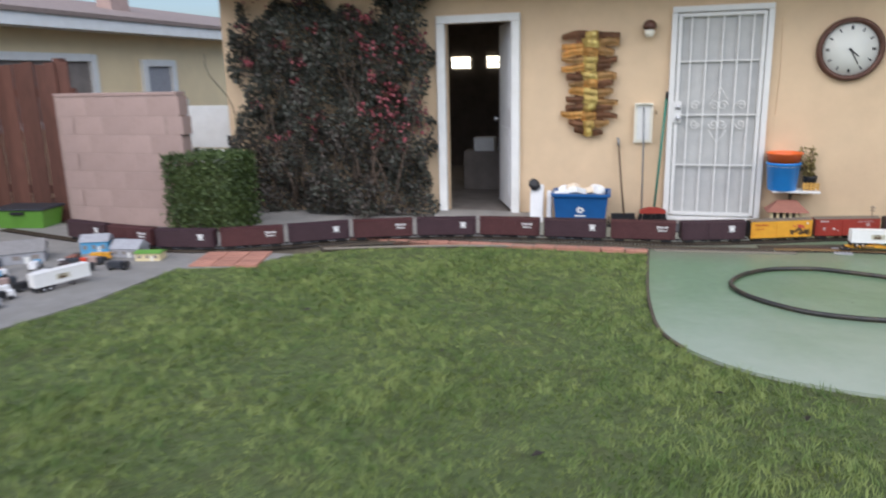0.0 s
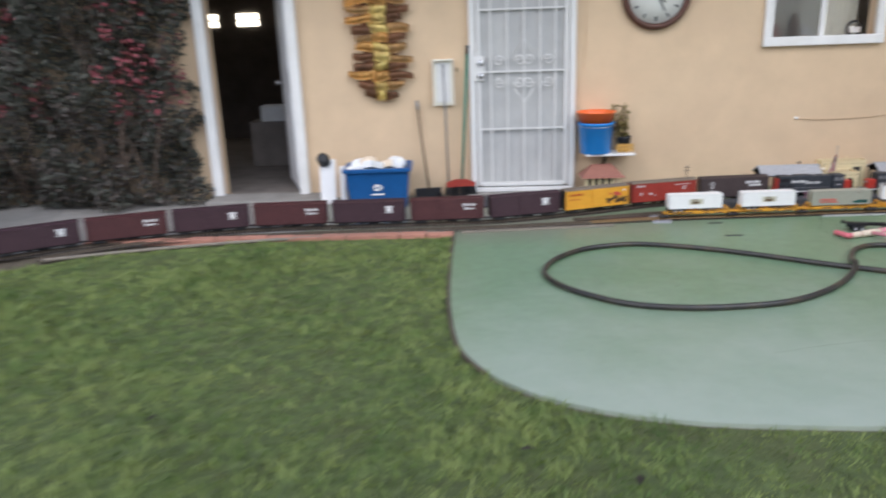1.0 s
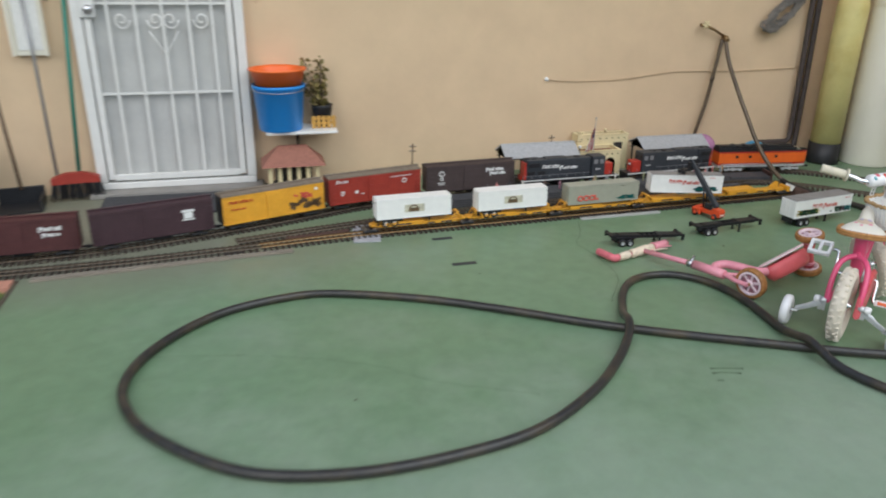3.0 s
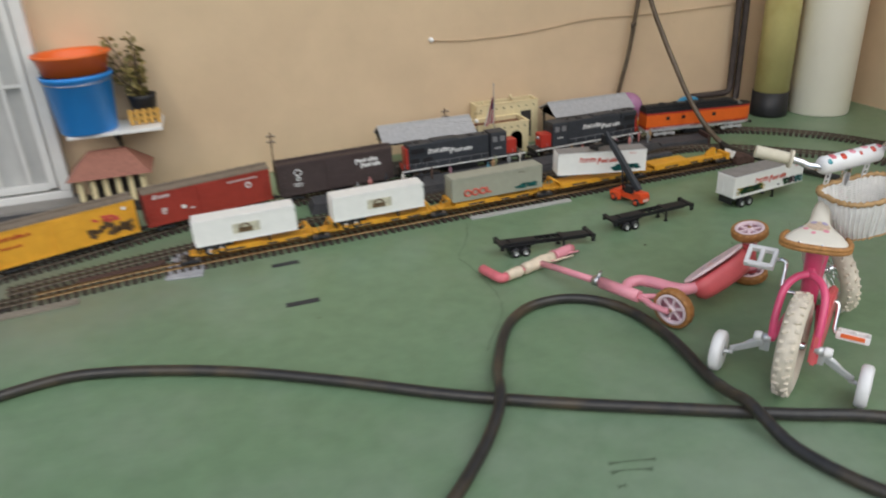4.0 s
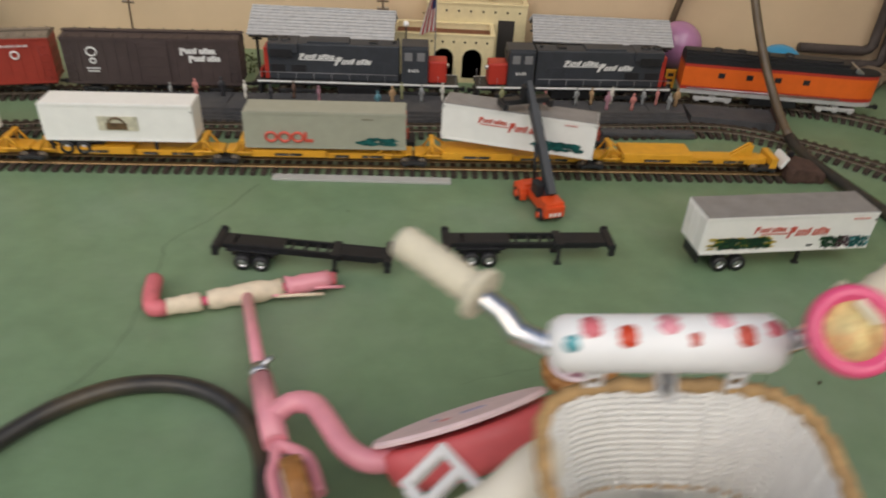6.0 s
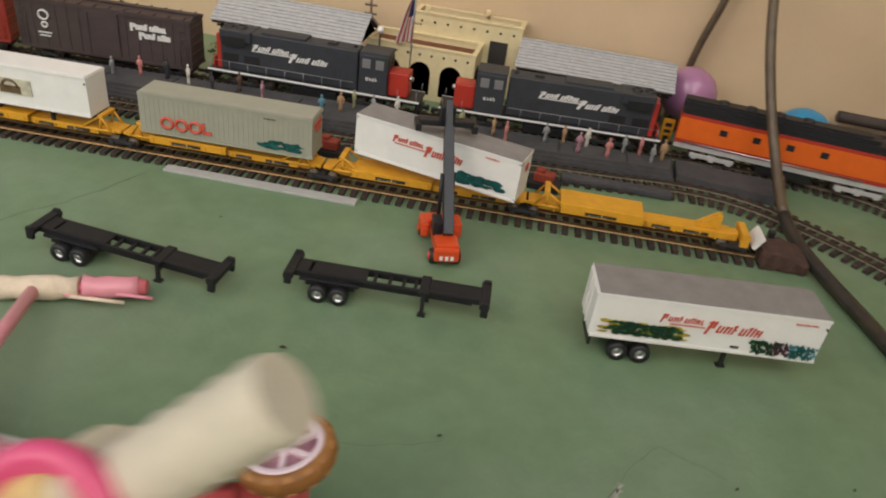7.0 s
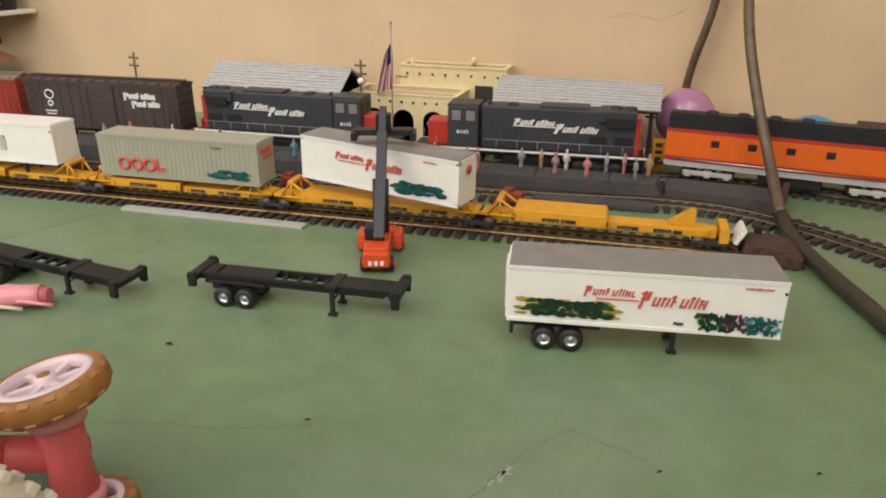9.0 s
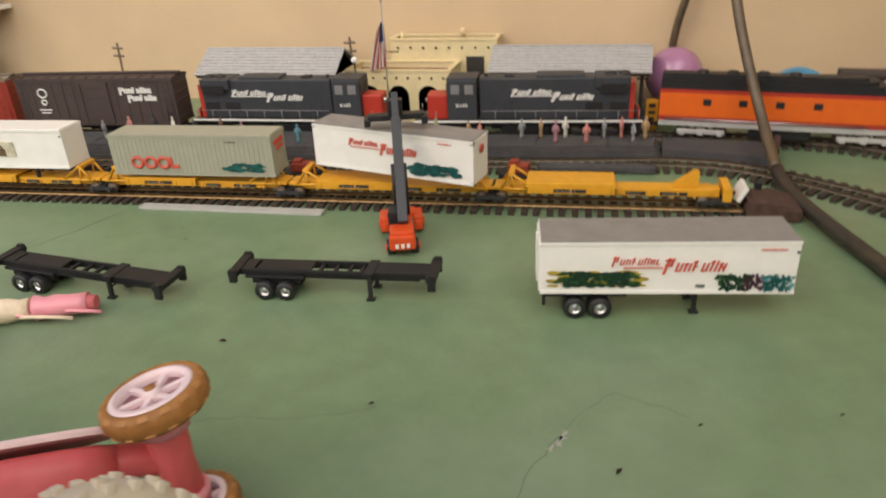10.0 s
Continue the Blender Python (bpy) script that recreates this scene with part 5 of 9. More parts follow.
def picture(parent, x, z, y, w, h, mats, seed, n=26, fine=0.8):
    """Overlapping ragged patches of printed fruit and leaves, as one part for each colour."""
    rng = random.Random(seed)
    for k, (mat, x0, x1) in enumerate(mats):
        bm = bmesh.new()
        for i in range(n):
            cx, cz = x + w * (x0 + (x1 - x0) * rng.random()), z + h * (0.12 + 0.76 * rng.random())
            a = rng.uniform(0, math.tau)
            sx, sz = w * (x1 - x0) * rng.uniform(0.10, 0.2) * fine, h * rng.uniform(0.12, 0.28) * fine
            vs = [bm.verts.new((cx + sx * math.cos(t * math.tau / 7) * rng.uniform(0.7, 1.2), y - 0.0003 * k - 0.000004 * i, cz + sz * math.sin(t * math.tau / 7) * rng.uniform(0.7, 1.2))) for t in range(7)]
            bm.faces.new(vs)
        bmesh.ops.solidify(bm, geom=bm.faces[:], thickness=0.0006)
        part("picture", bm, mat, parent, "printed picture of fruit and leaves")["kind"] = "stuff"


def van_body(ob, L, W, z0, z1, wall, roof):
    bm = B(((0, 0, (z0 + z1) / 2), (L, W, z1 - z0)), bevel=0.0018)
    part("body", bm, wall, ob)
    for s in (-1, 1):
        part("side_rail", B(((0, s * (W / 2 + 0.0006), z0 + 0.003), (L, 0.002, 0.006))), wall, ob)
        part("side_rail", B(((0, s * (W / 2 + 0.0006), z1 - 0.002), (L, 0.002, 0.005))), wall, ob)
    part("roof", B(((0, 0, z1 + 0.0016), (L - 0.003, W - 0.003, 0.003)), bevel=0.001), roof, ob)
    for s in (-1, 1):
        part("door", B(((-L / 2 - 0.001, s * W / 4, (z0 + z1) / 2), (0.003, W / 2 - 0.004, z1 - z0 - 0.008)), ((-L / 2 - 0.004, s * W / 8, (z0 + z1) / 2), (0.003, 0.003, z1 - z0 - 0.012)), bevel=0.0008), wall, ob)


def semi_trailer(m, label, L, marked, W=0.086, z0=0.044, z1=0.148):
    ob = thing("semi_trailer", m, label, "model trailer", "white model trailers")
    van_body(ob, L, W, z0, z1, TRAILER_WHITE, TRAILER_ROOF if marked else TRAILER_WHITE)
    part("subframe", B(((-0.132, 0, z0 - 0.010), (0.145, 0.05, 0.022)), ((-0.132, 0, z0 - 0.004), (0.11, 0.075, 0.009)), bevel=0.001), BLACK, ob)
    part("coupling_plate", B(((0.15, 0, z0 - 0.004), (0.10, 0.045, 0.009)), bevel=0.001), BLACK, ob)
    part("bumper_bar", B(((-L / 2 + 0.008, 0, z0 - 0.016), (0.006, 0.07, 0.034)), bevel=0.001), BLACK, ob)
    axle_pair(ob, -0.130, 0.0205, W)
    landing(ob, 0.058 if marked else 0.085, z0, z0 - 0.001, BLACK)
    for s in (-1, 1):
        y = s * (W / 2 + 0.002)
        sx = 1 if s < 0 else -1
        if marked:
            script(ob, -0.094 * sx, 0.110, y, 8, 0.086, 0.0105, MARK_RED, 0.30, bold=0.21)
            part("underline", B(((-0.040 * sx, y, 0.1040), (0.066, 0.0012, 0.0022), rot("Y", 0)), bevel=0.0003), MARK_RED, ob)
            script(ob, -0.008 * sx, 0.097, y, 7, 0.108, 0.0165, MARK_RED, 0.30, 1.55, bold=0.22)
            script(ob, 0.150 * sx, 0.136, y, 12, 0.045, 0.0030, MARK_RED, 0.1, 1.0)
            script(ob, 0.050 * sx, 0.066, y, 4, 0.018, 0.0055, MARK_BLACK, 0.1, 1.0)
        else:
            part("panel", B(((0.0, y, 0.096), (0.105, 0.0016, 0.040))), PANEL_PALE, ob)
            bm = bmesh.new()
            box(bm, (-0.004 * sx, y, 0.088), (0.056, 0.003, 0.020), bevel=0.001)
            tube(bm, [(-0.004 * sx + 0.020 * math.cos(a * math.pi / 10), y, 0.096 + 0.016 * math.sin(a * math.pi / 10)) for a in range(11)], 0.004, 5)
            box(bm, (-0.004 * sx, y * 1.012, 0.090), (0.016, 0.003, 0.010), bevel=0.001)
            part("picture", bm, MARK_BROWN, ob, "dark printed emblem")
    if marked:
        y = -(W / 2 + 0.0022)
        picture(ob, -0.194, 0.064, y, 0.152, 0.036, ((MARK_YELLOW, 0.0, 1.0), (MARK_GREEN, 0.05, 0.97), (MARK_DEEP, 0.15, 0.85)), 4, 80, 0.45)
        picture(ob, 0.084, 0.056, y, 0.126, 0.038, ((MARK_GREEN, 0.0, 0.45), (MARK_DEEP, 0.05, 0.4), (MARK_PLUM, 0.35, 0.66), (MARK_AQUA, 0.6, 1.0), (MARK_TEAL, 0.62, 0.95)), 7, 44, 0.5)
    part("marker_light", B(((L / 2 - 0.004, -(W / 2 + 0.001), 0.132), (0.004, 0.003, 0.004))), MARK_BLACK, ob)
    return ob


def container(m, label, kind):
    ob = thing("container", m, label, "model container", "model containers")
    L, W, z0, z1 = (0.425 if kind == "white" else 0.442), 0.086, 0.0, 0.104
    van_body(ob, L, W, z0, z1, TRAILER_WHITE if kind == "white" else BOX_GREY, TRAILER_ROOF if kind == "white" else BOX_GREY)
    for x in (-1, 1):
        for y in (-1, 1):
            for z in (z0 + 0.004, z1 - 0.004):
                part("corner_casting", B(((x * (L / 2 - 0.003), y * (W / 2 - 0.002), z), (0.009, 0.007, 0.009)), bevel=0.001), STEEL if kind == "white" else BOX_GREY, ob)
    if kind != "white":
        for i in range(34):
            part("rib", B(((-L / 2 + 0.012 + i * (L - 0.024) / 33, -(W / 2 + 0.0004), (z0 + z1) / 2), (0.005, 0.0009, z1 - z0 - 0.014))), BOX_GREY, ob)
    y = -(W / 2 + 0.002)
    if kind == "white":
        script(ob, -0.112, 0.066, y, 8, 0.086, 0.010, MARK_RED, 0.30)
        part("underline", B(((-0.066, y, 0.0600), (0.080, 0.0012, 0.0022)), bevel=0.0003), MARK_RED, ob)
        script(ob, -0.028, 0.052, y, 7, 0.100, 0.0155, MARK_RED, 0.30, 1.55)
        script(ob, 0.125, 0.090, y, 9, 0.036, 0.0030, MARK_RED, 0.1, 1.0)
        picture(ob, 0.055, 0.008, y, 0.125, 0.032, ((MARK_TEAL, 0.0, 1.0),), 11, 44)
        bm = bmesh.new()
        lathe(bm, [(0, 0.0012), (0.011, 0.0012), (0.011, 0)], 14, pose(L / 2 + 0.0025, 0.0, 0.078, 0, 90))
        part("emblem", bm, MARK_RED, ob)
    else:
        bm = bmesh.new()
        for i, cx in enumerate((-0.150, -0.113, -0.077)):
            tube(bm, [(cx + 0.0145 * math.cos(a * math.tau / 16), y, 0.034 + 0.0135 * math.sin(a * math.tau / 16)) for a in range(16)], 0.0042, 5, closed=True)
        box(bm, (-0.047, y, 0.024), (0.024, 0.003, 0.008))
        box(bm, (-0.056, y, 0.036), (0.007, 0.003, 0.026))
        part("emblem", bm, MARK_RED, ob, "faded red ring emblem")
        picture(ob, 0.09, 0.010, y, 0.10, 0.026, ((MARK_TEAL, 0.0, 1.0),), 13, 36)
        lettering(ob, 0.10, 0.088, y, word(6, 0.004, 0.0035, 1.0), MARK_BROWN, 0.0)
        part("end_panel", B(((L / 2 + 0.0012, 0.0, 0.082), (0.002, 0.055, 0.012)), ((L / 2 + 0.0012, 0.005, 0.066), (0.002, 0.04, 0.008))), MARK_RED, ob)
    return ob


semi_trailer(SP @ Matrix.Translation((0.235, 0, 0.048)), "white model trailer with a dark emblem, riding a yellow car", 0.402, False)
semi_trailer(SP @ Matrix.Translation((0.79, 0, 0.048)), "white model trailer with a framed emblem, riding a yellow car", 0.402, False)
container(SP @ Matrix.Translation((1.345, 0, 0.080)), "grey-green model container with faded red emblem on a yellow car", "grey")
container(pose(4.050, 5.010, 0.100, 0, 1.2, -11), "white model container hanging askew from a reach stacker", "white")
semi_trailer(pose(4.652, 4.623, 0, 0, 0, 9.0), "white model trailer with fruit pictures parked on the patio", 0.429, True, 0.100, 0.053, 0.151)


def chassis(m, label, leg_short=0.001):
    """An empty skeletal trailer: two rails with cross members, end bolsters, wheels and legs."""
    ob = thing("container_chassis", m, label, "model trailer", "black empty chassis")
    L, z = 0.388, 0.052
    bm = bmesh.new()
    for s in (-1, 1):
        box(bm, (0, s * 0.0205, z), (L, 0.006, 0.012), bevel=0.001)
        box(bm, (0.045, s * 0.0205, z - 0.005), (0.25, 0.006, 0.010), bevel=0.001)
    for x in (-0.028, 0.002, 0.030, 0.054):
        box(bm, (x, 0, z - 0.001), (0.007, 0.038, 0.006), bevel=0.001)
    part("skeleton", bm, CHASSIS_BLACK, ob)
    for x, hang in ((-1, 0.015), (1, 0.020)):
        bm = B(((x * L / 2, 0, z + 0.003), (0.020, 0.086, 0.011)), bevel=0.002)
        for s in (-1, 1):
            box(bm, (x * (L / 2 + 0.001), s * 0.0395, z + 0.006 - hang / 2), (0.015, 0.009, 0.012 + hang), bevel=0.002)
        part("bolster", bm, CHASSIS_BLACK, ob)
    part("suspension", B(((-0.115, 0, 0.036), (0.10, 0.045, 0.018)), ((-0.115, 0, 0.045), (0.12, 0.062, 0.006)), bevel=0.002), CHASSIS_BLACK, ob)
    part("rear_deck", B(((-0.098, 0, z + 0.0045), (0.110, 0.040, 0.005)), ((-0.172, 0, z + 0.0035), (0.026, 0.040, 0.005)), bevel=0.001), CHASSIS_BLACK, ob)
    part("gooseneck", B(((0.135, 0, z + 0.0025), (0.105, 0.038, 0.006)), bevel=0.001), CHASSIS_BLACK, ob)
    part("cross_plate", B(((0.073, 0, z + 0.0035), (0.020, 0.062, 0.007)), bevel=0.002), CHASSIS_BLACK, ob)
    axle_pair(ob, -0.115, 0.0195, 0.084)
    landing(ob, 0.073, z, z - leg_short, BLACK)
    return ob


chassis(pose(3.530, 4.508, -0.005, 0, 2.6, -1.5), "black empty model container chassis sagging at the front, beside the scooter", 0.009)
chassis(pose(4.049, 4.575, 0, 0, 0, 5.0), "black empty model container chassis on the patio")

# reach stacker
rs = thing("reach_stacker", pose(4.107, 4.822, 0, 0, 0, 108), "red model reach stacker holding up a container", "model machine")
bm = B(((-0.01, 0, 0.034), (0.15, 0.050, 0.026)), ((-0.065, 0, 0.052), (0.045, 0.052, 0.018)), ((0.055, 0, 0.045), (0.035, 0.066, 0.014)), bevel=0.004)
part("chassis", bm, STACKER_RED, rs)
for y in (-0.038, 0.038):
    part("mudguard", B(((0.052, y, 0.034), (0.052, 0.022, 0.026)), ((0.028, y, 0.024), (0.010, 0.020, 0.026)), bevel=0.006), STACKER_RED, rs)
part("counterweight", B(((-0.082, 0, 0.036), (0.022, 0.056, 0.034)), bevel=0.006), STACKER_RED, rs)
bm = bmesh.new()
for y in (-0.012, 0.0, 0.012):
    box(bm, (-0.0935, y, 0.030), (0.0012, 0.007, 0.010))
part("placard", bm, MARK_WHITE, rs, "white lettering bars")
part("cab", B(((-0.01, 0.017, 0.066), (0.042, 0.022, 0.034)), bevel=0.003), BLACK, rs)
for x, r, wd in ((0.055, 0.020, 0.080), (-0.062, 0.017, 0.050)):
    for sgn in (-1, 1):
        bm = bmesh.new()
        lathe(bm, [(0, -0.009), (r * 0.9, -0.009), (r, -0.005), (r, 0.005), (r * 0.9, 0.009), (0, 0.009)], 18, pose(x, sgn * wd / 2, r, 90))
        w = part("wheel", bm, BLACK, rs)
        bm = bmesh.new()
        lathe(bm, [(0, 0.003), (r * 0.5, 0.003), (r * 0.55, 0)], 14, pose(x, sgn * (wd / 2 + 0.009), r, -90 * sgn))
        part("hub", bm, STACKER_RED, w)
bm = bmesh.new()
d = Vector((0.215, 0, 0.225))
ang = math.degrees(math.atan2(d.z, d.x))
box(bm, Vector((-0.05, -0.004, 0.064)) + d * 0.40, (d.length * 0.80, 0.022, 0.026), rot("Y", -ang), bevel=0.002)
box(bm, Vector((-0.05, -0.004, 0.064)) + d * 0.78, (d.length * 0.46, 0.016, 0.019), rot("Y", -ang), bevel=0.002)
part("boom", bm, GREY_DARK, rs, "long dark grey boom")
bm = bmesh.new()
for y in (-0.016, 0.010):
    tube(bm, [(0.03, y, 0.05), Vector((-0.05, y, 0.064)) + d * 0.45], 0.0045, 8)
part("ram", bm, BLACK, rs)
part("spreader", B(((0.172, -0.004, 0.238), (0.028, 0.13, 0.014)), ((0.165, -0.004, 0.262), (0.026, 0.034, 0.036)), ((0.172, 0.062, 0.230), (0.05, 0.014, 0.018)), ((0.172, -0.070, 0.230), (0.05, 0.014, 0.018)), bevel=0.002), BLACK, rs)

# end of the siding
o = thing("buffer_block", SP @ Matrix.Translation((2.742, -0.012, 0)) @ Matrix.Diagonal((1.15, 1.15, 1.0, 1.0)), "brown gravel-covered end block with a white beam", "buffer stop")
bm = bmesh.new()
box(bm, (0.0, 0, 0.024), (0.102, 0.088, 0.048), bevel=0.012)
bmesh.ops.subdivide_edges(bm, edges=[e for e in bm.edges if e.calc_length() > 0.03], cuts=5, use_grid_fill=True)
for v in bm.verts:
    v.co += Vector((random.uniform(-1, 1), random.uniform(-1, 1), random.uniform(-1, 1))) * 0.0022
    v.co.z = max(0.0, v.co.z * (1.0 - max(0.0, v.co.x) * 6.5))
part("mound", bm, BUMPER_BROWN, o)
part("beam", B(((-0.060, 0.004, 0.056), (0.008, 0.060, 0.036), rot("Y", 24)), bevel=0.002), MARK_WHITE, o, "white painted beam, tilted")
part("lamp", B(((-0.022, 0.030, 0.058), (0.014, 0.014, 0.018)), bevel=0.003), BLACK, o)
o = solid("white_strip", B(((3.616, 4.929, 0.004), (0.500, 0.030, 0.007), rot("Z", 2.3)), bevel=0.001), TRAILER_ROOF, "flat pale grey plastic strip lying by the siding", "strip")
o.data.materials[0] = material("pale_grey_strip", (0.42, 0.42, 0.40), 0.5, vary=0.06, scale=20)

# ---- platform and station ----
o = thing("platform", Matrix(), "dark grey model station platform with stepped edge", "platform")
for d, z0, z1, nm in ((-0.012, 0.0, 0.010, "step"), (-0.006, 0.0105, 0.0205, "step"), (0.0, 0.021, 0.031, "step"), (0.006, 0.0315, 0.042, "deck")):
    bm = bmesh.new()
    slab(bm, [(2.72 + d, 5.272 + d), (3.60, 5.312 + d), (4.23, 5.378 + d), (4.660 - d, 5.425 + d), (4.668 - d, 5.508), (3.6, 5.470), (2.72 + d, 5.395)], z0, z1)
    part(nm, bm, PLATFORM, o)
for i in range(9):
    x = 2.93 + i * 0.2
    part("joint", B(((x, 5.345 + (x - 2.7) * 0.058, 0.0425), (0.003, 0.085, 0.0015))), BLACK, o)
o = thing("ramp", Matrix(), "low grey-brown ramp board beyond the platform", "ramp")
bm = bmesh.new()
slab(bm, [(4.680, 5.436), (4.955, 5.402), (4.978, 5.525), (4.680, 5.548)], 0.0, 0.028)
part("board", bm, PLATFORM, o)
part("end_stop", B(((4.976, 5.463, 0.026), (0.016, 0.125, 0.05), rot("Z", -10)), bevel=0.003), BUMPER_BROWN, o, "brown end block")
o = solid("dark_strip", B(((4.505, 5.312, 0.011), (0.31, 0.036, 0.021), rot("Z", 3)), bevel=0.006), PLATFORM, "dark grey plastic strip before the platform", "strip")
CART_RED = material("dull_red_plastic", (0.26, 0.040, 0.022), 0.6, vary=0.2, scale=60)
for x, y in ((4.306, 5.240), (3.705, 5.185), (2.98, 5.14)):
    o = thing("baggage_cart", pose(x, y, 0, 0, 0, random.uniform(-8, 8)), "small red model baggage cart on a dark base", "model cart", "red carts by the platform")
    part("base", B(((0, 0, 0.010), (0.095, 0.062, 0.018)), bevel=0.003), BLACK, o)
    bm = B(((0, 0, 0.031), (0.056, 0.036, 0.024)), ((-0.012, 0.004, 0.046), (0.024, 0.024, 0.010)), bevel=0.003)
    part("load", bm, CART_RED, o)

FIGS = [(4.283, 5.455), (4.337, 5.469), (4.384, 5.425), (4.407, 5.480), (4.470, 5.430), (4.517, 5.485), (4.565, 5.490), (4.598, 5.450), (4.631, 5.484), (4.128, 5.440), (4.030, 5.440),
        (2.950, 5.345), (3.018, 5.385), (3.102, 5.395), (3.182, 5.380), (3.337, 5.405), (3.425, 5.375), (3.620, 5.356), (3.664, 5.40), (3.693, 5.44), (3.76, 5.42), (4.17, 5.40), (3.27, 5.36), (3.83, 5.44)]
COATS = [material("figure_" + n, c, 0.6, vary=0.1, scale=80) for n, c in (("grey", (0.24, 0.25, 0.25)), ("tan", (0.36, 0.23, 0.12)), ("mauve", (0.35, 0.18, 0.22)), ("white", (0.6, 0.58, 0.52)),
         ("coral", (0.50, 0.20, 0.18)), ("olive", (0.26, 0.27, 0.14)), ("teal", (0.09, 0.22, 0.27)), ("brown", (0.12, 0.07, 0.05)), ("dark", (0.03, 0.03, 0.035)))]
for i, (x, y) in enumerate(FIGS):
    h = 0.062 * random.uniform(0.9, 1.08)
    bm = bmesh.new()
    lathe(bm, [(0, 0), (0.0085, 0), (0.0078, 0.012), (0.0068, 0.40 * h), (0.0095, 0.55 * h), (0.0105, 0.74 * h), (0.0065, 0.80 * h), (0.0032, 0.835 * h), (0.0052, 0.88 * h), (0.0056, 0.94 * h), (0.003, h), (0, h)], 10)
    bmesh.ops.scale(bm, vec=(0.80, 0.62, 1.0), verts=bm.verts)
    for s in (-1, 1):
        tube(bm, [(s * 0.0076, 0, 0.74 * h), (s * 0.0100, 0.002, 0.56 * h), (s * 0.0085, -0.004, 0.42 * h)], 0.0020, 6)
    nm = ("grey", "tan", "mauve", "white", "coral", "olive", "teal", "brown", "dark")
    k = (i * 4 + 1) % 9 if i > 8 else (0, 1, 2, 3, 4, 0, 4, 0, 1)[i]
    solid("figurine", bm, COATS[k], "tiny standing plastic figure in a plain %s coat" % nm[k], "figurine", "figures on the platform", m=pose(x, y, 0.042, 0, 0, random.uniform(0, 360)))

st = thing("model_station", Matrix(), "cream mission-style model station with flat brown roofs", "model building")


def flat_block(x0, x1, y0, y1, h, name, roof_drop=0.022, t=0.010):
    cx, cy = (x0 + x1) / 2, (y0 + y1) / 2
    walls = []
    for c, s in (((cx, y0 + t / 2, h / 2), (x1 - x0, t, h)), ((cx, y1 - t / 2, h / 2), (x1 - x0, t, h)), ((x0 + t / 2, cy, h / 2), (t, y1 - y0 - 2 * t, h)), ((x1 - t / 2, cy, h / 2), (t, y1 - y0 - 2 * t, h))):
        walls.append(part(name, B((c, s)), CREAM, st))
    for c, s in (((cx, y0 + t / 2, h + 0.003), (x1 - x0 + 0.006, t + 0.006, 0.006)), ((cx, y1 - t / 2, h + 0.003), (x1 - x0 + 0.006, t + 0.006, 0.006)), ((x0 + t / 2, cy, h + 0.0031), (t + 0.006, y1 - y0 - 2 * t, 0.006)), ((x1 - t / 2, cy, h + 0.0031), (t + 0.006, y1 - y0 - 2 * t, 0.006))):
        part("coping", B((c, s)), CREAM, walls[0])
    part("roof", B(((cx, cy, h - roof_drop), (x1 - x0 - 2 * t, y1 - y0 - 2 * t, 0.008))), ROOF_BROWN, st, "brown flat roof behind the parapet")
    return walls[0]


tower = flat_block(3.757, 4.135, 5.885, 5.985, 0.246, "tower_wall")
wing = flat_block(3.640, 4.008, 5.728, 5.884, 0.174, "wing_wall")
for i in range(8):
    bm = bmesh.new()
    lathe(bm, [(0, 0.004), (0.004, 0.004), (0.004, 0)], 8, pose(3.785 + i * 0.046, 5.885, 0.222, 90))
    part("beam_end", bm, POST_DARK, tower)
for i in range(9):
    bm = bmesh.new()
    lathe(bm, [(0, 0.004), (0.004, 0.004), (0.004, 0)], 8, pose(3.660 + i * 0.0405, 5.728, 0.153, 90))
    part("beam_end", bm, POST_DARK, wing)
part("door", B(((4.060, 5.884, 0.115), (0.062, 0.006, 0.155)), bevel=0.001), POST_DARK, tower, "dark tall doorway")


def arch(cx, cy, w, h, axis, parent):
    bm = bmesh.new()
    pts = [(-w / 2, 0.02), (w / 2, 0.02)] + [(w / 2 * math.cos(a * math.pi / 10), 0.02 + h - w / 2 + w / 2 * math.sin(a * math.pi / 10)) for a in range(11)]
    f = []
    for u, z in pts:
        f.append(bm.verts.new((cx + u, cy, z) if axis == "x" else (cx, cy + u, z)))
    bm.faces.new(f)
    bmesh.ops.solidify(bm, geom=bm.faces[:], thickness=0.003)
    part("archway", bm, POST_DARK, parent, "dark arched opening")


for i in range(3):
    arch(3.722 + i * 0.105, 5.7265, 0.072, 0.108, "x", wing)
arch(4.0095, 5.79, 0.070, 0.110, "y", wing)
for x, y in ((3.80, 5.90), (4.0, 5.97)):
    part("vent", T(([(x, y, 0.246), (x, y, 0.272)], 0.008)), CREAM, st)
lettering(st, 3.785, 0.205, 5.884, word(5, 0.007, 0.007, 1.0), MARK_BROWN, 0.0, "name_bars")


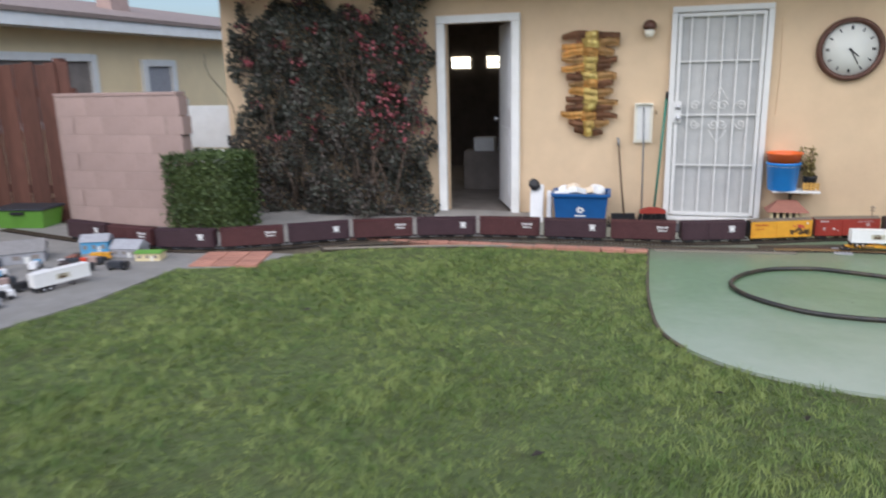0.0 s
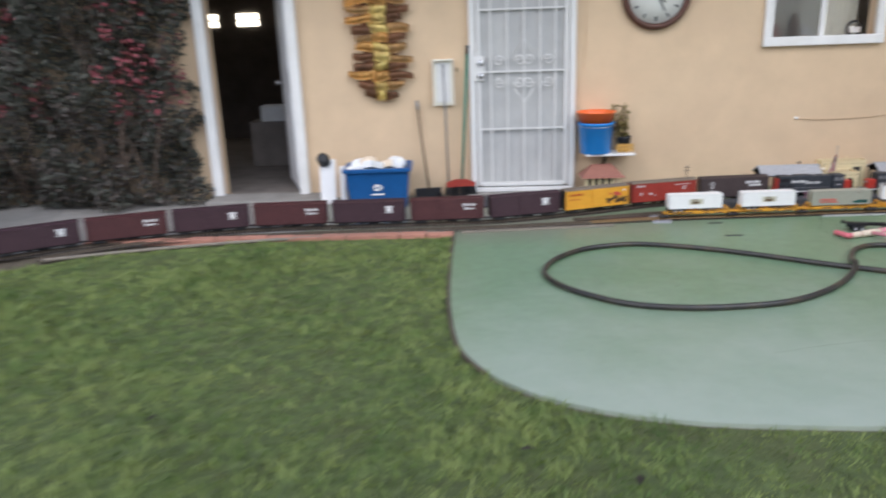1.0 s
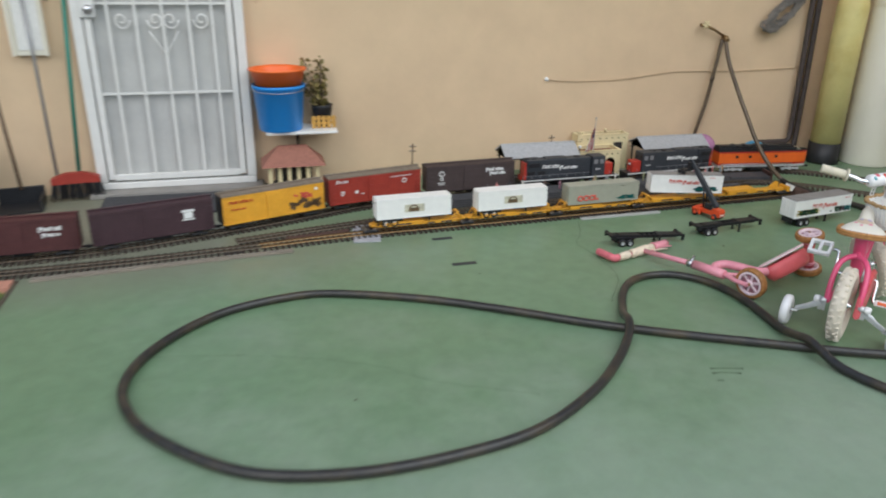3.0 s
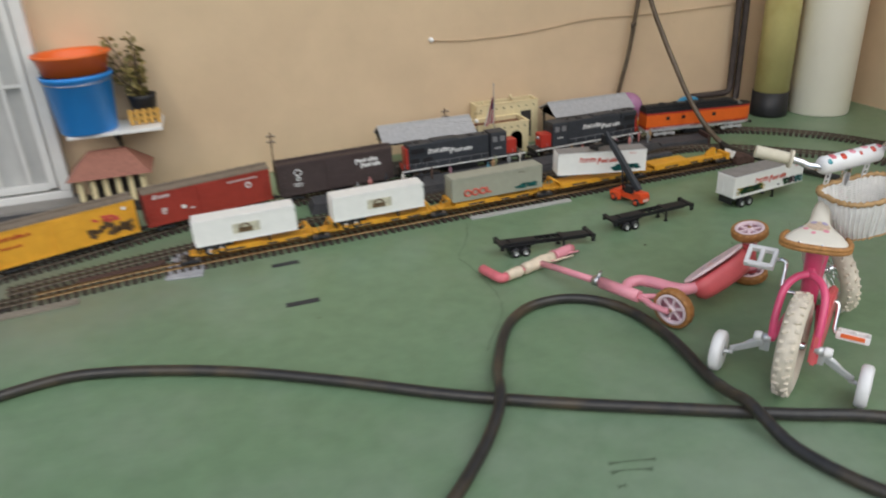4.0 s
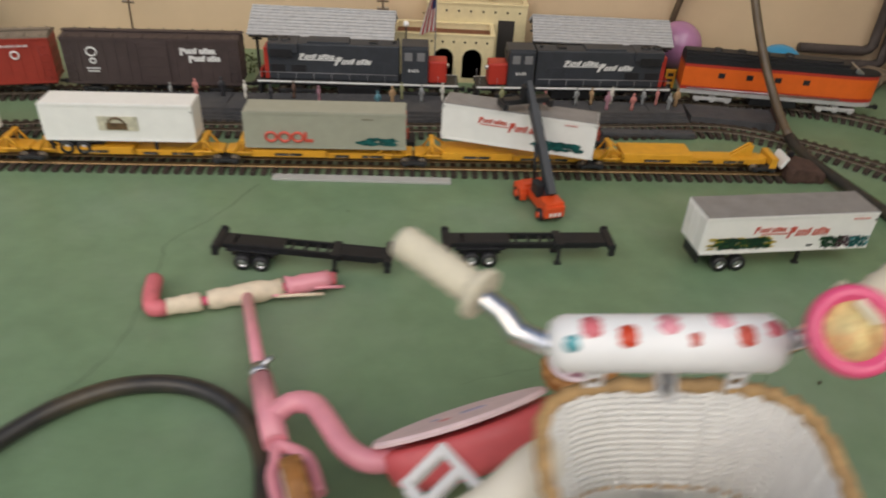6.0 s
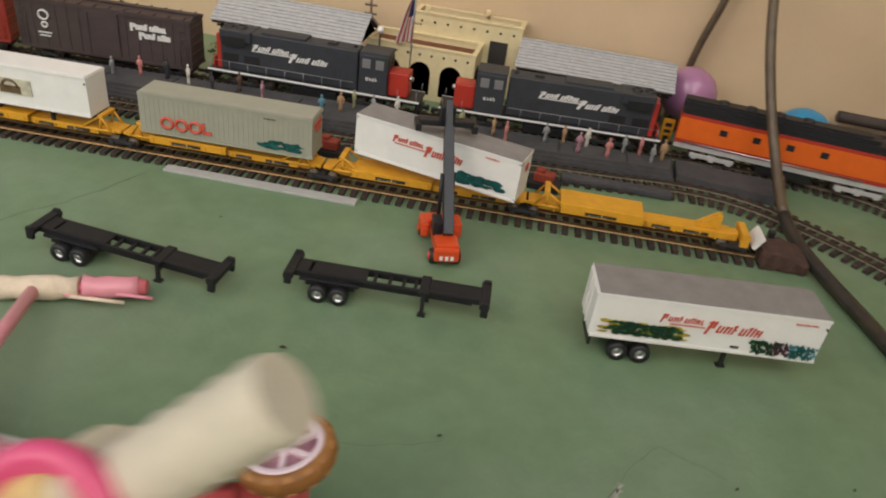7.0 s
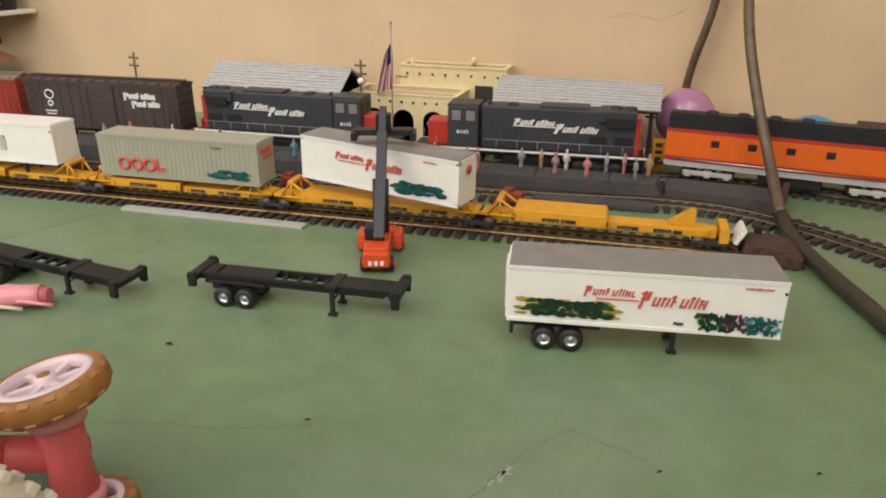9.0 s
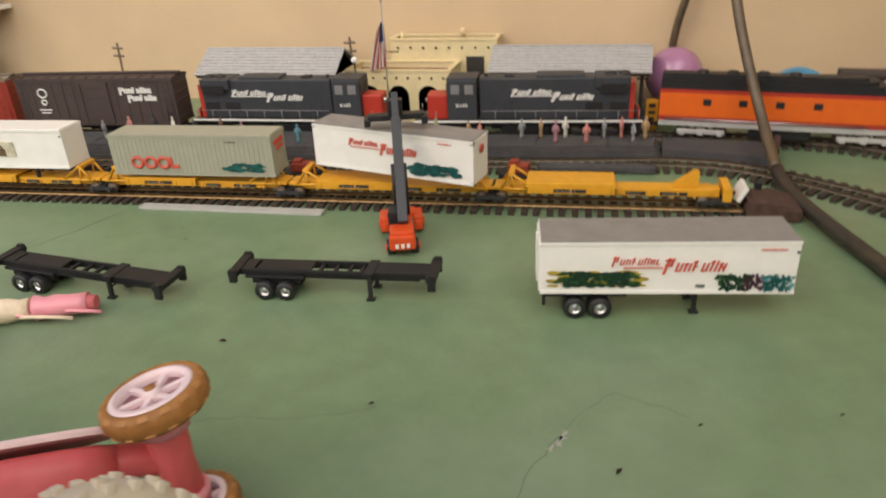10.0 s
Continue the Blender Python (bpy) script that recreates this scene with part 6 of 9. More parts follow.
def shelter(x0, x1, y_eave, y_ridge, y_back, z_eave, z_ridge, label):
    ob = thing("platform_shelter", Matrix(), label, "model building", "grey-roofed shelters")
    cx = (x0 + x1) / 2
    for ya, za, yb, zb, name in ((y_eave, z_eave, y_ridge, z_ridge, "front"), (y_back, z_eave + 0.01, y_ridge, z_ridge, "back")):
        d = Vector((0, yb - ya, zb - za))
        ang = math.degrees(math.atan2(d.z, abs(d.y))) * (1 if yb > ya else -1)
        part("roof_slope", B(((cx, (ya + yb) / 2, (za + zb) / 2 - 0.004), (x1 - x0, d.length, 0.006), rot("X", ang))), POST_DARK, ob)
        rows = 9
        bm = bmesh.new()
        for r in range(rows):
            t = (r + 0.5) / rows
            n = 15
            for k in range(n):
                w = (x1 - x0 + 0.012) / n
                jit = random.uniform(-0.0016, 0.0016)
                box(bm, (x0 - 0.006 + (k + 0.5) * w, ya + (yb - ya) * t + jit, za + (zb - za) * t + 0.0025 + abs(jit) * 0.6), (w * random.uniform(0.97, 1.04), d.length / rows * 1.2, 0.0034), rot("X", ang - (12 if yb > ya else -12)) @ rot("Z", random.uniform(-1.2, 1.2)))
        sh = part("shingles", bm, GREY_SHINGLE, ob)
        sh["kind"] = "stuff"
    part("ridge_cap", B(((cx, y_ridge, z_ridge + 0.004), (x1 - x0 + 0.01, 0.012, 0.006)), bevel=0.001), GREY_SHINGLE, ob)
    for xe in (x0 + 0.006, x1 - 0.006):
        bm = bmesh.new()
        v = [bm.verts.new(p) for p in ((xe, y_eave + 0.01, z_eave - 0.004), (xe, y_back - 0.01, z_eave - 0.004), (xe, y_ridge, z_ridge - 0.006))]
        bm.faces.new(v)
        bmesh.ops.solidify(bm, geom=bm.faces[:], thickness=0.004)
        part("gable", bm, POST_DARK, ob)
    for i in range(4):
        x = x0 + 0.02 + i * (x1 - x0 - 0.04) / 3
        for y in (y_eave + 0.03, y_back - 0.02):
            part("post", B(((x, y, z_eave / 2), (0.009, 0.009, z_eave)), ((x, y, z_eave - 0.02), (0.034, 0.008, 0.006)), bevel=0.001), POST_DARK, ob)
    part("floor", B(((cx, (y_eave + y_back) / 2 + 0.01, 0.008), (x1 - x0, y_back - y_eave - 0.02, 0.016))), PLATFORM, ob)
    part("bench", B(((cx, y_back - 0.05, 0.035), (0.16, 0.03, 0.006)), ((cx, y_back - 0.036, 0.055), (0.16, 0.005, 0.03)), ((cx - 0.06, y_back - 0.05, 0.024), (0.006, 0.03, 0.018)), ((cx + 0.06, y_back - 0.05, 0.024), (0.006, 0.03, 0.018))), BROWN_POLE, ob)
    return ob


shelter(3.150, 3.648, 5.605, 5.715, 5.825, 0.182, 0.250, "model platform shelter with weathered grey shingle roof, near the tower")
shelter(4.148, 4.636, 5.668, 5.780, 5.890, 0.184, 0.243, "model platform shelter with weathered grey shingle roof, by the purple ball")
o = thing("flagpole", pose(3.795, 5.712, 0), "thin model flagpole with a small drooping striped flag", "flag")
bm = bmesh.new()
tube(bm, [(0, 0, 0.0), (0, 0, 0.40)], 0.0022, 6)
lathe(bm, [(0, 0.41), (0.004, 0.405), (0.004, 0.399), (0, 0.395)], 8)
part("pole", bm, GREY_POLE, o)
def drape(c, r):
    """A point of the limp flag: column c from the pole, row r down; it fans out towards the foot."""
    return Vector((0.002 - 0.0125 * c * (0.22 + 0.78 * (r / 9) ** 0.8), 0.007 * math.sin(c * 2.1 + r * 0.35), 0.345 - 0.0165 * r - 0.004 * c))


def flag_piece(name, mat, c0, c1, r0, r1):
    bm = bmesh.new()
    grid = [[bm.verts.new(drape(c0 + (c1 - c0) * i / 3, r)) for i in range(4)] for r in range(r0, r1 + 1)]
    for p, q in zip(grid, grid[1:]):
        for i in range(3):
            bm.faces.new((p[i], p[i + 1], q[i + 1], q[i]))
    bmesh.ops.solidify(bm, geom=bm.faces[:], thickness=0.0008)
    part(name, bm, mat, o)


flag_piece("canton", FLAG_BLUE, 0.0, 2.4, 0, 4)
for k in range(8):
    flag_piece("stripe", FLAG_RED if k % 2 == 0 else MARK_WHITE, k * 0.6, k * 0.6 + 0.6, 0 if k > 3 else 4, 9)
for x, y, h, lean in ((2.605, 5.93, 0.235, 2), (3.590, 5.94, 0.250, -1)):
    o = thing("utility_pole", pose(x, y, 0, 0, lean, 0), "brown model utility pole with two cross arms", "model pole", "model utility poles")
    part("pole", T(([(0, 0, 0), (0, 0, h)], 0.0042)), BROWN_POLE, o)
    for z in (h - 0.02, h - 0.05):
        part("cross_arm", B(((0, -0.004, z), (0.045, 0.005, 0.006))), BROWN_POLE, o)
        for dx in (-0.018, -0.008, 0.008, 0.018):
            part("insulator", T(([(dx, -0.004, z), (dx, -0.004, z + 0.009)], 0.0018), seg=6), GREY_POLE, o)
o = thing("street_lamp", pose(3.69, 5.70, 0), "model lamp post with a white globe", "model lamp")
part("post", T(([(0, 0, 0), (0, 0, 0.21)], 0.003)), POST_DARK, o)
bm = bmesh.new()
lathe(bm, [(0, 0.021), (0.008, 0.018), (0.0115, 0.010), (0.009, 0.002), (0.004, 0)], 14, pose(0, 0, 0.208))
part("globe", bm, WHITE_PLASTIC, o)
o = thing("sign_board", pose(4.650, 5.665, 0), "small yellow model notice board with dark bars", "sign")
part("board", B(((0, 0, 0.062), (0.036, 0.006, 0.095)), bevel=0.001), YELLOW, o)
lettering(o, -0.010, 0.085, -0.004, [(0, 0.02, 0.012, 0), (0.0, 0.02, 0.010, 0.02), (0.002, 0.016, 0.010, 0.04)], MARK_BLACK, 0.0)
part("leg", B(((-0.014, 0, 0.008), (0.005, 0.005, 0.016)), ((0.014, 0, 0.008), (0.005, 0.005, 0.016))), POST_DARK, o)
# dark shrubs and odds beside the shelters
for x, y, r, mt in ((3.10, 5.74, 0.035, HEDGE_LEAF), (2.92, 5.72, 0.03, HEDGE_LEAF), (4.115, 5.70, 0.028, LEAF)):
    bm = bmesh.new()
    for k in range(90):
        v = Vector((random.gauss(0, 1), random.gauss(0, 1), random.gauss(0, 1))).normalized() * r * random.uniform(0.6, 1.1)
        p = Vector((0, 0, r)) + v
        a, b = Vector((random.uniform(-1, 1), random.uniform(-1, 1), random.uniform(-1, 1))) * 0.006, Vector((random.uniform(-1, 1), random.uniform(-1, 1), random.uniform(-1, 1))) * 0.006
        bm.faces.new([bm.verts.new(p - a), bm.verts.new(p + b), bm.verts.new(p + a), bm.verts.new(p - b)])
    solid("model_shrub", bm, mt, "small ragged green model shrub by the shelter", "model shrub", "model shrubs", m=pose(x, y, 0))
# little pavilion under the wall shelf
o = thing("model_pavilion", pose(1.835, 5.80, 0), "model pavilion with terracotta hip roof and cream columns", "model building")
part("base", B(((0, 0, 0.012), (0.34, 0.22, 0.024)), ((0, 0, 0.036), (0.30, 0.19, 0.024)), bevel=0.003), POST_DARK, o)
bm = bmesh.new()
b0 = [bm.verts.new((x * 0.19, y * 0.13, 0.185)) for x, y in ((-1, -1), (1, -1), (1, 1), (-1, 1))]
t0 = [bm.verts.new((x * 0.085, y * 0.012, 0.290)) for x, y in ((-1, -1), (1, -1), (1, 1), (-1, 1))]
bm.faces.new(t0)
bm.faces.new(b0[::-1])
for k in range(4):
    bm.faces.new((b0[k], b0[(k + 1) % 4], t0[(k + 1) % 4], t0[k]))
part("roof", bm, TERRACOTTA, o)
part("core", B(((0, 0.02, 0.115), (0.22, 0.12, 0.13))), POST_DARK, o)
for k in range(6):
    part("column", B(((-0.14 + k * 0.056, -0.085, 0.115), (0.024, 0.018, 0.135)), bevel=0.003), CREAM, o)

# ---- child's bicycle ----
bk = thing("child_bicycle", pose(3.752, 3.420, 0, 0, 0, 38), "pink child's bicycle with training wheels and white basket", "bicycle")
R = 0.142


def spoked_wheel(parent, m, r, tyre_r, tyre, spoke_mat, nubs, wide=1.0, spokes=14, label=""):
    bm = bmesh.new()
    tube(bm, [m @ Vector(((r - tyre_r) * math.cos(a * math.tau / 40), 0, (r - tyre_r) * math.sin(a * math.tau / 40))) for a in range(40)], tyre_r, 12, closed=True)
    w = part("wheel", bm, tyre, parent, label)
    bm = bmesh.new()
    for a in range(nubs):
        t = a * math.tau / nubs
        for off in (-0.6, 0.0, 0.6):
            ph = off + (0.3 if a % 2 else -0.3) * (off == 0)
            rr = r - tyre_r + tyre_r * math.cos(ph) * 0.99
            box(bm, m @ Vector((rr * math.cos(t + 0.05 * off), tyre_r * math.sin(ph), rr * math.sin(t + 0.05 * off))), (0.010, 0.010, 0.009), (m.to_3x3() @ rot("Y", -math.degrees(t))), bevel=0.0015)
    tr = part("tread", bm, tyre, w)
    bm = bmesh.new()
    rim = r - tyre_r * 1.9
    tube(bm, [m @ Vector((rim * math.cos(a * math.tau / 32), 0, rim * math.sin(a * math.tau / 32))) for a in range(32)], tyre_r * 0.42, 8, closed=True)
    part("rim", bm, WHITE_PLASTIC if spokes else STEEL, w)
    bm = bmesh.new()
    for a in range(spokes):
        t = a * math.tau / spokes
        s = 0.012 if a % 2 else -0.012
        tube(bm, [m @ Vector((0, s, 0)), m @ Vector((rim * math.cos(t), 0, rim * math.sin(t)))], 0.0014, 5)
    tube(bm, [m @ Vector((0, -0.03, 0)), m @ Vector((0, 0.03, 0))], 0.011, 10)
    part("spokes", bm, spoke_mat, w)
    return w


spoked_wheel(bk, pose(0, 0, R), R, 0.027, TYRE_WHITE, CHROME, 34, label="cream knobbly rear tyre")
# the steering is turned far round to the right
FRONT = Matrix.Translation((0.528, -0.013, 0.139)) @ Matrix.Rotation(radians(-142), 4, "Z") @ Matrix.Rotation(radians(14), 4, "X")
BAR = Matrix.Translation((0.347, -0.021, 0.561)) @ Matrix.Rotation(radians(-130), 4, "Z") @ Matrix.Rotation(radians(5), 4, "X") @ Matrix.Translation((-0.412, 0, -0.556))
spoked_wheel(bk, FRONT, R, 0.027, TYRE_WHITE, CHROME, 34, label="cream knobbly front tyre")
# frame
bm = bmesh.new()
tube(bm, spline([(0.190, 0, 0.165), (0.158, 0, 0.26), (0.122, 0, 0.385)], 0.03), 0.023, 12)
tube(bm, spline([(0.214, 0, 0.180), (0.330, 0, 0.255), (0.440, -0.004, 0.345)], 0.03), 0.019, 10)
tube(bm, spline([(0.142, 0, 0.31), (0.28, 0, 0.28), (0.425, -0.004, 0.365)], 0.03), 0.015, 10)
tube(bm, [(0.190, 0, 0.170), (0.222, 0, 0.184)], 0.019, 10)
tube(bm, [(0.458, -0.006, 0.315), (0.412, -0.010, 0.425)], 0.021, 12)
part("frame", bm, PINK, bk)
bm = bmesh.new()
for s in (-1, 1):
    tube(bm, spline([(0.0, s * 0.054, R), (0.018, s * 0.056, 0.20), (0.060, s * 0.050, 0.272), (0.092, s * 0.026, 0.300), (0.104, 0, 0.306)], 0.015), 0.0105, 10)
    tube(bm, [(0.102, s * 0.004, 0.304), (0.140, 0, 0.318)], 0.010, 8)
    tube(bm, spline([(0.0, s * 0.052, R), (0.10, s * 0.045, 0.148), (0.19, s * 0.03, 0.170)], 0.03), 0.009, 8)
part("rear_fork", bm, PINK, bk)
bm = bmesh.new()
for s in (-1, 1):
    tube(bm, spline([FRONT @ Vector((0.0, s * 0.047, 0)), FRONT @ Vector((0.01, s * 0.047, 0.12)), Vector((0.468, -0.008, 0.312)) + (FRONT.to_3x3() @ Vector((0.0, s * 0.036, 0))), Vector((0.450, -0.008, 0.335))], 0.015), 0.010, 8)
part("front_fork", bm, PINK, bk)
bm = bmesh.new()
prof = [(-0.02, -0.045), (0.0, 0.040), (0.17, 0.085), (0.25, 0.075), (0.275, 0.03), (0.25, -0.02), (0.14, -0.035)]
v1 = [bm.verts.new((x, -0.043, 0.145 + z)) for x, z in prof]
v2 = [bm.verts.new((x, -0.066, 0.145 + z)) for x, z in prof]
bm.faces.new(v1)
bm.faces.new(v2[::-1])
for k in range(len(prof)):
    bm.faces.new((v1[k], v1[(k + 1) % len(prof)], v2[(k + 1) % len(prof)], v2[k]))
bmesh.ops.bevel(bm, geom=bm.edges[:], offset=0.006, segments=2, affect="EDGES")
part("chain_guard", bm, PINK_RED, bk, "red plastic chain guard")
# saddle
SAD = Matrix.Translation((0.046, -0.005, 0.018)) @ Matrix.Rotation(radians(5.5), 4, "Z") @ Matrix.Diagonal((0.91, 0.97, 1.0, 1.0))


def rise(t):
    """How far the padding has risen above the saddle's rear edge."""
    return min(1.0, 0.28 + 0.72 * math.sin(min(1.0, t / 0.34) * math.pi / 2))


bm = bmesh.new()
rings = []
N = 18
for i in range(N):
    t = i / (N - 1)
    x = 0.238 * t
    half = 0.025 + 0.061 / (1 + math.exp((t - 0.40) * 10.5))
    half *= min(1.0, 0.72 + 3.2 * t) * (1.0 if t < 0.9 else 1 - 5.0 * (t - 0.9) ** 1.3)
    zt = 0.416 + 0.022 * t - 0.014 * math.sin(t * math.pi)
    ring = []
    for k in range(12):
        a = math.pi * k / 11
        ring.append(bm.verts.new(SAD @ Vector((x, half * math.cos(a), zt - 0.026 + 0.036 * rise(t) * math.sin(a) ** 0.7))))
    for k in range(1, 7):
        b = half * (1 - 2 * k / 7)
        ring.append(bm.verts.new(SAD @ Vector((x, -b, zt - 0.040))))
    rings.append(ring)
for A, C in zip(rings, rings[1:]):
    n = len(A)
    for k in range(n):
        f = bm.faces.new((A[k], A[(k + 1) % n], C[(k + 1) % n], C[k]))
        f.smooth = True
bm.faces.new(rings[0])
bm.faces.new(rings[-1][::-1])
sd = part("saddle", bm, SADDLE, bk, "cream vinyl saddle with pale printed motif")
bm = bmesh.new()
edge_pts = [(0.085, 0.074), (0.055, 0.083), (0.022, 0.082), (0.004, 0.067), (-0.005, 0.036), (-0.006, 0.0), (-0.005, -0.036), (0.004, -0.067), (0.022, -0.082), (0.055, -0.083), (0.085, -0.074)]
for z in (0.386, 0.395):
    tube(bm, [SAD @ Vector((p.x, p.y, z)) for p in spline([(x, y, 0) for x, y in edge_pts], 0.012)], 0.0075, 8)
part("saddle_trim", bm, SADDLE_EDGE, sd, "golden brown saddle edge")


def saddle_top(x, y):
    t = x / 0.238
    half = (0.025 + 0.061 / (1 + math.exp((t - 0.40) * 10.5))) * min(1.0, 0.72 + 3.2 * t)
    return SAD @ Vector((x, y, 0.416 + 0.022 * t - 0.014 * math.sin(t * math.pi) - 0.026 + 0.036 * rise(t) * max(0.0, 1 - (y / half) ** 2) ** 0.35 + 0.0007))


for x, y, r, mt in ((0.090, 0.0, 0.030, PRINT_BUFF), (0.112, 0.014, 0.009, PRINT_LILAC), (0.112, -0.014, 0.009, PRINT_LILAC), (0.066, 0.030, 0.007, PINK_PALE), (0.062, -0.020, 0.008, PINK_PALE), (0.085, 0.044, 0.006, PRINT_LILAC), (0.046, 0.010, 0.006, PINK_PALE)):
    bm = bmesh.new()
    mid = bm.verts.new(saddle_top(x, y) + Vector((0, 0, 0.0004)))
    inner = [bm.verts.new(saddle_top(x + r * 0.5 * math.cos(k * math.tau / 12), y + r * 0.5 * math.sin(k * math.tau / 12)) + Vector((0, 0, 0.0003 if r < 0.02 else 0))) for k in range(12)]
    outer = [bm.verts.new(saddle_top(x + r * (1 + 0.12 * (k % 2)) * math.cos(k * math.tau / 12), y + r * math.sin(k * math.tau / 12)) + Vector((0, 0, 0.0003 if r < 0.02 else 0))) for k in range(12)]
    for k in range(12):
        bm.faces.new((mid, inner[k], inner[(k + 1) % 12]))
        bm.faces.new((inner[k], outer[k], outer[(k + 1) % 12], inner[(k + 1) % 12]))
    part("motif", bm, mt, sd)
part("seat_post", T(([(0.126, 0, 0.37), (0.116, 0.004, 0.432)], 0.012)), CHROME, bk)
bm = bmesh.new()
for s in (-1, 1):
    tube(bm, [(0.045, 0.006 + s * 0.028, 0.416), (0.165, 0.018 + s * 0.02, 0.424)], 0.004, 6)
part("saddle_rail", bm, CHROME, bk)
# handlebar
bm = bmesh.new()
tube(bm, spline([(0.417, 0.207, 0.665), (0.428, 0.165, 0.633), (0.432, 0.130, 0.603), (0.416, 0.10, 0.563), (0.412, 0.085, 0.558), (0.412, -0.10, 0.558), (0.388, -0.138, 0.574), (0.352, -0.185, 0.592), (0.318, -0.232, 0.606)], 0.02), 0.0105, 10)
bmesh.ops.transform(bm, matrix=BAR, verts=bm.verts)
tube(bm, [(0.412, -0.010, 0.42), (0.347, -0.021, 0.561)], 0.0125, 10)
part("handlebar", bm, CHROME, bk)
for s in (-1, 1):
    bm = bmesh.new()
    a, b = (Vector((0.417, 0.209, 0.667)), Vector((0.433, 0.140, 0.614))) if s > 0 else (Vector((0.316, -0.235, 0.607)), Vector((0.370, -0.160, 0.583)))
    tube(bm, [a + (b - a) * t for t in np.linspace(0, 1, 13)], [0.0165 + (0.0012 if i % 2 else 0) for i in range(13)], 12)
    bmesh.ops.transform(bm, matrix=BAR, verts=bm.verts)
    g = part("grip", bm, CREAM_GRIP, bk, "cream ribbed handle grip")
    bm = bmesh.new()
    d = (b - a).normalized()
    tube(bm, [b - d * 0.004, b + d * 0.004], 0.026, 14)
    bmesh.ops.transform(bm, matrix=BAR, verts=bm.verts)
    part("flange", bm, CREAM_GRIP, g)
bm = bmesh.new()
tube(bm, [(0.412, y, 0.560) for y in (0.101, 0.098, 0.088, -0.088, -0.098, -0.101)], [0.010, 0.0195, 0.0258, 0.0258, 0.0195, 0.010], 18)
bmesh.ops.transform(bm, matrix=BAR, verts=bm.verts)
pad_ob = part("bar_pad", bm, WHITE_PLASTIC, bk, "white padded bar cover with red and blue dots")
for y, a, r, mt in ((0.082, 40, 0.010, MARK_AQUA), (0.035, 55, 0.013, RED_TOY), (-0.02, 48, 0.008, MARK_RED), (-0.062, 55, 0.012, MARK_RED), (0.065, 75, 0.014, CORAL_GRIP), (0.0, 82, 0.014, PINK_PALE), (-0.085, 70, 0.010, CORAL_GRIP), (-0.045, 95, 0.014, PINK_PALE)):
    bm = bmesh.new()
    r *= 0.78
    lathe(bm, [(0, 0.0006), (r, -0.0012), (r, -0.006)], 14, BAR @ Matrix.Translation((0.412, -y, 0.560)) @ Matrix.Rotation(radians(90 - a), 4, "Y") @ Matrix.Translation((0, 0, 0.0263)))
    part("dot", bm, mt, pad_ob)
# round pink bell
bm = bmesh.new()
bell_m = BAR @ Matrix.Translation((0.458, 0.125, 0.612)) @ Matrix.Rotation(radians(48), 4, "Y") @ Matrix.Scale(0.77, 4)
lathe(bm, [(0, 0.004), (0.030, 0.004), (0.034, 0.012), (0.044, 0.012), (0.047, 0.004), (0.044, -0.008), (0.02, -0.014), (0, -0.014)], 26, bell_m)
bl = part("bell", bm, PINK, bk, "round pink handlebar bell")
bm = bmesh.new()
lathe(bm, [(0, 0.0065), (0.030, 0.0055), (0.030, 0.001)], 24, bell_m)
part("bell_face", bm, BELL_PRINT, bl, "pale yellow printed disc")
# basket
bm = bmesh.new()


def oval(z, a, b, cx, n=44):
    return [BAR @ Vector((cx + a * math.copysign(abs(math.cos(t)) ** 0.62, math.cos(t)), 0.016 + 0.95 * b * math.copysign(abs(math.sin(t)) ** 0.62, math.sin(t)), z)) for t in [k * math.tau / n for k in range(n)]]


CX = 0.471
bk_rows = [(0.368, 0.058, 0.098), (0.393, 0.067, 0.110), (0.423, 0.074, 0.119), (0.453, 0.079, 0.122), (0.483, 0.083, 0.127)]
basket = part("basket", T(*[([*oval(z, a, b, CX)[::1], oval(z, a, b, CX)[0]], 0.0032) for z, a, b in [(bk_rows[0][0] + (bk_rows[-1][0] - bk_rows[0][0]) * i / 17, bk_rows[0][1] + (bk_rows[-1][1] - bk_rows[0][1]) * (i / 17) ** 0.75, bk_rows[0][2] + (bk_rows[-1][2] - bk_rows[0][2]) * (i / 17) ** 0.75) for i in range(18)]], seg=5), WICKER, bk, "white woven wicker basket")
bm = bmesh.new()
for k in range(72):
    pts = [oval(z, a + 0.0012 * (1 if k % 2 else -1), b + 0.0012 * (1 if k % 2 else -1), CX, 72)[k] for z, a, b in bk_rows]
    tube(bm, pts, 0.0036, 5)
part("stakes", bm, WICKER, basket)
bm = bmesh.new()
lo = [bm.verts.new(p) for p in oval(0.369, 0.056, 0.095, CX)]
bm.faces.new(lo)
bmesh.ops.solidify(bm, geom=bm.faces[:], thickness=0.004)
part("basket_floor", bm, WICKER, basket)
bm = bmesh.new()
for z, a, b, r in ((0.486, 0.085, 0.129, 0.0068), (0.370, 0.060, 0.100, 0.004)):
    rim = oval(z, a, b, CX, 66)
    tube(bm, [p + Vector((0, 0, 0.0022 * (1 if i % 2 else -1))) for i, p in enumerate(rim)], [r * (1.12 if i % 3 else 0.9) for i in range(66)], 8, closed=True)
part("basket_rim", bm, BASKET_RIM, basket, "braided brown rim")
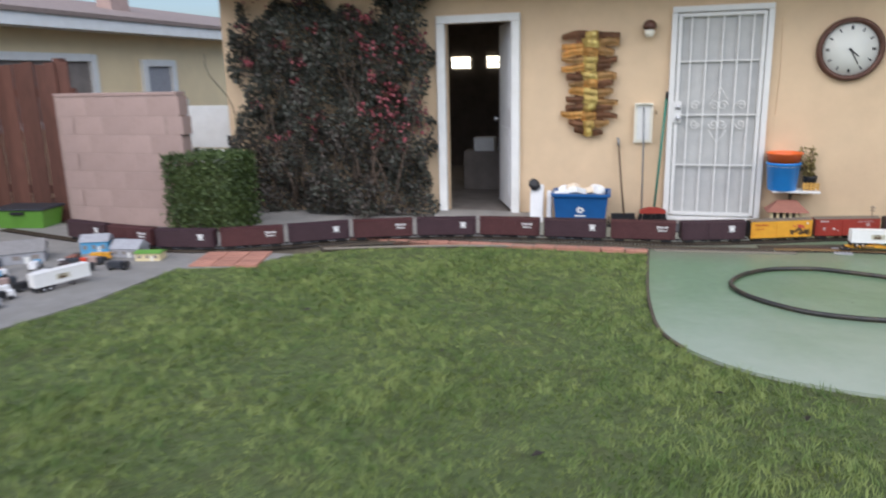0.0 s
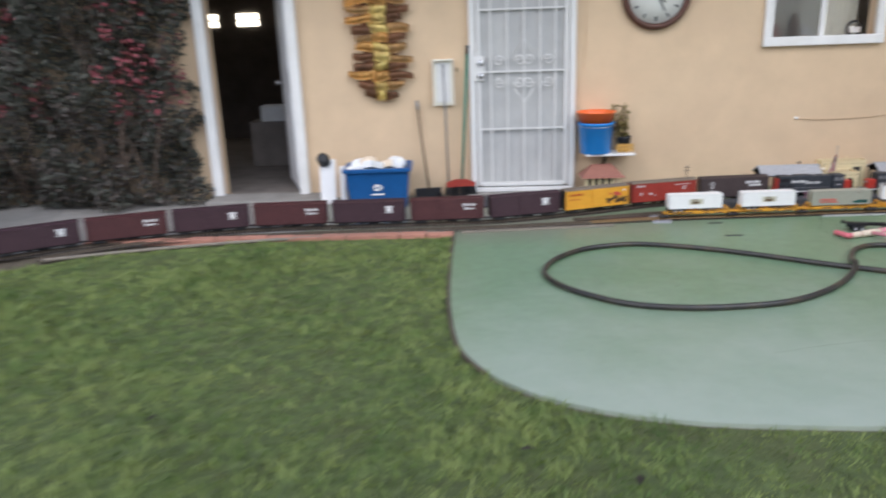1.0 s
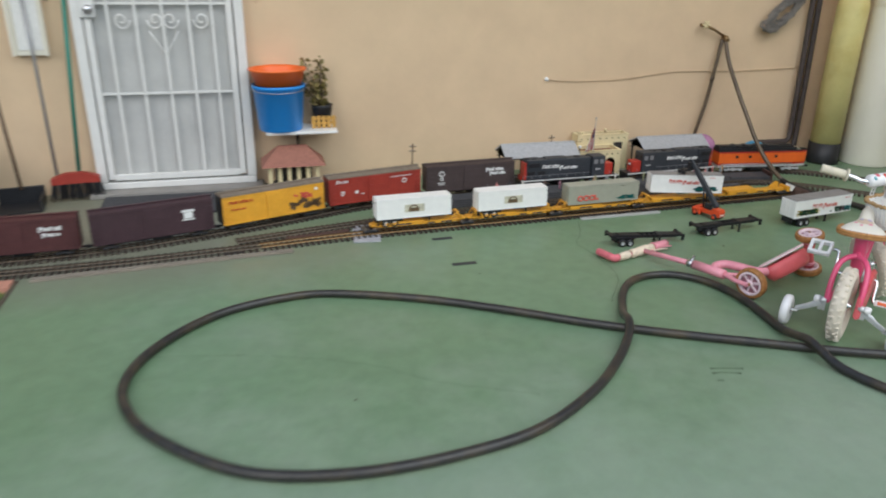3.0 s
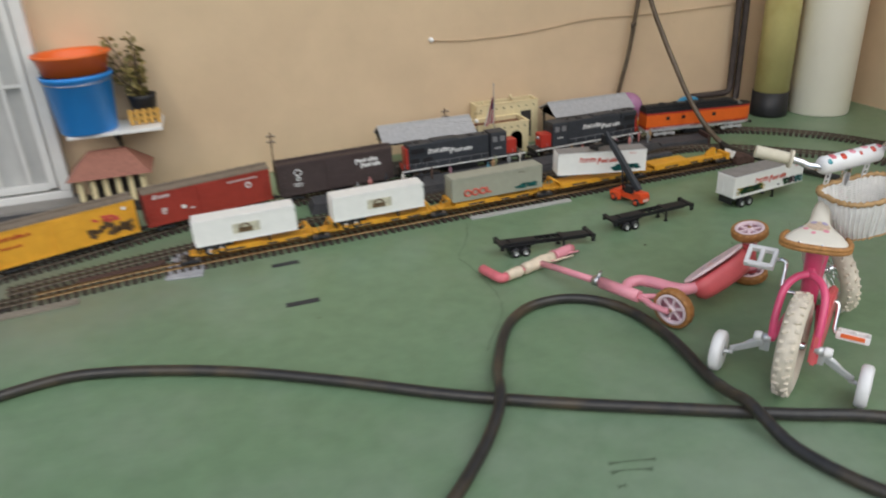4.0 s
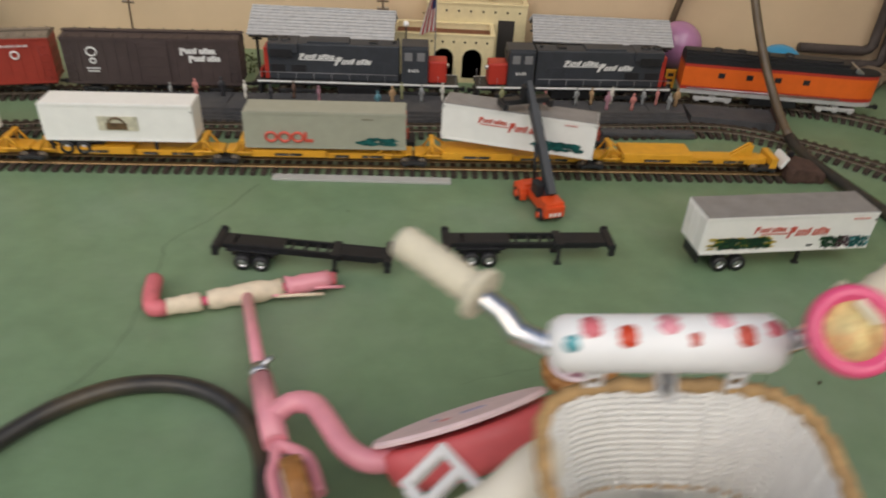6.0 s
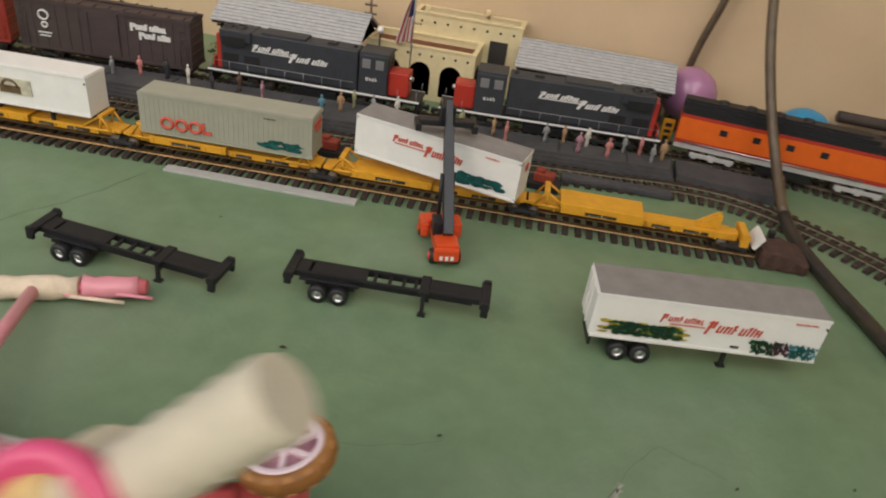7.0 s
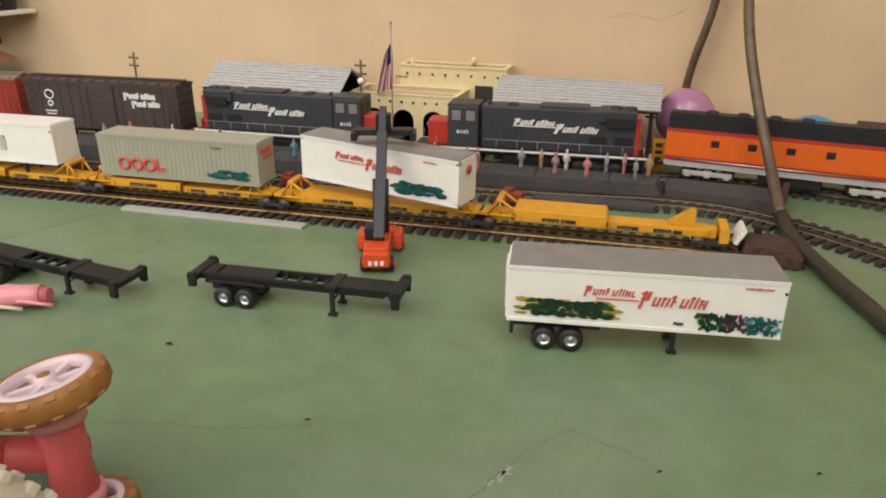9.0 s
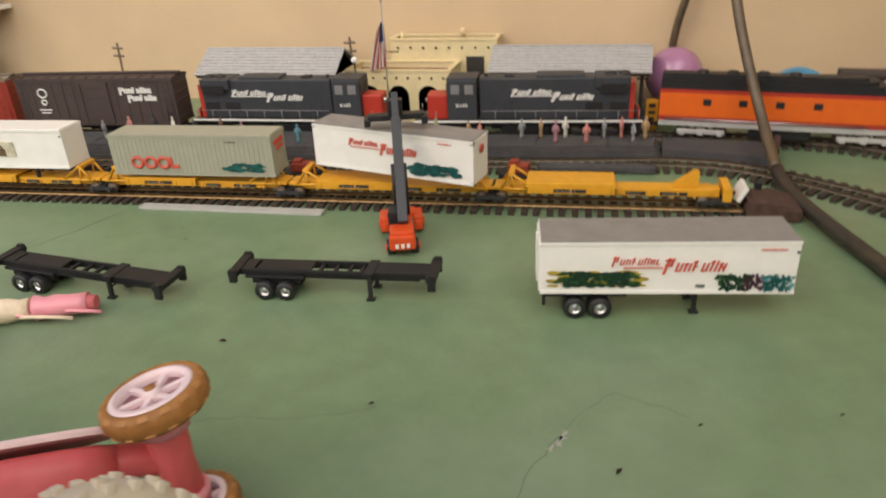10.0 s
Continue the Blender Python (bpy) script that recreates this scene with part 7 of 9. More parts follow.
for y in (0.075, -0.055):
    bm = bmesh.new()
    top, foot = Vector((0.405, y, 0.540)), Vector((0.390, y, 0.476))
    for dy in (-0.007, 0.007):
        tube(bm, [BAR @ (top + Vector((0, dy, 0))), BAR @ (foot + Vector((0, dy, 0)))], 0.0026, 6)
    for k in range(5):
        p = top + (foot - top) * k / 4
        tube(bm, [BAR @ (p + Vector((0, -0.007, 0))), BAR @ (p + Vector((0, 0.007, 0)))], 0.0026, 6)
    part("strap", bm, WHITE_PLASTIC, basket)
# cranks, pedals, training wheels
BX, BZ = 0.214, 0.186
for s, dx, dz in ((1, 0.038, 0.075), (-1, -0.038, -0.075)):
    bm = bmesh.new()
    tube(bm, spline([(BX, s * 0.03, BZ), (BX, s * 0.070, BZ), (BX + dx * 0.2, s * 0.078, BZ + dz * 0.2), (BX + dx, s * 0.082, BZ + dz), (BX + dx, s * 0.105, BZ + dz)], 0.01), 0.0065, 8)
    cr = part("crank", bm, CHROME, bk)
    c = Vector((BX + dx, 0.151 if s > 0 else -0.130, BZ + dz))
    turn = rot("Y", -28 if s > 0 else 18)
    bm = bmesh.new()
    for px in (-0.030, 0.030):
        box(bm, c + turn @ Vector((px, 0, 0)), (0.013, 0.085, 0.022), turn, bevel=0.005)
    for py in (-0.036, 0.0, 0.036):
        box(bm, c + turn @ Vector((0, py, 0)), (0.062, 0.013, 0.018), turn, bevel=0.004)
    pd = part("pedal", bm, WHITE_PLASTIC, cr, "white plastic pedal")
    bm = bmesh.new()
    box(bm, c + turn @ Vector((-0.0375, 0, 0.002)), (0.003, 0.060, 0.012), turn, bevel=0.001)
    part("reflector", bm, ORANGE_PLASTIC if s < 0 else WHITE_PLASTIC, pd, "orange pedal reflector" if s < 0 else "")
for s, up, ahead in ((-1, 0.0, 0.016), (1, 0.012, -0.016)):
    bm = bmesh.new()
    tube(bm, [(0.0, s * 0.054, R), (0.0, s * 0.078, R)], 0.012, 8)
    box(bm, (ahead * 0.5, s * 0.112, 0.100 + up * 0.5), (0.006, 0.096, 0.020), rot("X", -s * 30), bevel=0.004)
    box(bm, (0.0, s * 0.068, 0.125), (0.006, 0.026, 0.05), bevel=0.003)
    tube(bm, [(ahead, s * 0.145, 0.066 + up), (ahead, s * 0.190, 0.060 + up)], 0.006, 8)
    tube(bm, [(0.012, s * 0.06, R), (0.012, s * 0.105, 0.114), (ahead, s * 0.155, 0.068 + up)], 0.005, 8)
    arm = part("stabiliser_arm", bm, ZINC, bk)
    bm = bmesh.new()
    lathe(bm, [(0.014, -0.016), (0.050, -0.016), (0.058, -0.011), (0.060, 0), (0.058, 0.011), (0.050, 0.016), (0.030, 0.014), (0.014, 0.017), (0, 0.017)], 28, pose(ahead, s * 0.183, 0.060 + up, 90 if s < 0 else -90))
    part("training_wheel", bm, WHITE_PLASTIC, arm, "white training wheel")
    bm = bmesh.new()
    lathe(bm, [(0, 0.020), (0.011, 0.020), (0.014, 0.012), (0.014, 0)], 14, pose(0.0, s * 0.078, R, -90 * s))
    part("axle_cap", bm, WHITE_PLASTIC, bk)

# ---- scooter lying on its side ----
sc = thing("kick_scooter", Matrix(), "pink child's three-wheeled scooter lying on its side", "scooter")
H = [Vector(p) for p in ((3.254, 4.290, 0.024), (3.436, 4.352, 0.026), (3.600, 4.422, 0.024))]
bm = bmesh.new()
tube(bm, [H[0], H[1], H[2]], 0.010, 8)
bar = part("handlebar", bm, PINK, sc)


def ragged(a, b, r, n, mat, label):
    bm = bmesh.new()
    rng = random.Random(int(r * 1e5) + n)
    tube(bm, [a + (b - a) * t for t in np.linspace(0, 1, n)], [r * rng.uniform(0.85, 1.15) for _ in range(n)], 9)
    return part("sleeve", bm, mat, bar, label)


ragged(H[0] + (H[1] - H[0]) * 0.16, H[0] + (H[1] - H[0]) * 0.52, 0.0195, 7, FOAM, "cream foam sleeve, torn")
ragged(H[0] + (H[1] - H[0]) * 0.58, H[1] + (H[2] - H[1]) * 0.42, 0.0225, 8, FOAM, "cream foam sleeve, torn")
ragged(H[1] + (H[2] - H[1]) * 0.46, H[2], 0.0225, 6, PINK_PALE, "pink torn grip")
bm = bmesh.new()
tube(bm, spline([H[0] + (H[1] - H[0]) * 0.14, H[0] + Vector((0.004, 0.0, 0.002)), H[0] + Vector((-0.014, 0.040, 0.002)), H[0] + Vector((-0.030, 0.105, -0.002))], 0.012), 0.018, 10)
part("grip", bm, CORAL_GRIP, bar, "coral red grip bent upwards")
bm = bmesh.new()
tube(bm, [H[2] - Vector((0.02, 0.006, 0)), H[2] + Vector((0.014, 0.004, 0))], [0.019, 0.014], 10)
part("grip", bm, CORAL_GRIP, bar)
for k, (dx, dy) in enumerate(((0.0, -0.018), (-0.05, -0.022), (0.04, 0.012))):
    bm = bmesh.new()
    p = H[1] + (H[2] - H[1]) * 0.35 + Vector((dx, dy, -0.008))
    tube(bm, spline([p, p + Vector((0.05, 0.004, 0.004)), p + Vector((0.10, 0.022, -0.004))], 0.02), 0.004, 5)
    part("torn_strip", bm, PINK_PALE if k else FOAM, bar)
bm = bmesh.new()
tube(bm, [(3.437, 4.346, 0.028), (3.535, 4.066, 0.062)], 0.0125, 10)
part("stem", bm, PINK_PALE, sc)
bm = bmesh.new()
tube(bm, [(3.526, 4.092, 0.059), (3.535, 4.068, 0.062)], 0.019, 10)
tube(bm, [(3.530, 4.078, 0.072), (3.551, 4.093, 0.090)], 0.006, 6)
part("clamp", bm, STEEL, sc, "steel stem clamp")
bm = bmesh.new()
tube(bm, [(3.536, 4.062, 0.062), (3.594, 3.916, 0.068)], 0.021, 12)
part("head_tube", bm, PINK_PALE, sc)
W0 = Vector((3.652, 3.810, 0.069))
AX = Vector((-0.90, -0.38, -0.06)).normalized()
UPV = Vector((3.594, 3.916, 0.068)) - W0
UPV = (UPV - AX * UPV.dot(AX)).normalized()
bm = bmesh.new()
for s in (-1, 1):
    tube(bm, spline([Vector((3.594, 3.916, 0.068)), W0 + UPV * 0.085 + AX * s * 0.020, W0 + UPV * 0.060 + AX * s * 0.030, W0 + AX * s * 0.030], 0.01), 0.0105, 8)
part("fork", bm, PINK_PALE, sc)


def toy_wheel(parent, c, axis, r, w, name="wheel"):
    """A tan scalloped tyre with a five-hole pinkish white hub."""
    z = axis.normalized()
    x = z.orthogonal().normalized()
    m = Matrix((x, z.cross(x), z)).transposed().to_4x4()
    m.translation = c
    bm = bmesh.new()
    n = 60
    prof = [(r * 0.79, -w / 2), (r * 0.93, -w / 2), (r, -w * 0.25), (r, w * 0.25), (r * 0.93, w / 2), (r * 0.79, w / 2)]
    rings = []
    for k in range(n):
        a = k * math.tau / n
        sc_ = 1 + 0.018 * math.cos(a * 15)
        rings.append([bm.verts.new(m @ Vector((rr * sc_ * math.cos(a), rr * sc_ * math.sin(a), zz))) for rr, zz in prof])
    for k in range(n):
        A, C = rings[k], rings[(k + 1) % n]
        for i in range(6):
            f = bm.faces.new((A[i], A[(i + 1) % 6], C[(i + 1) % 6], C[i]))
            f.smooth = True
    wh = part(name, bm, TAN_TYRE, parent, "tan rubber tyre on a pale pink hub")
    bm = bmesh.new()
    for k in range(15):
        a = (k + 0.5) * math.tau / 15
        for s in (-1, 1):
            box(bm, m @ Vector((r * 0.935 * math.cos(a), r * 0.935 * math.sin(a), s * w * 0.40)), (r * 0.13, r * 0.20, w * 0.13), m.to_3x3() @ rot("Z", math.degrees(a)) @ rot("Y", s * 40), bevel=0.002)
    tr = part("tread", bm, TREAD_PALE, wh, "pale tan blocks let into the tyre")
    tr["kind"] = "stuff"
    bm = bmesh.new()
    lathe(bm, [(r * 0.66, -w * 0.44), (r * 0.80, -w * 0.50), (r * 0.80, w * 0.50), (r * 0.67, w * 0.57), (r * 0.64, w * 0.3), (r * 0.64, -w * 0.3), (r * 0.66, -w * 0.44)], 40, m)
    lathe(bm, [(0, -w * 0.5), (r * 0.17, -w * 0.5), (r * 0.19, w * 0.5), (r * 0.1, w * 0.58), (0, w * 0.58)], 16, m)
    part("hub", bm, PINK_HUB, wh, "pinkish white hub")
    bm = bmesh.new()
    lathe(bm, [(0, w * 0.12), (r * 0.65, w * 0.12), (r * 0.65, -w * 0.12), (0, -w * 0.12)], 28, m)
    part("web", bm, MAUVE, wh, "mauve web between the spokes")
    for k in range(6):
        a = k * math.tau / 6
        d = Vector((math.cos(a), math.sin(a), 0))
        part("spoke", B((m @ (d * r * 0.42), (r * 0.54, r * 0.125, w * 0.7), m.to_3x3() @ rot("Z", math.degrees(a))), bevel=0.002), PINK_HUB, wh)
    bm = bmesh.new()
    lathe(bm, [(0, w * 0.66), (r * 0.11, w * 0.62), (r * 0.12, w * 0.5)], 12, m)
    part("axle_nut", bm, TAN_TYRE, wh)
    return wh


toy_wheel(sc, W0, AX, 0.067, 0.033)
bm = bmesh.new()
tube(bm, spline([(3.572, 3.965, 0.066), (3.602, 3.996, 0.076), (3.642, 3.988, 0.084), (3.676, 3.942, 0.088), (3.712, 3.893, 0.087), (3.757, 3.874, 0.085), (3.83, 3.896, 0.086)], 0.012), 0.0195, 12)
part("body_tube", bm, PINK_PALE, sc)
# deck: a shallow tub lying on edge
D0, D1 = Vector((3.772, 3.880, 0.098)), Vector((4.012, 3.972, 0.130))
ux = (D1 - D0).normalized()
side_v = Vector((-ux.y, ux.x, 0)).normalized()
un = -(Vector((0, 0, 1)) * math.cos(radians(42)) + side_v * math.sin(radians(42))).normalized()
un = (un - ux * un.dot(ux)).normalized()
uz = un.cross(ux).normalized()
DM = Matrix((ux, uz, un)).transposed().to_4x4()
DM.translation = D0


def deck_outline(scale, n=40):
    out = []
    L = (D1 - D0).length
    for k in range(n):
        a = k * math.tau / n
        x = L * 0.5 + L * 0.53 * math.copysign(abs(math.cos(a)) ** 0.8, math.cos(a)) * scale
        wdt = 0.070 * (0.75 + 0.35 * math.sin(math.pi * min(1, max(0, x / L))))
        out.append((x, wdt * math.copysign(abs(math.sin(a)) ** 0.85, math.sin(a)) * scale))
    return out


bm = bmesh.new()
layers = [(0.90, -0.002), (1.0, 0.004), (1.01, 0.024), (0.95, 0.050), (0.80, 0.067)]
rs_ = [[bm.verts.new(DM @ Vector((x, y, z))) for x, y in deck_outline(s)] for s, z in layers]
for A, C in zip(rs_, rs_[1:]):
    for k in range(40):
        f = bm.faces.new((A[k], A[(k + 1) % 40], C[(k + 1) % 40], C[k]))
        f.smooth = True
bm.faces.new(rs_[0][::-1])
bm.faces.new(rs_[-1])
dk = part("deck", bm, PINK_RED, sc, "coral red deck tub")
bm = bmesh.new()
rs_ = [[bm.verts.new(DM @ Vector((x, y, z))) for x, y in deck_outline(s)] for s, z in ((1.06, -0.012), (1.07, -0.017), (1.03, -0.021))]
for A, C in zip(rs_, rs_[1:]):
    for k in range(40):
        bm.faces.new((A[k], A[(k + 1) % 40], C[(k + 1) % 40], C[k]))
bm.faces.new(rs_[0][::-1])
bm.faces.new(rs_[-1])
part("grip_sheet", bm, PINK_DECK, dk, "pale pink standing surface with printed marks")
for x, y, w, d, mt in ((0.15, 0.0, 0.040, 0.018, PRINT_LILAC), (0.10, 0.012, 0.018, 0.011, PINK_RED), (0.09, -0.015, 0.013, 0.009, PRINT_LILAC)):
    bm = B(((x, y, -0.0212), (w, d, 0.0012)), bevel=0.0003)
    bmesh.ops.transform(bm, matrix=DM, verts=bm.verts)
    part("print", bm, mt, dk)
bm = bmesh.new()
lathe(bm, [(0, 0.004), (0.012, 0.003), (0.014, -0.004)], 16, DM @ Matrix.Translation((0.20, 0.0, 0.070)))
part("bolt_cap", bm, GREY_POLE, dk)
bm = bmesh.new()
tube(bm, [(3.79, 3.884, 0.085), (3.95, 3.955, 0.10), (4.092, 4.002, 0.105)], [0.018, 0.020, 0.022], 10)
part("spine", bm, PINK_RED, sc)
A0, A1 = Vector((4.088, 3.988, 0.034)), Vector((4.074, 3.996, 0.174))
bm = bmesh.new()
tube(bm, [A0, A0 + (A1 - A0) * 0.5, A1], [0.027, 0.022, 0.027], 12)
part("axle_housing", bm, PINK_RED, sc, "coral red rear axle housing")
for t in (0.14, 0.86):
    part("collar", T(([A0 + (A1 - A0) * (t - 0.05), A0 + (A1 - A0) * (t + 0.05)], 0.030), seg=14), PINK_PALE, sc)
AD = (A1 - A0).normalized()
WX = Vector((-0.20, -0.01, 1.0)).normalized()
toy_wheel(sc, A0 - AD * 0.010, WX, 0.061, 0.029)
toy_wheel(sc, A1 + AD * 0.012, WX, 0.061, 0.029)

# ---- hoses ----
o = thing("garden_hose", Matrix(), "long thick black hose looped on the patio, brown-stained", "hose")
HP = [(4.838, 5.955, 0.868), (4.828, 5.86, 0.72), (4.830, 5.70, 0.53), (4.845, 5.60, 0.40), (4.880, 5.52, 0.26), (4.920, 5.42, 0.13), (4.944, 5.30, 0.050), (4.957, 5.20, 0.026), (4.985, 5.05, 0.024), (5.055, 4.84, 0.018), (5.120, 4.63, 0.018), (5.26, 4.36, 0.018),
      (5.50, 3.7, 0.018), (5.25, 2.95, 0.018), (4.65, 2.75, 0.018), (4.2, 2.98, 0.018), (3.878, 3.205, 0.018), (3.665, 3.302, 0.018), (3.405, 3.428, 0.018), (3.143, 3.556, 0.018), (2.86, 3.710, 0.018), (2.58, 3.890, 0.018), (2.27, 4.065, 0.018),
      (1.94, 4.190, 0.018), (1.74, 4.205, 0.018), (1.46, 4.11, 0.018), (1.25, 3.89, 0.018), (1.165, 3.64, 0.018), (1.235, 3.40, 0.018), (1.42, 3.19, 0.018), (1.61, 3.07, 0.018), (1.87, 3.02, 0.018), (2.15, 3.035, 0.018),
      (2.42, 3.10, 0.018), (2.675, 3.262, 0.018), (2.86, 3.447, 0.018), (2.958, 3.572, 0.036), (2.992, 3.645, 0.051), (3.020, 3.735, 0.028), (3.068, 3.838, 0.018), (3.118, 3.930, 0.018), (3.185, 4.016, 0.018), (3.275, 4.074, 0.018),
      (3.385, 4.084, 0.018), (3.482, 4.042, 0.018), (3.550, 3.960, 0.018), (3.582, 3.860, 0.018), (3.593, 3.755, 0.018), (3.588, 3.650, 0.018), (3.574, 3.520, 0.018), (3.566, 3.425, 0.034), (3.566, 3.350, 0.051), (3.572, 3.270, 0.034),
      (3.585, 3.190, 0.018), (3.625, 3.072, 0.018), (3.70, 2.93, 0.018), (3.80, 2.65, 0.018), (3.95, 2.2, 0.018), (4.3, 1.95, 0.018)]
bm = bmesh.new()
run_ = spline(HP, 0.025)
drop = next(i for i, p in enumerate(run_) if p.z < 0.05)
tube(bm, run_[drop:], 0.0168, 10)
part("tube", bm, RUBBER, o)
bm = bmesh.new()
tube(bm, run_[:drop + 1], 0.0140, 10)
part("tube", bm, RUBBER_REFLECT, o, "upright end of the hose, reflection painted brown")
bm = bmesh.new()
tube(bm, [(4.835, 5.985, 0.88), (4.84, 5.95, 0.875), (4.842, 5.945, 0.85)], 0.019, 10)
part("coupling", bm, RAIL, o, "brass hose coupling")
o = thing("hose_wand", Matrix(), "straight dark hose hanging from the wall tap", "hose")
bm = bmesh.new()
tube(bm, spline([(4.82, 5.965, 0.865), (4.79, 5.955, 0.68), (4.755, 5.955, 0.44), (4.722, 5.955, 0.30), (4.708, 5.968, 0.20), (4.70, 5.975, 0.10)], 0.03), 0.0125, 8)
part("tube", bm, RUBBER_REFLECT, o)
part("valve", T(([(4.79, 5.955, 0.60), (4.755, 5.93, 0.60)], 0.008), ([(4.755, 5.93, 0.585), (4.755, 5.93, 0.615)], 0.010)), RAIL_DARK, o)
o = thing("wall_tap", Matrix(), "old brass tap and splitter on the wall", "tap")
part("pipe", T(([(4.66, 6.0, 0.96), (4.66, 5.95, 0.96)], 0.012), ([(4.66, 5.95, 0.96), (4.74, 5.95, 0.93), (4.83, 5.965, 0.885)], 0.009)), RAIL, o)
bm = bmesh.new()
for a in range(6):
    tube(bm, [(4.66, 5.935, 0.965), (4.66 + 0.03 * math.cos(a * math.tau / 6), 5.935, 0.965 + 0.03 * math.sin(a * math.tau / 6))], 0.006, 5)
part("handwheel", bm, CREAM, o)

# balls
solid("wood_block", B(((4.716, 5.925, 0.023), (0.09, 0.09, 0.046)), bevel=0.004), BROWN_POLE, "short wooden block under the purple ball", "block")
for (x, y, z, r, mt, lb) in ((4.716, 5.868, 0.135, 0.090, BALL_PURPLE, "pearly purple play ball against the wall"), (5.066, 5.758, 0.093, 0.093, BALL_BLUE, "bright blue rubber ball by the wall")):
    bm = bmesh.new()
    lathe(bm, [(r * math.sin(k * math.pi / 24), -r * math.cos(k * math.pi / 24)) for k in range(25)], 36)
    solid("ball", bm, mt, lb, "ball", m=pose(x, y, z))
STONE_BROWN = material("brown_field_stone", (0.21, 0.155, 0.105), 0.9, vary=0.3, scale=18, bump=0.6)
# stones along the wall foot
for i in range(9):
    r = random.uniform(0.035, 0.055)
    bm = bmesh.new()
    bmesh.ops.create_icosphere(bm, subdivisions=2, radius=r)
    for v in bm.verts:
        v.co *= 1 + 0.22 * noise.noise(v.co * 22 + Vector((i * 3.1, 0, 0)))
        v.co.x *= 1.5
        v.co.z *= 0.8
    solid("stone", bm, STONE_BROWN, "rough brown stone at the wall's foot", "stone", "stones along the wall", m=pose(5.24 + (i % 5) * 0.075 + random.uniform(-0.02, 0.02), 5.925 - 0.07 * (i // 5), r * 0.72, 0, 0, random.uniform(0, 180)))

# ---- water tanks and pipes ----
o = thing("filter_tank", pose(5.672, 5.772, 0), "tall yellowed resin filter tank on a black foot", "tank")
bm = bmesh.new()
lathe(bm, [(0, 0), (0.108, 0), (0.110, 0.02), (0.108, 0.15), (0, 0.15)], 32)
part("foot", bm, BLACK, o)
bm = bmesh.new()
lathe(bm, [(0, 0.151), (0.102, 0.151), (0.102, 1.10), (0.092, 1.15), (0.06, 1.18), (0.0, 1.18)], 32)
part("vessel", bm, TANK_YELLOW, o)
part("valve_head", B(((0.02, -0.02, 1.28), (0.20, 0.17, 0.16)), bevel=0.02), TANK_YELLOW, o)
bm = bmesh.new()
lathe(bm, [(0, 1.17), (0.06, 1.17), (0.06, 1.21), (0, 1.21)], 20)
part("collar", bm, BLACK, o)
o = thing("softener_tank", pose(5.988, 5.700, 0), "wide off-white water tank standing on the patio", "tank")
bm = bmesh.new()
lathe(bm, [(0, 0), (0.172, 0), (0.178, 0.012), (0.176, 1.12), (0.17, 1.14), (0, 1.14)], 40)
part("drum", bm, TANK_WHITE, o)
bm = bmesh.new()
lathe(bm, [(0.180, 1.10), (0.184, 1.11), (0.184, 1.15), (0.16, 1.18), (0, 1.19)], 40)
part("lid", bm, TANK_WHITE, o)
o = thing("wall_pipes", Matrix(), "two dark wrapped pipes running down the wall", "pipe")
for dx, dz, zt in ((0.0, 0.0, 1.28), (-0.055, 0.055, 1.22)):
    bm = bmesh.new()
    tube(bm, spline([(5.655, 5.80, zt + 0.0), (5.56 + dx, 5.93, zt), (5.545 + dx, 5.95, zt - 0.06), (5.555 + dx, 5.952, 0.7), (5.56 + dx, 5.952, 0.16 + dz), (5.55 + dx, 5.952, 0.075 + dz), (5.48 + dx, 5.955, 0.065 + dz), (5.22, 5.955, 0.068 + dz)], 0.03), 0.019, 8)
    part("pipe", bm, PIPE, o)
o = thing("white_pipe", Matrix(), "thin white plastic pipe and elbow on the wall", "pipe")
part("riser", T(([(5.245, 5.97, 2.4), (5.245, 5.97, 1.36)], 0.012)), WHITE_PLASTIC, o)
part("elbow", B(((5.245, 5.965, 1.35), (0.04, 0.035, 0.045)), bevel=0.008), WHITE_PLASTIC, o)
part("branch", T(([(5.245, 5.965, 1.345), (5.64, 5.95, 1.335)], 0.008)), GREY_POLE, o)
o = thing("wire_wreath", pose(5.26, 5.965, 1.045), "coil of grey-brown wire and twigs on the wall", "wreath")
bm = bmesh.new()
for k in range(26):
    r1, r2, ph = random.uniform(0.07, 0.18), random.uniform(0.05, 0.13), random.uniform(-0.9, 0.9)
    tube(bm, [(r1 * math.cos(a * math.tau / 30) * math.cos(0.5) - r2 * math.sin(a * math.tau / 30) * math.sin(-0.5 + ph * 0.3), -0.028 + random.uniform(-0.024, 0.024), r2 * math.sin(a * math.tau / 30) + 0.45 * r1 * math.cos(a * math.tau / 30)) for a in range(30)], random.uniform(0.003, 0.006), 5, closed=True)
part("coil", bm, WALNUT, o)
o = thing("wall_wire", Matrix(), "thin drooping wire pinned along the wall", "wire")
part("wire", T((spline([(3.545, 5.992, 0.618), (3.75, 5.992, 0.600), (4.15, 5.992, 0.612), (4.5, 5.992, 0.65), (5.0, 5.992, 0.645), (5.5, 5.992, 0.66)], 0.1), 0.0032), seg=6), STUCCO, o)
bm = bmesh.new()
lathe(bm, [(0, 0.02), (0.012, 0.018), (0.014, 0)], 10, pose(3.545, 6.0, 0.618, 90))
part("pin", bm, WHITE_PLASTIC, o)

# ---- things along the wall ----
o = thing("metal_wall_art", pose(-0.095, 5.985, 1.42), "tall wall hanging of gilt and bronze metal strips", "wall art")


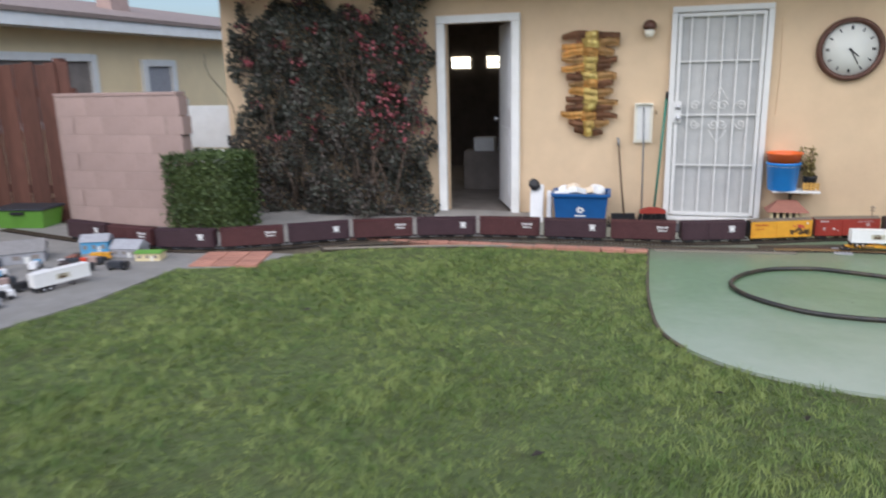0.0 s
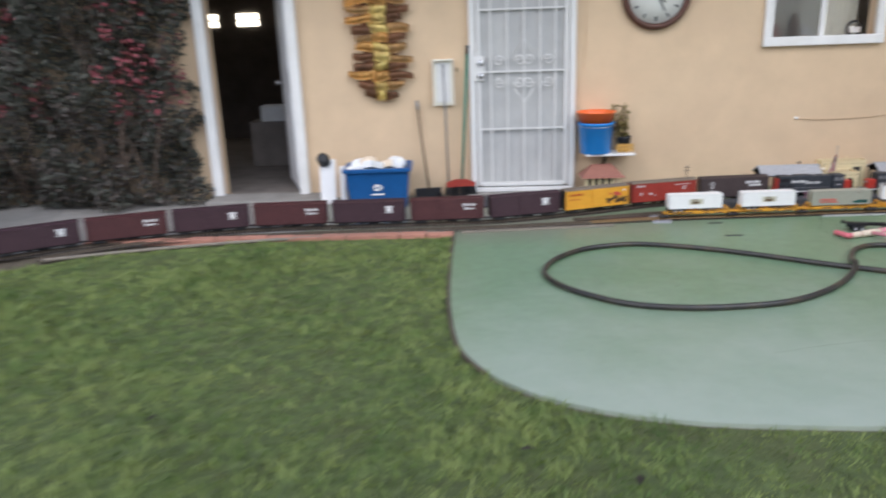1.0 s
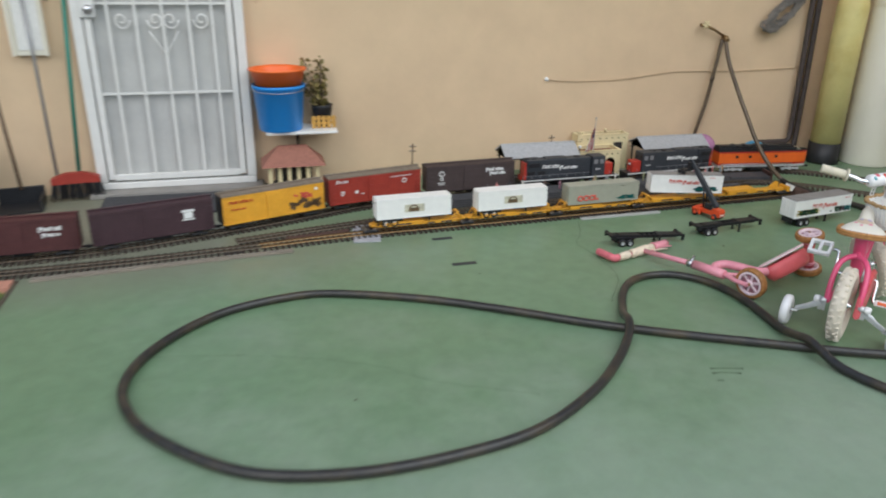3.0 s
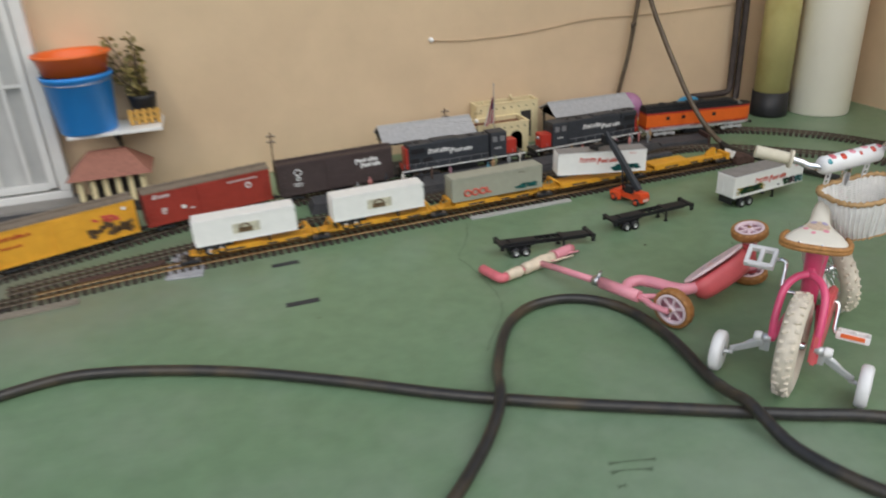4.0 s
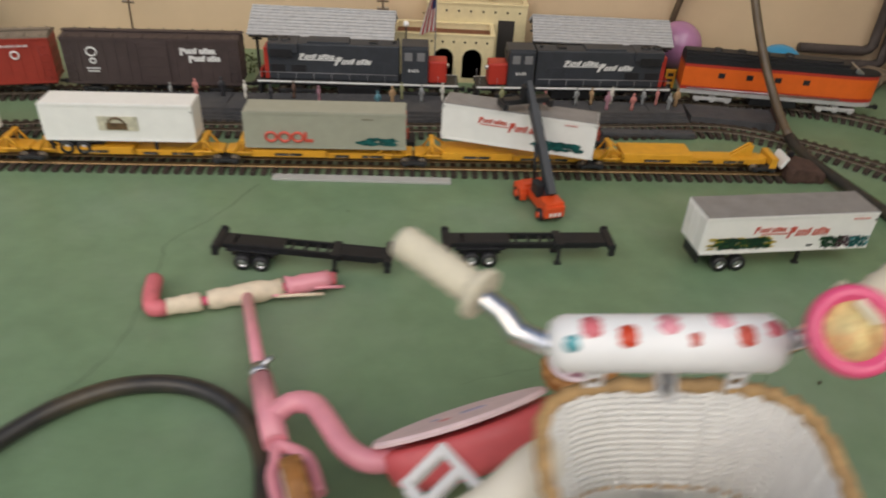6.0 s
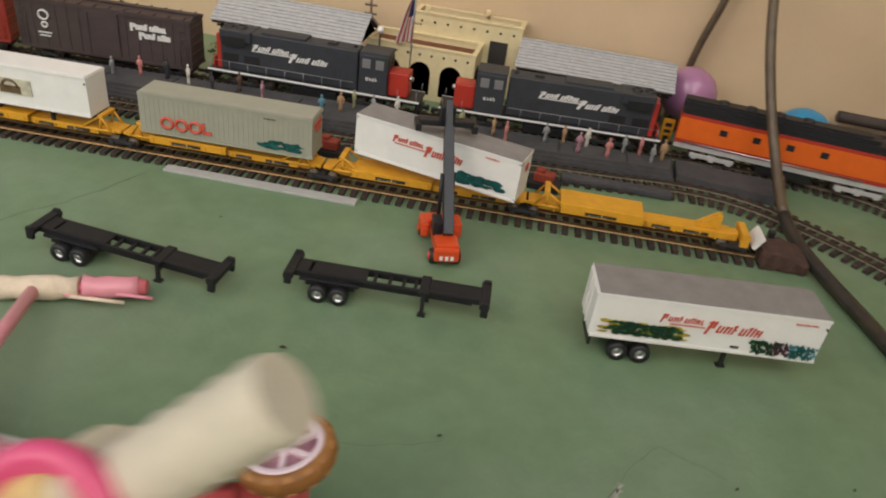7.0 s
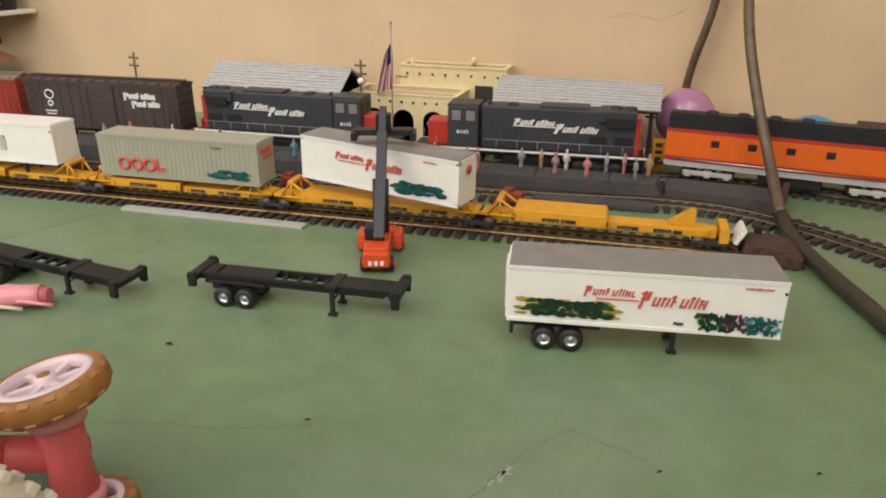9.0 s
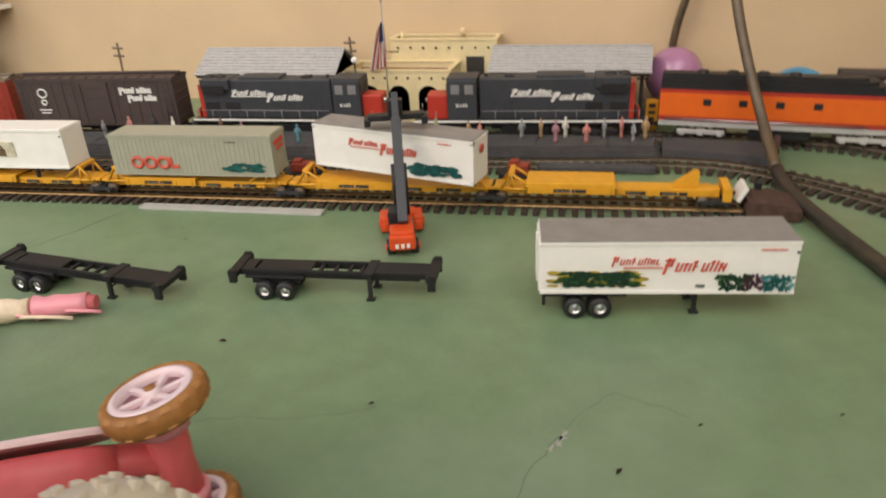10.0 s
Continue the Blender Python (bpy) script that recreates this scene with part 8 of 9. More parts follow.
def curl(x0, x1, z, h, bow, wave, lift, tip):
    """A hammered strip from x0 to x1: bowed off the wall, rounded across, with a swept and narrowed tip."""
    bm = bmesh.new()
    rows = []
    for k in range(9):
        t = k / 8
        hh = h * (1 - (1 - tip) * t ** 3)
        row = []
        for q in range(5):
            u = q / 4 * 2 - 1
            y = -0.022 - bow * math.sin(t * math.pi * 0.85) - 0.012 * (1 - u * u) - 0.004 * math.sin(t * 17 + wave * 3)
            row.append(bm.verts.new((x0 + (x1 - x0) * t, y, z + u * hh + lift * t * t + 0.010 * math.sin(t * 4 + wave))))
        rows.append(row)
    for A, C in zip(rows, rows[1:]):
        for q in range(4):
            bm.faces.new((A[q], C[q], C[q + 1], A[q + 1])).smooth = True
    bmesh.ops.solidify(bm, geom=bm.faces[:], thickness=0.003)
    return bm


art = random.Random(12)
for i in range(13):
    z = 0.48 - i * 0.08
    small = 1.0 if i < 11 else (0.86 if i == 11 else 0.62)
    for s in (-1, 1):
        L = art.choice((0.21, 0.27, 0.24, 0.29)) * small
        mt = (BRONZE, COPPER_DARK, GOLD_DEEP)[(i * 2 + (s > 0) + art.randint(0, 1)) % 3]
        part("strip", curl(s * 0.03, s * L, z + art.uniform(-0.012, 0.012), 0.040 * art.uniform(0.8, 1.15), 0.035 * art.uniform(0.6, 1.2), art.uniform(0, 6), art.uniform(-0.03, 0.03), art.uniform(0.45, 0.9)), mt, o)
    w = 0.085 * small * art.uniform(0.8, 1.1)
    x = art.uniform(-0.012, 0.012)
    part("strip", curl(x - w, x + w, z, 0.046, 0.050 * art.uniform(0.8, 1.2), art.uniform(0, 6), art.uniform(-0.02, 0.02), 0.85), GOLD if i % 4 != 2 else GOLD_DEEP, o, "gilt centre strip")
part("backing", B(((0, -0.010, 0.02), (0.30, 0.014, 0.92)), bevel=0.003), COPPER_DARK, o)

o = thing("wall_clock", pose(2.285, 5.99, 1.69, 90, 0, 0), "large round wall clock with dark bronze rim and ivory dial", "clock")
bm = bmesh.new()
lathe(bm, [(0.235, 0.012), (0.240, 0.040), (0.262, 0.052), (0.284, 0.040), (0.290, 0.0), (0.24, 0.0)], 56)
part("rim", bm, CLOCK_RIM, o)
bm = bmesh.new()
lathe(bm, [(0, 0.016), (0.242, 0.016), (0.242, 0.0), (0, 0)], 56)
part("dial", bm, CLOCK_FACE, o)
for k in range(12):
    a = math.radians(90 - k * 30)
    part("hour_mark", B(((0.195 * math.cos(a), 0.195 * math.sin(a), 0.018), (0.035, 0.012 if k % 3 else 0.02, 0.003), rot("Z", 90 - k * 30))), MARK_BLACK, o)
for ang, L, w in ((132, 0.105, 0.012), (152, 0.165, 0.009)):
    a = math.radians(90 - ang)
    part("hand", B(((L * 0.42 * math.cos(a), L * 0.42 * math.sin(a), 0.022), (L, w, 0.003), rot("Z", 90 - ang))), MARK_BLACK, o)
bm = bmesh.new()
lathe(bm, [(0, 0.028), (0.012, 0.026), (0.012, 0.018)], 12)
part("hub", bm, MARK_BLACK, o)

o = thing("porch_light", pose(0.478, 5.99, 1.96), "small dark porch light with a frosted glass", "lamp")
bm = bmesh.new()
lathe(bm, [(0, 0.0), (0.055, 0.0), (0.055, 0.015), (0.03, 0.025), (0, 0.025)], 20, pose(0, 0, 0, 90))
part("plate", bm, BLACK, o)
bm = bmesh.new()
lathe(bm, [(0.0, 0.075), (0.035, 0.07), (0.062, 0.04), (0.066, 0.0), (0.05, -0.02)], 20, pose(0, -0.065, -0.01))
part("hood", bm, CLOCK_RIM, o)
bm = bmesh.new()
lathe(bm, [(0.048, -0.01), (0.05, -0.05), (0.035, -0.085), (0, -0.09)], 20, pose(0, -0.065, -0.01))
part("shade", bm, TANK_WHITE, o, "frosted glass bowl")

o = thing("lobby_dustpan", pose(0.455, 5.955, 0.0), "grey-white upright dustpan hung on the wall by its pole", "dustpan")
bm = B(((0, 0.02, 1.02), (0.17, 0.012, 0.40)), ((-0.085, -0.005, 1.02), (0.012, 0.05, 0.40)), ((0.085, -0.005, 1.02), (0.012, 0.05, 0.40)), ((0, -0.005, 1.215), (0.17, 0.05, 0.014)), bevel=0.005)
part("scoop", bm, TANK_WHITE, o)
part("scoop_inside", B(((0, 0.012, 1.02), (0.13, 0.006, 0.34)), bevel=0.002), WICKER, o)
part("pole", T(([(0.0, -0.012, 1.18), (0.01, -0.01, 0.8), (0.02, -0.03, 0.03)], 0.009)), GREY_POLE, o)
part("hook", T(([(0.12, 0.03, 1.14), (0.12, 0.0, 1.14), (0.12, -0.01, 1.11)], 0.006), seg=6), BROWN_POLE, o)

o = thing("long_dustpan", Matrix(), "black long-handled dustpan leaning on the wall", "dustpan")
part("handle", T(([(0.215, 5.965, 0.82), (0.255, 5.90, 0.45), (0.300, 5.83, 0.09)], 0.010)), BROWN_POLE, o)
part("grip_end", T(([(0.209, 5.975, 0.87), (0.218, 5.96, 0.79)], 0.013)), GREY_POLE, o)
bm = bmesh.new()
slab(bm, [(0.15, 5.60), (0.43, 5.66), (0.40, 5.86), (0.18, 5.82)], 0.002, 0.012)
box(bm, (0.29, 5.855, 0.05), (0.24, 0.02, 0.10), rot("Z", 10), bevel=0.004)
box(bm, (0.155, 5.72, 0.035), (0.012, 0.22, 0.07), rot("Z", 4), bevel=0.003)
box(bm, (0.420, 5.76, 0.035), (0.012, 0.20, 0.07), rot("Z", 8), bevel=0.003)
part("pan", bm, BLACK, o)

o = thing("broom", Matrix(), "broom with teal handle and red and black head", "broom")
part("handle", T(([(0.672, 5.975, 1.29), (0.60, 5.90, 0.16)], 0.012)), TEAL_HANDLE, o)
part("cap", T(([(0.675, 5.977, 1.33), (0.670, 5.974, 1.26)], 0.014)), BLACK, o)
bm = bmesh.new()
slab(bm, [(-0.05, -0.02), (0.05, -0.02), (0.13, -0.03), (0.13, 0.03), (0.05, 0.02), (-0.05, 0.02), (-0.13, 0.03), (-0.13, -0.03)], 0.0, 0.03)
for v in bm.verts:
    v.co.z += 0.05 * (1 - abs(v.co.x) / 0.14) if v.co.z > 0.01 else 0
part("head", bm, RED_CAR, o, "red broom head", at=pose(0.585, 5.87, 0.105, 0, 0, 8))
bm = bmesh.new()
for k in range(150):
    x, y = random.uniform(-0.13, 0.13), random.uniform(-0.028, 0.028)
    tube(bm, [(x, y, 0.0), (x * 1.15, y * 1.6, -0.095 + random.uniform(0, 0.01))], 0.0032, 4, cap=False)
part("bristles", bm, BLACK, o, at=pose(0.585, 5.87, 0.105, 0, 0, 8))

o = thing("recycling_bin", pose(-0.125, 5.67, 0, 0, 0, 3) @ Matrix.Diagonal((1.22, 1.12, 1.0, 1.0)), "blue recycling bin full of white paper and bags", "bin")
bm = bmesh.new()
lo, hi, ihi, ilo = [], [], [], []
for sx, sy in ((-1, -1), (1, -1), (1, 1), (-1, 1)):
    lo.append(bm.verts.new((sx * 0.195, sy * 0.135, 0.0)))
    hi.append(bm.verts.new((sx * 0.225, sy * 0.165, 0.345)))
    ihi.append(bm.verts.new((sx * 0.214, sy * 0.154, 0.345)))
    ilo.append(bm.verts.new((sx * 0.185, sy * 0.125, 0.02)))
for k in range(4):
    n = (k + 1) % 4
    bm.faces.new((lo[k], lo[n], hi[n], hi[k]))
    bm.faces.new((hi[k], hi[n], ihi[n], ihi[k]))
    bm.faces.new((ihi[k], ihi[n], ilo[n], ilo[k]))
bm.faces.new(lo[::-1])
bm.faces.new(ilo)
part("tub", bm, BLUE_BIN, o)
bm = bmesh.new()
for c, sz in (((0, -0.172, 0.335), (0.47, 0.022, 0.035)), ((0, 0.172, 0.335), (0.47, 0.022, 0.035)), ((-0.232, 0, 0.335), (0.022, 0.32, 0.035)), ((0.232, 0, 0.335), (0.022, 0.32, 0.035))):
    box(bm, c, sz, bevel=0.006)
part("rim", bm, BLUE_BIN, o)
bm = bmesh.new()
for a in range(3):
    t = math.radians(90 + a * 120)
    t2 = math.radians(90 + (a + 1) * 120)
    p, q = Vector((0.038 * math.cos(t), 0, 0.038 * math.sin(t))), Vector((0.038 * math.cos(t2), 0, 0.038 * math.sin(t2)))
    d = q - p
    box(bm, p + d * 0.45, (d.length * 0.62, 0.003, 0.020), rot("Y", -math.degrees(math.atan2(d.z, d.x))))
part("arrows", bm, MARK_WHITE, o, "white printed triangle of arrows", at=pose(0.0, -0.157, 0.185, 5, 0, 0))
lettering(o, -0.045, 0.118, -0.153, [(0, 0.09, 0.014, 0)], MARK_WHITE, 0.0)
for i in range(9):
    bm = bmesh.new()
    if i % 3:
        bmesh.ops.create_icosphere(bm, subdivisions=2, radius=random.uniform(0.05, 0.075))
        for v in bm.verts:
            v.co *= 1 + 0.35 * noise.noise(v.co * 16 + Vector((i * 2.3, 1, 0)))
    else:
        box(bm, (0, 0, 0), (0.16, 0.11, 0.06), bevel=0.006)
    part("paper", bm, PAPER if i % 4 != 3 else FOAM, o, at=pose(random.uniform(-0.15, 0.15), random.uniform(-0.1, 0.1), 0.335 + random.uniform(-0.01, 0.035), random.uniform(-25, 25), random.uniform(-25, 25), random.uniform(0, 180)))

o = thing("folded_board", pose(-0.565, 5.78, 0, 0, 0, 0), "white folded board with a dark bag leaning by the door", "board")
part("panel", B(((-0.03, -0.05, 0.20), (0.14, 0.03, 0.40), rot("X", -8)), bevel=0.008), WHITE_PLASTIC, o)
part("side_panel", B(((0.10, 0.0, 0.165), (0.05, 0.10, 0.33), rot("X", -6)), bevel=0.008), WHITE_PLASTIC, o)
bm = bmesh.new()
bmesh.ops.create_icosphere(bm, subdivisions=3, radius=0.062)
for v in bm.verts:
    v.co *= 1 + 0.3 * noise.noise(v.co * 18)
part("bag", bm, BLACK, o, "dark crumpled bag", at=pose(-0.055, -0.05, 0.40))

# shelf with bucket, basin and potted plant
o = thing("wall_shelf", pose(1.90, 5.99, 0.375), "small white wall shelf on a dark bracket", "shelf")
part("board", B(((0, -0.13, 0), (0.42, 0.26, 0.016)), bevel=0.003), WHITE, o)
part("bracket", T(([(-0.02, -0.01, -0.12), (-0.02, -0.18, -0.008)], 0.006), ([(-0.02, -0.005, -0.14), (-0.02, -0.005, -0.005)], 0.007)), BLACK, o)
o = thing("bucket", pose(1.780, 5.835, 0.384), "bright blue plastic bucket on the shelf", "bucket")
bm = bmesh.new()
lathe(bm, [(0, 0.0), (0.122, 0.0), (0.128, 0.006), (0.149, 0.248), (0.156, 0.251), (0.157, 0.268), (0.148, 0.268), (0.142, 0.250), (0.118, 0.01), (0, 0.01)], 36)
part("body", bm, BLUE_BUCKET, o)
bm = bmesh.new()
tube(bm, [(0.156 * math.cos(math.pi + a * math.pi / 18), 0.156 * math.sin(math.pi + a * math.pi / 18) * 0.99, 0.246 - 0.012 * math.sin(a * math.pi / 18)) for a in range(19)], 0.0022, 6)
part("handle", bm, STEEL, o)
o = thing("basin", pose(1.780, 5.835, 0.653), "orange plastic basin nested on the bucket", "basin")
bm = bmesh.new()
lathe(bm, [(0, 0.0), (0.136, 0.0), (0.158, 0.078), (0.170, 0.084), (0.170, 0.093), (0.157, 0.093), (0.149, 0.078), (0.13, 0.012), (0, 0.012)], 36)
part("body", bm, ORANGE_PLASTIC, o)
o = thing("potted_plant", pose(2.035, 5.90, 0.384), "wilting potted plant behind a tiny yellow picket fence", "plant")
bm = bmesh.new()
lathe(bm, [(0, 0), (0.048, 0), (0.064, 0.115), (0.068, 0.130), (0.056, 0.130), (0.052, 0.105), (0, 0.105)], 20)
part("pot", bm, BLACK, o)
for k in range(5):
    part("picket", B(((-0.06 + k * 0.03, -0.085, 0.038), (0.021, 0.006, 0.074)), bevel=0.002), PICKET, o)
part("picket_rail", B(((0, -0.080, 0.03), (0.15, 0.005, 0.012)), ((0, -0.080, 0.058), (0.15, 0.005, 0.012))), PICKET, o)
bm, stems = bmesh.new(), bmesh.new()
for k in range(11):
    a = random.uniform(0, math.tau)
    tip = Vector((-0.035 + 0.13 * math.cos(a) * random.uniform(0.3, 1), 0.05 * math.sin(a), random.uniform(0.20, 0.44)))
    line = spline([(0, 0, 0.09), tip * 0.55 + Vector((0, 0, 0.06)), tip], 0.02)
    tube(stems, line, 0.0025, 5)
    for p in line[2:]:
        for q in range(3):
            d = Vector((random.uniform(-1, 1), random.uniform(-1, 1), random.uniform(-0.6, 0.8))).normalized() * random.uniform(0.022, 0.044)
            n = d.cross(Vector((random.random(), random.random(), random.random()))).normalized() * d.length * 0.35
            c = p + d * 0.3
            bm.faces.new([bm.verts.new(c), bm.verts.new(c + d * 0.5 + n), bm.verts.new(c + d), bm.verts.new(c + d * 0.5 - n)])
part("stem", stems, TWIG, o)
part("foliage", bm, WILTED, o, "yellow-green wilting leaves")
o = solid("door_mat", B(((1.13, 5.66, 0.007), (0.78, 0.42, 0.012), rot("Z", 2)), bevel=0.003), MAT_GREY, "dark grey mat before the security door", "mat")
o = solid("wall_wire", T((spline([(1.69, 5.996, 1.10), (1.70, 5.996, 1.5), (1.685, 5.996, 2.0)], 0.05), 0.0035), seg=5), STUCCO, "thin conduit line on the stucco beside the door", "wire")

# ---- planting by the wall ----
def leaf_mesh(name, pts, size, mat, rng, up=0.0, aspect=0.55):
    """Folded leaves, four triangles each, at the given points with random turns."""
    n = len(pts)
    d = rng.normal(size=(n, 3)) + np.array([0, -0.35, up])
    d /= np.linalg.norm(d, axis=1)[:, None]
    r = rng.normal(size=(n, 3))
    w = np.cross(d, r)
    w /= np.linalg.norm(w, axis=1)[:, None]
    nn = np.cross(d, w)
    L = size * rng.uniform(0.6, 1.35, n)[:, None]
    a, b = pts - d * L / 2, pts + d * L / 2
    c, e = pts + w * L * aspect / 2 + nn * L * 0.10, pts - w * L * aspect / 2 + nn * L * 0.10
    verts = np.stack([a, c, b, e], 1).reshape(-1, 3)
    i = np.arange(n)[:, None] * 4
    tris = np.hstack([i + np.array([0, 1, 2]), i + np.array([0, 2, 3])]).reshape(-1, 3)
    me = bpy.data.meshes.new(name)
    me.from_pydata(verts.tolist(), [], tris.tolist())
    me.materials.append(mat)
    return me


def sub(name, me, parent, label=""):
    ob = new(name, me)
    ob.parent = parent
    ob["kind"] = "stuff"
    if label:
        ob["label"] = label
    return ob


rng = np.random.default_rng(8)
vine = thing("bougainvillea", Matrix(), "large dark bougainvillea with red flowers against the wall", "shrub")
n = 30000
x = rng.uniform(-4.28, -1.74, n)
z = rng.uniform(0.02, 2.52, n)
bulge = 0.30 + 0.10 * np.sin(x * 4.1 + z * 1.3) + 0.08 * np.sin(x * 9.3 - z * 5.1) + 0.06 * np.cos(z * 8.2 + x * 3) + 0.05 * np.sin(x * 17 + z * 13)
bulge *= np.clip((2.62 - z) / 0.5, 0.35, 1) * np.clip((x + 4.40) / 0.3, 0.3, 1) * np.clip((-1.66 - x) / 0.22, 0.3, 1)
top = 2.36 + 0.12 * np.sin(x * 5.3) + 0.08 * np.sin(x * 13.7 + 1)
left = -4.18 + 0.10 * np.sin(z * 6.1) + 0.05 * np.sin(z * 15)
right = -1.80 + 0.05 * np.sin(z * 7.7 + 1) + 0.03 * np.sin(z * 19)
gap = np.sin(x * 7.7 + 2 * np.sin(z * 3.1)) * np.sin(z * 6.3 + 1.5 * np.cos(x * 4.7))
ok = (z < top) & (x > left) & (x < right) & ~((gap > 0.72) & (rng.random(n) < 0.7))
x, z, bulge = x[ok], z[ok], bulge[ok]
depth = rng.random(len(x)) ** 0.55
y = 5.985 - np.maximum(bulge, 0.06) * depth
pts = np.column_stack([x, y, z])
dry = (rng.random(len(x)) < np.where(z < 0.95, 0.42, 0.16) + 0.2 * (np.sin(x * 5 + z * 4) > 0.6))
sub("leaves", leaf_mesh("leaves", pts[~dry], 0.058, LEAF, rng), vine, "dark grey-green leaves")
sub("dry_leaves", leaf_mesh("dry_leaves", pts[dry], 0.052, LEAF_DRY, rng), vine, "brown dry leaves")
cl = np.column_stack([rng.uniform(-4.0, -1.84, 62), np.zeros(62), rng.uniform(0.75, 2.4, 62) ** 1.0])
cl[:, 0] = np.where(rng.random(62) < 0.5, rng.uniform(-2.5, -1.82, 62), cl[:, 0])
fl = np.repeat(cl, 9, 0)
fl += rng.normal(size=fl.shape) * np.array([0.045, 0.02, 0.04])
fl[:, 1] = 5.985 - 0.36 + 0.05 * rng.normal(size=len(fl)) + 0.12 * (fl[:, 0] > -1.98)
sub("blossom", leaf_mesh("blossom", fl, 0.040, BRACT, rng, aspect=0.9), vine, "red papery flowers")
for k in range(26):
    x0 = random.uniform(-4.0, -1.95)
    pts_ = [(x0, 5.93, 0.0)]
    for i in range(6):
        pts_.append((pts_[-1][0] + random.uniform(-0.14, 0.14), 5.95 - random.uniform(0.02, 0.30), pts_[-1][2] + random.uniform(0.2, 0.42)))
    run_ = spline(pts_, 0.08)
    part("stem", T((run_, [0.012 * (1 - 0.75 * q / len(run_)) for q in range(len(run_))]), seg=5), TWIG, vine, "grey-brown woody stem")

shrub = thing("model_shrub", pose(3.50, 5.60, 0.0), "small green model shrub beside the platform shelter", "model shrub")
part("trunk", T(([(0, 0, 0), (0.004, 0, 0.04)], 0.004)), TWIG, shrub)
cloud = rng.normal(size=(500, 3)) * np.array([0.020, 0.018, 0.022]) + np.array([0.0, 0.0, 0.060])
cloud[:, 2] = np.clip(cloud[:, 2], 0.012, None)
sub("leaves", leaf_mesh("leaves", cloud, 0.011, HEDGE_LEAF, rng), shrub, "fine green model foliage")

hedge = thing("clipped_hedge", Matrix(), "low square-clipped green hedge by the block wall", "hedge")
part("bushy_core", B(((-3.96, 4.88, 0.36), (0.70, 0.40, 0.62)), bevel=0.05), TURF, hedge)
n = 9000
face = rng.integers(0, 5, n)
u, v = rng.random(n), rng.random(n)
X0, X1, Y0, Y1, Z1 = -4.34, -3.58, 4.60, 5.14, 0.77
px = np.where(face == 0, X0, np.where(face == 1, X1, X0 + (X1 - X0) * u))
py = np.where(face == 2, Y0, np.where(face == 3, Y1, np.where(face < 2, Y0 + (Y1 - Y0) * u, Y0 + (Y1 - Y0) * v)))
pz = np.where(face == 4, Z1, Z1 * v)
pts = np.column_stack([px, py, pz]) + rng.normal(size=(n, 3)) * 0.022
pts[:, 2] = np.clip(pts[:, 2], 0.01, None)
sub("leaves", leaf_mesh("leaves", pts, 0.042, HEDGE_LEAF, rng, up=0.3), hedge, "small bright green leaves")

# ---- model village on the concrete strip ----
semi_trailer(pose(-3.80, 2.56, 0, 0, 0, 73), "white model trailer standing on the concrete strip", 0.44, False)


def model_house(m, w, d, h, roof_h, wall, roof, label):
    ob = thing("model_house", m, label, "model building", "model village houses")
    part("body", B(((0, 0, h / 2), (w, d, h)), bevel=0.002), wall, ob)
    bm = bmesh.new()
    e = 0.012
    a = [bm.verts.new(p) for p in ((-w / 2 - e, -d / 2 - e, h), (w / 2 + e, -d / 2 - e, h), (w / 2 + e, d / 2 + e, h), (-w / 2 - e, d / 2 + e, h), (-w / 2 - e, 0, h + roof_h), (w / 2 + e, 0, h + roof_h))]
    for q in ((0, 1, 5, 4), (2, 3, 4, 5), (0, 4, 3), (1, 2, 5), (3, 2, 1, 0)):
        bm.faces.new([a[k] for k in q])
    part("roof", bm, roof, ob)
    for k in range(3):
        part("window", B(((-w / 3 + k * w / 3, -d / 2 - 0.001, h * 0.55), (w * 0.14, 0.004, h * 0.36))), DARK_ROOM, ob)
    part("door", B(((w * 0.18, -d / 2 - 0.0015, h * 0.3), (w * 0.10, 0.005, h * 0.6))), WHITE, ob)
    return ob


model_house(pose(-4.40, 3.62, 0, 0, 0, 25), 0.24, 0.18, 0.11, 0.06, BLUE_MODEL, GREY_MODEL, "sky-blue model house with grey roof")
model_house(pose(-3.98, 3.56, 0, 0, 0, 8), 0.26, 0.20, 0.08, 0.07, GREY_MODEL, GREY_MODEL, "grey model house with a pale grey roof")
model_house(pose(-3.68, 3.46, 0, 0, 0, 14), 0.22, 0.14, 0.07, 0.02, CREAM, LIME, "low cream model shed with a mossy roof")
model_house(pose(-4.85, 3.16, 0, 0, 0, 40), 0.44, 0.30, 0.10, 0.09, GREY_MODEL, TRAILER_ROOF, "large grey model factory roof")
model_house(pose(-5.15, 2.55, 0, 0, 0, 60), 0.36, 0.22, 0.09, 0.07, PINK_BLOCK, GREY_MODEL, "brownish model warehouse on the strip")


def toy_truck(m, cab_mat, bed_mat, label):
    ob = thing("toy_truck", m, label, "toy vehicle", "toy vehicles on the strip")
    part("bed", B(((-0.03, 0, 0.045), (0.12, 0.06, 0.05)), bevel=0.004), bed_mat, ob)
    part("cab", B(((0.062, 0, 0.042), (0.05, 0.058, 0.055)), bevel=0.008), cab_mat, ob)
    part("windscreen", B(((0.0875, 0, 0.052), (0.003, 0.046, 0.02))), BLACK, ob)
    for x in (-0.06, 0.055):
        for s in (-1, 1):
            bm = bmesh.new()
            lathe(bm, [(0, -0.008), (0.016, -0.008), (0.018, 0), (0.016, 0.008), (0, 0.008)], 14, pose(x, s * 0.029, 0.018, 90))
            part("wheel", bm, BLACK, ob)
    return ob


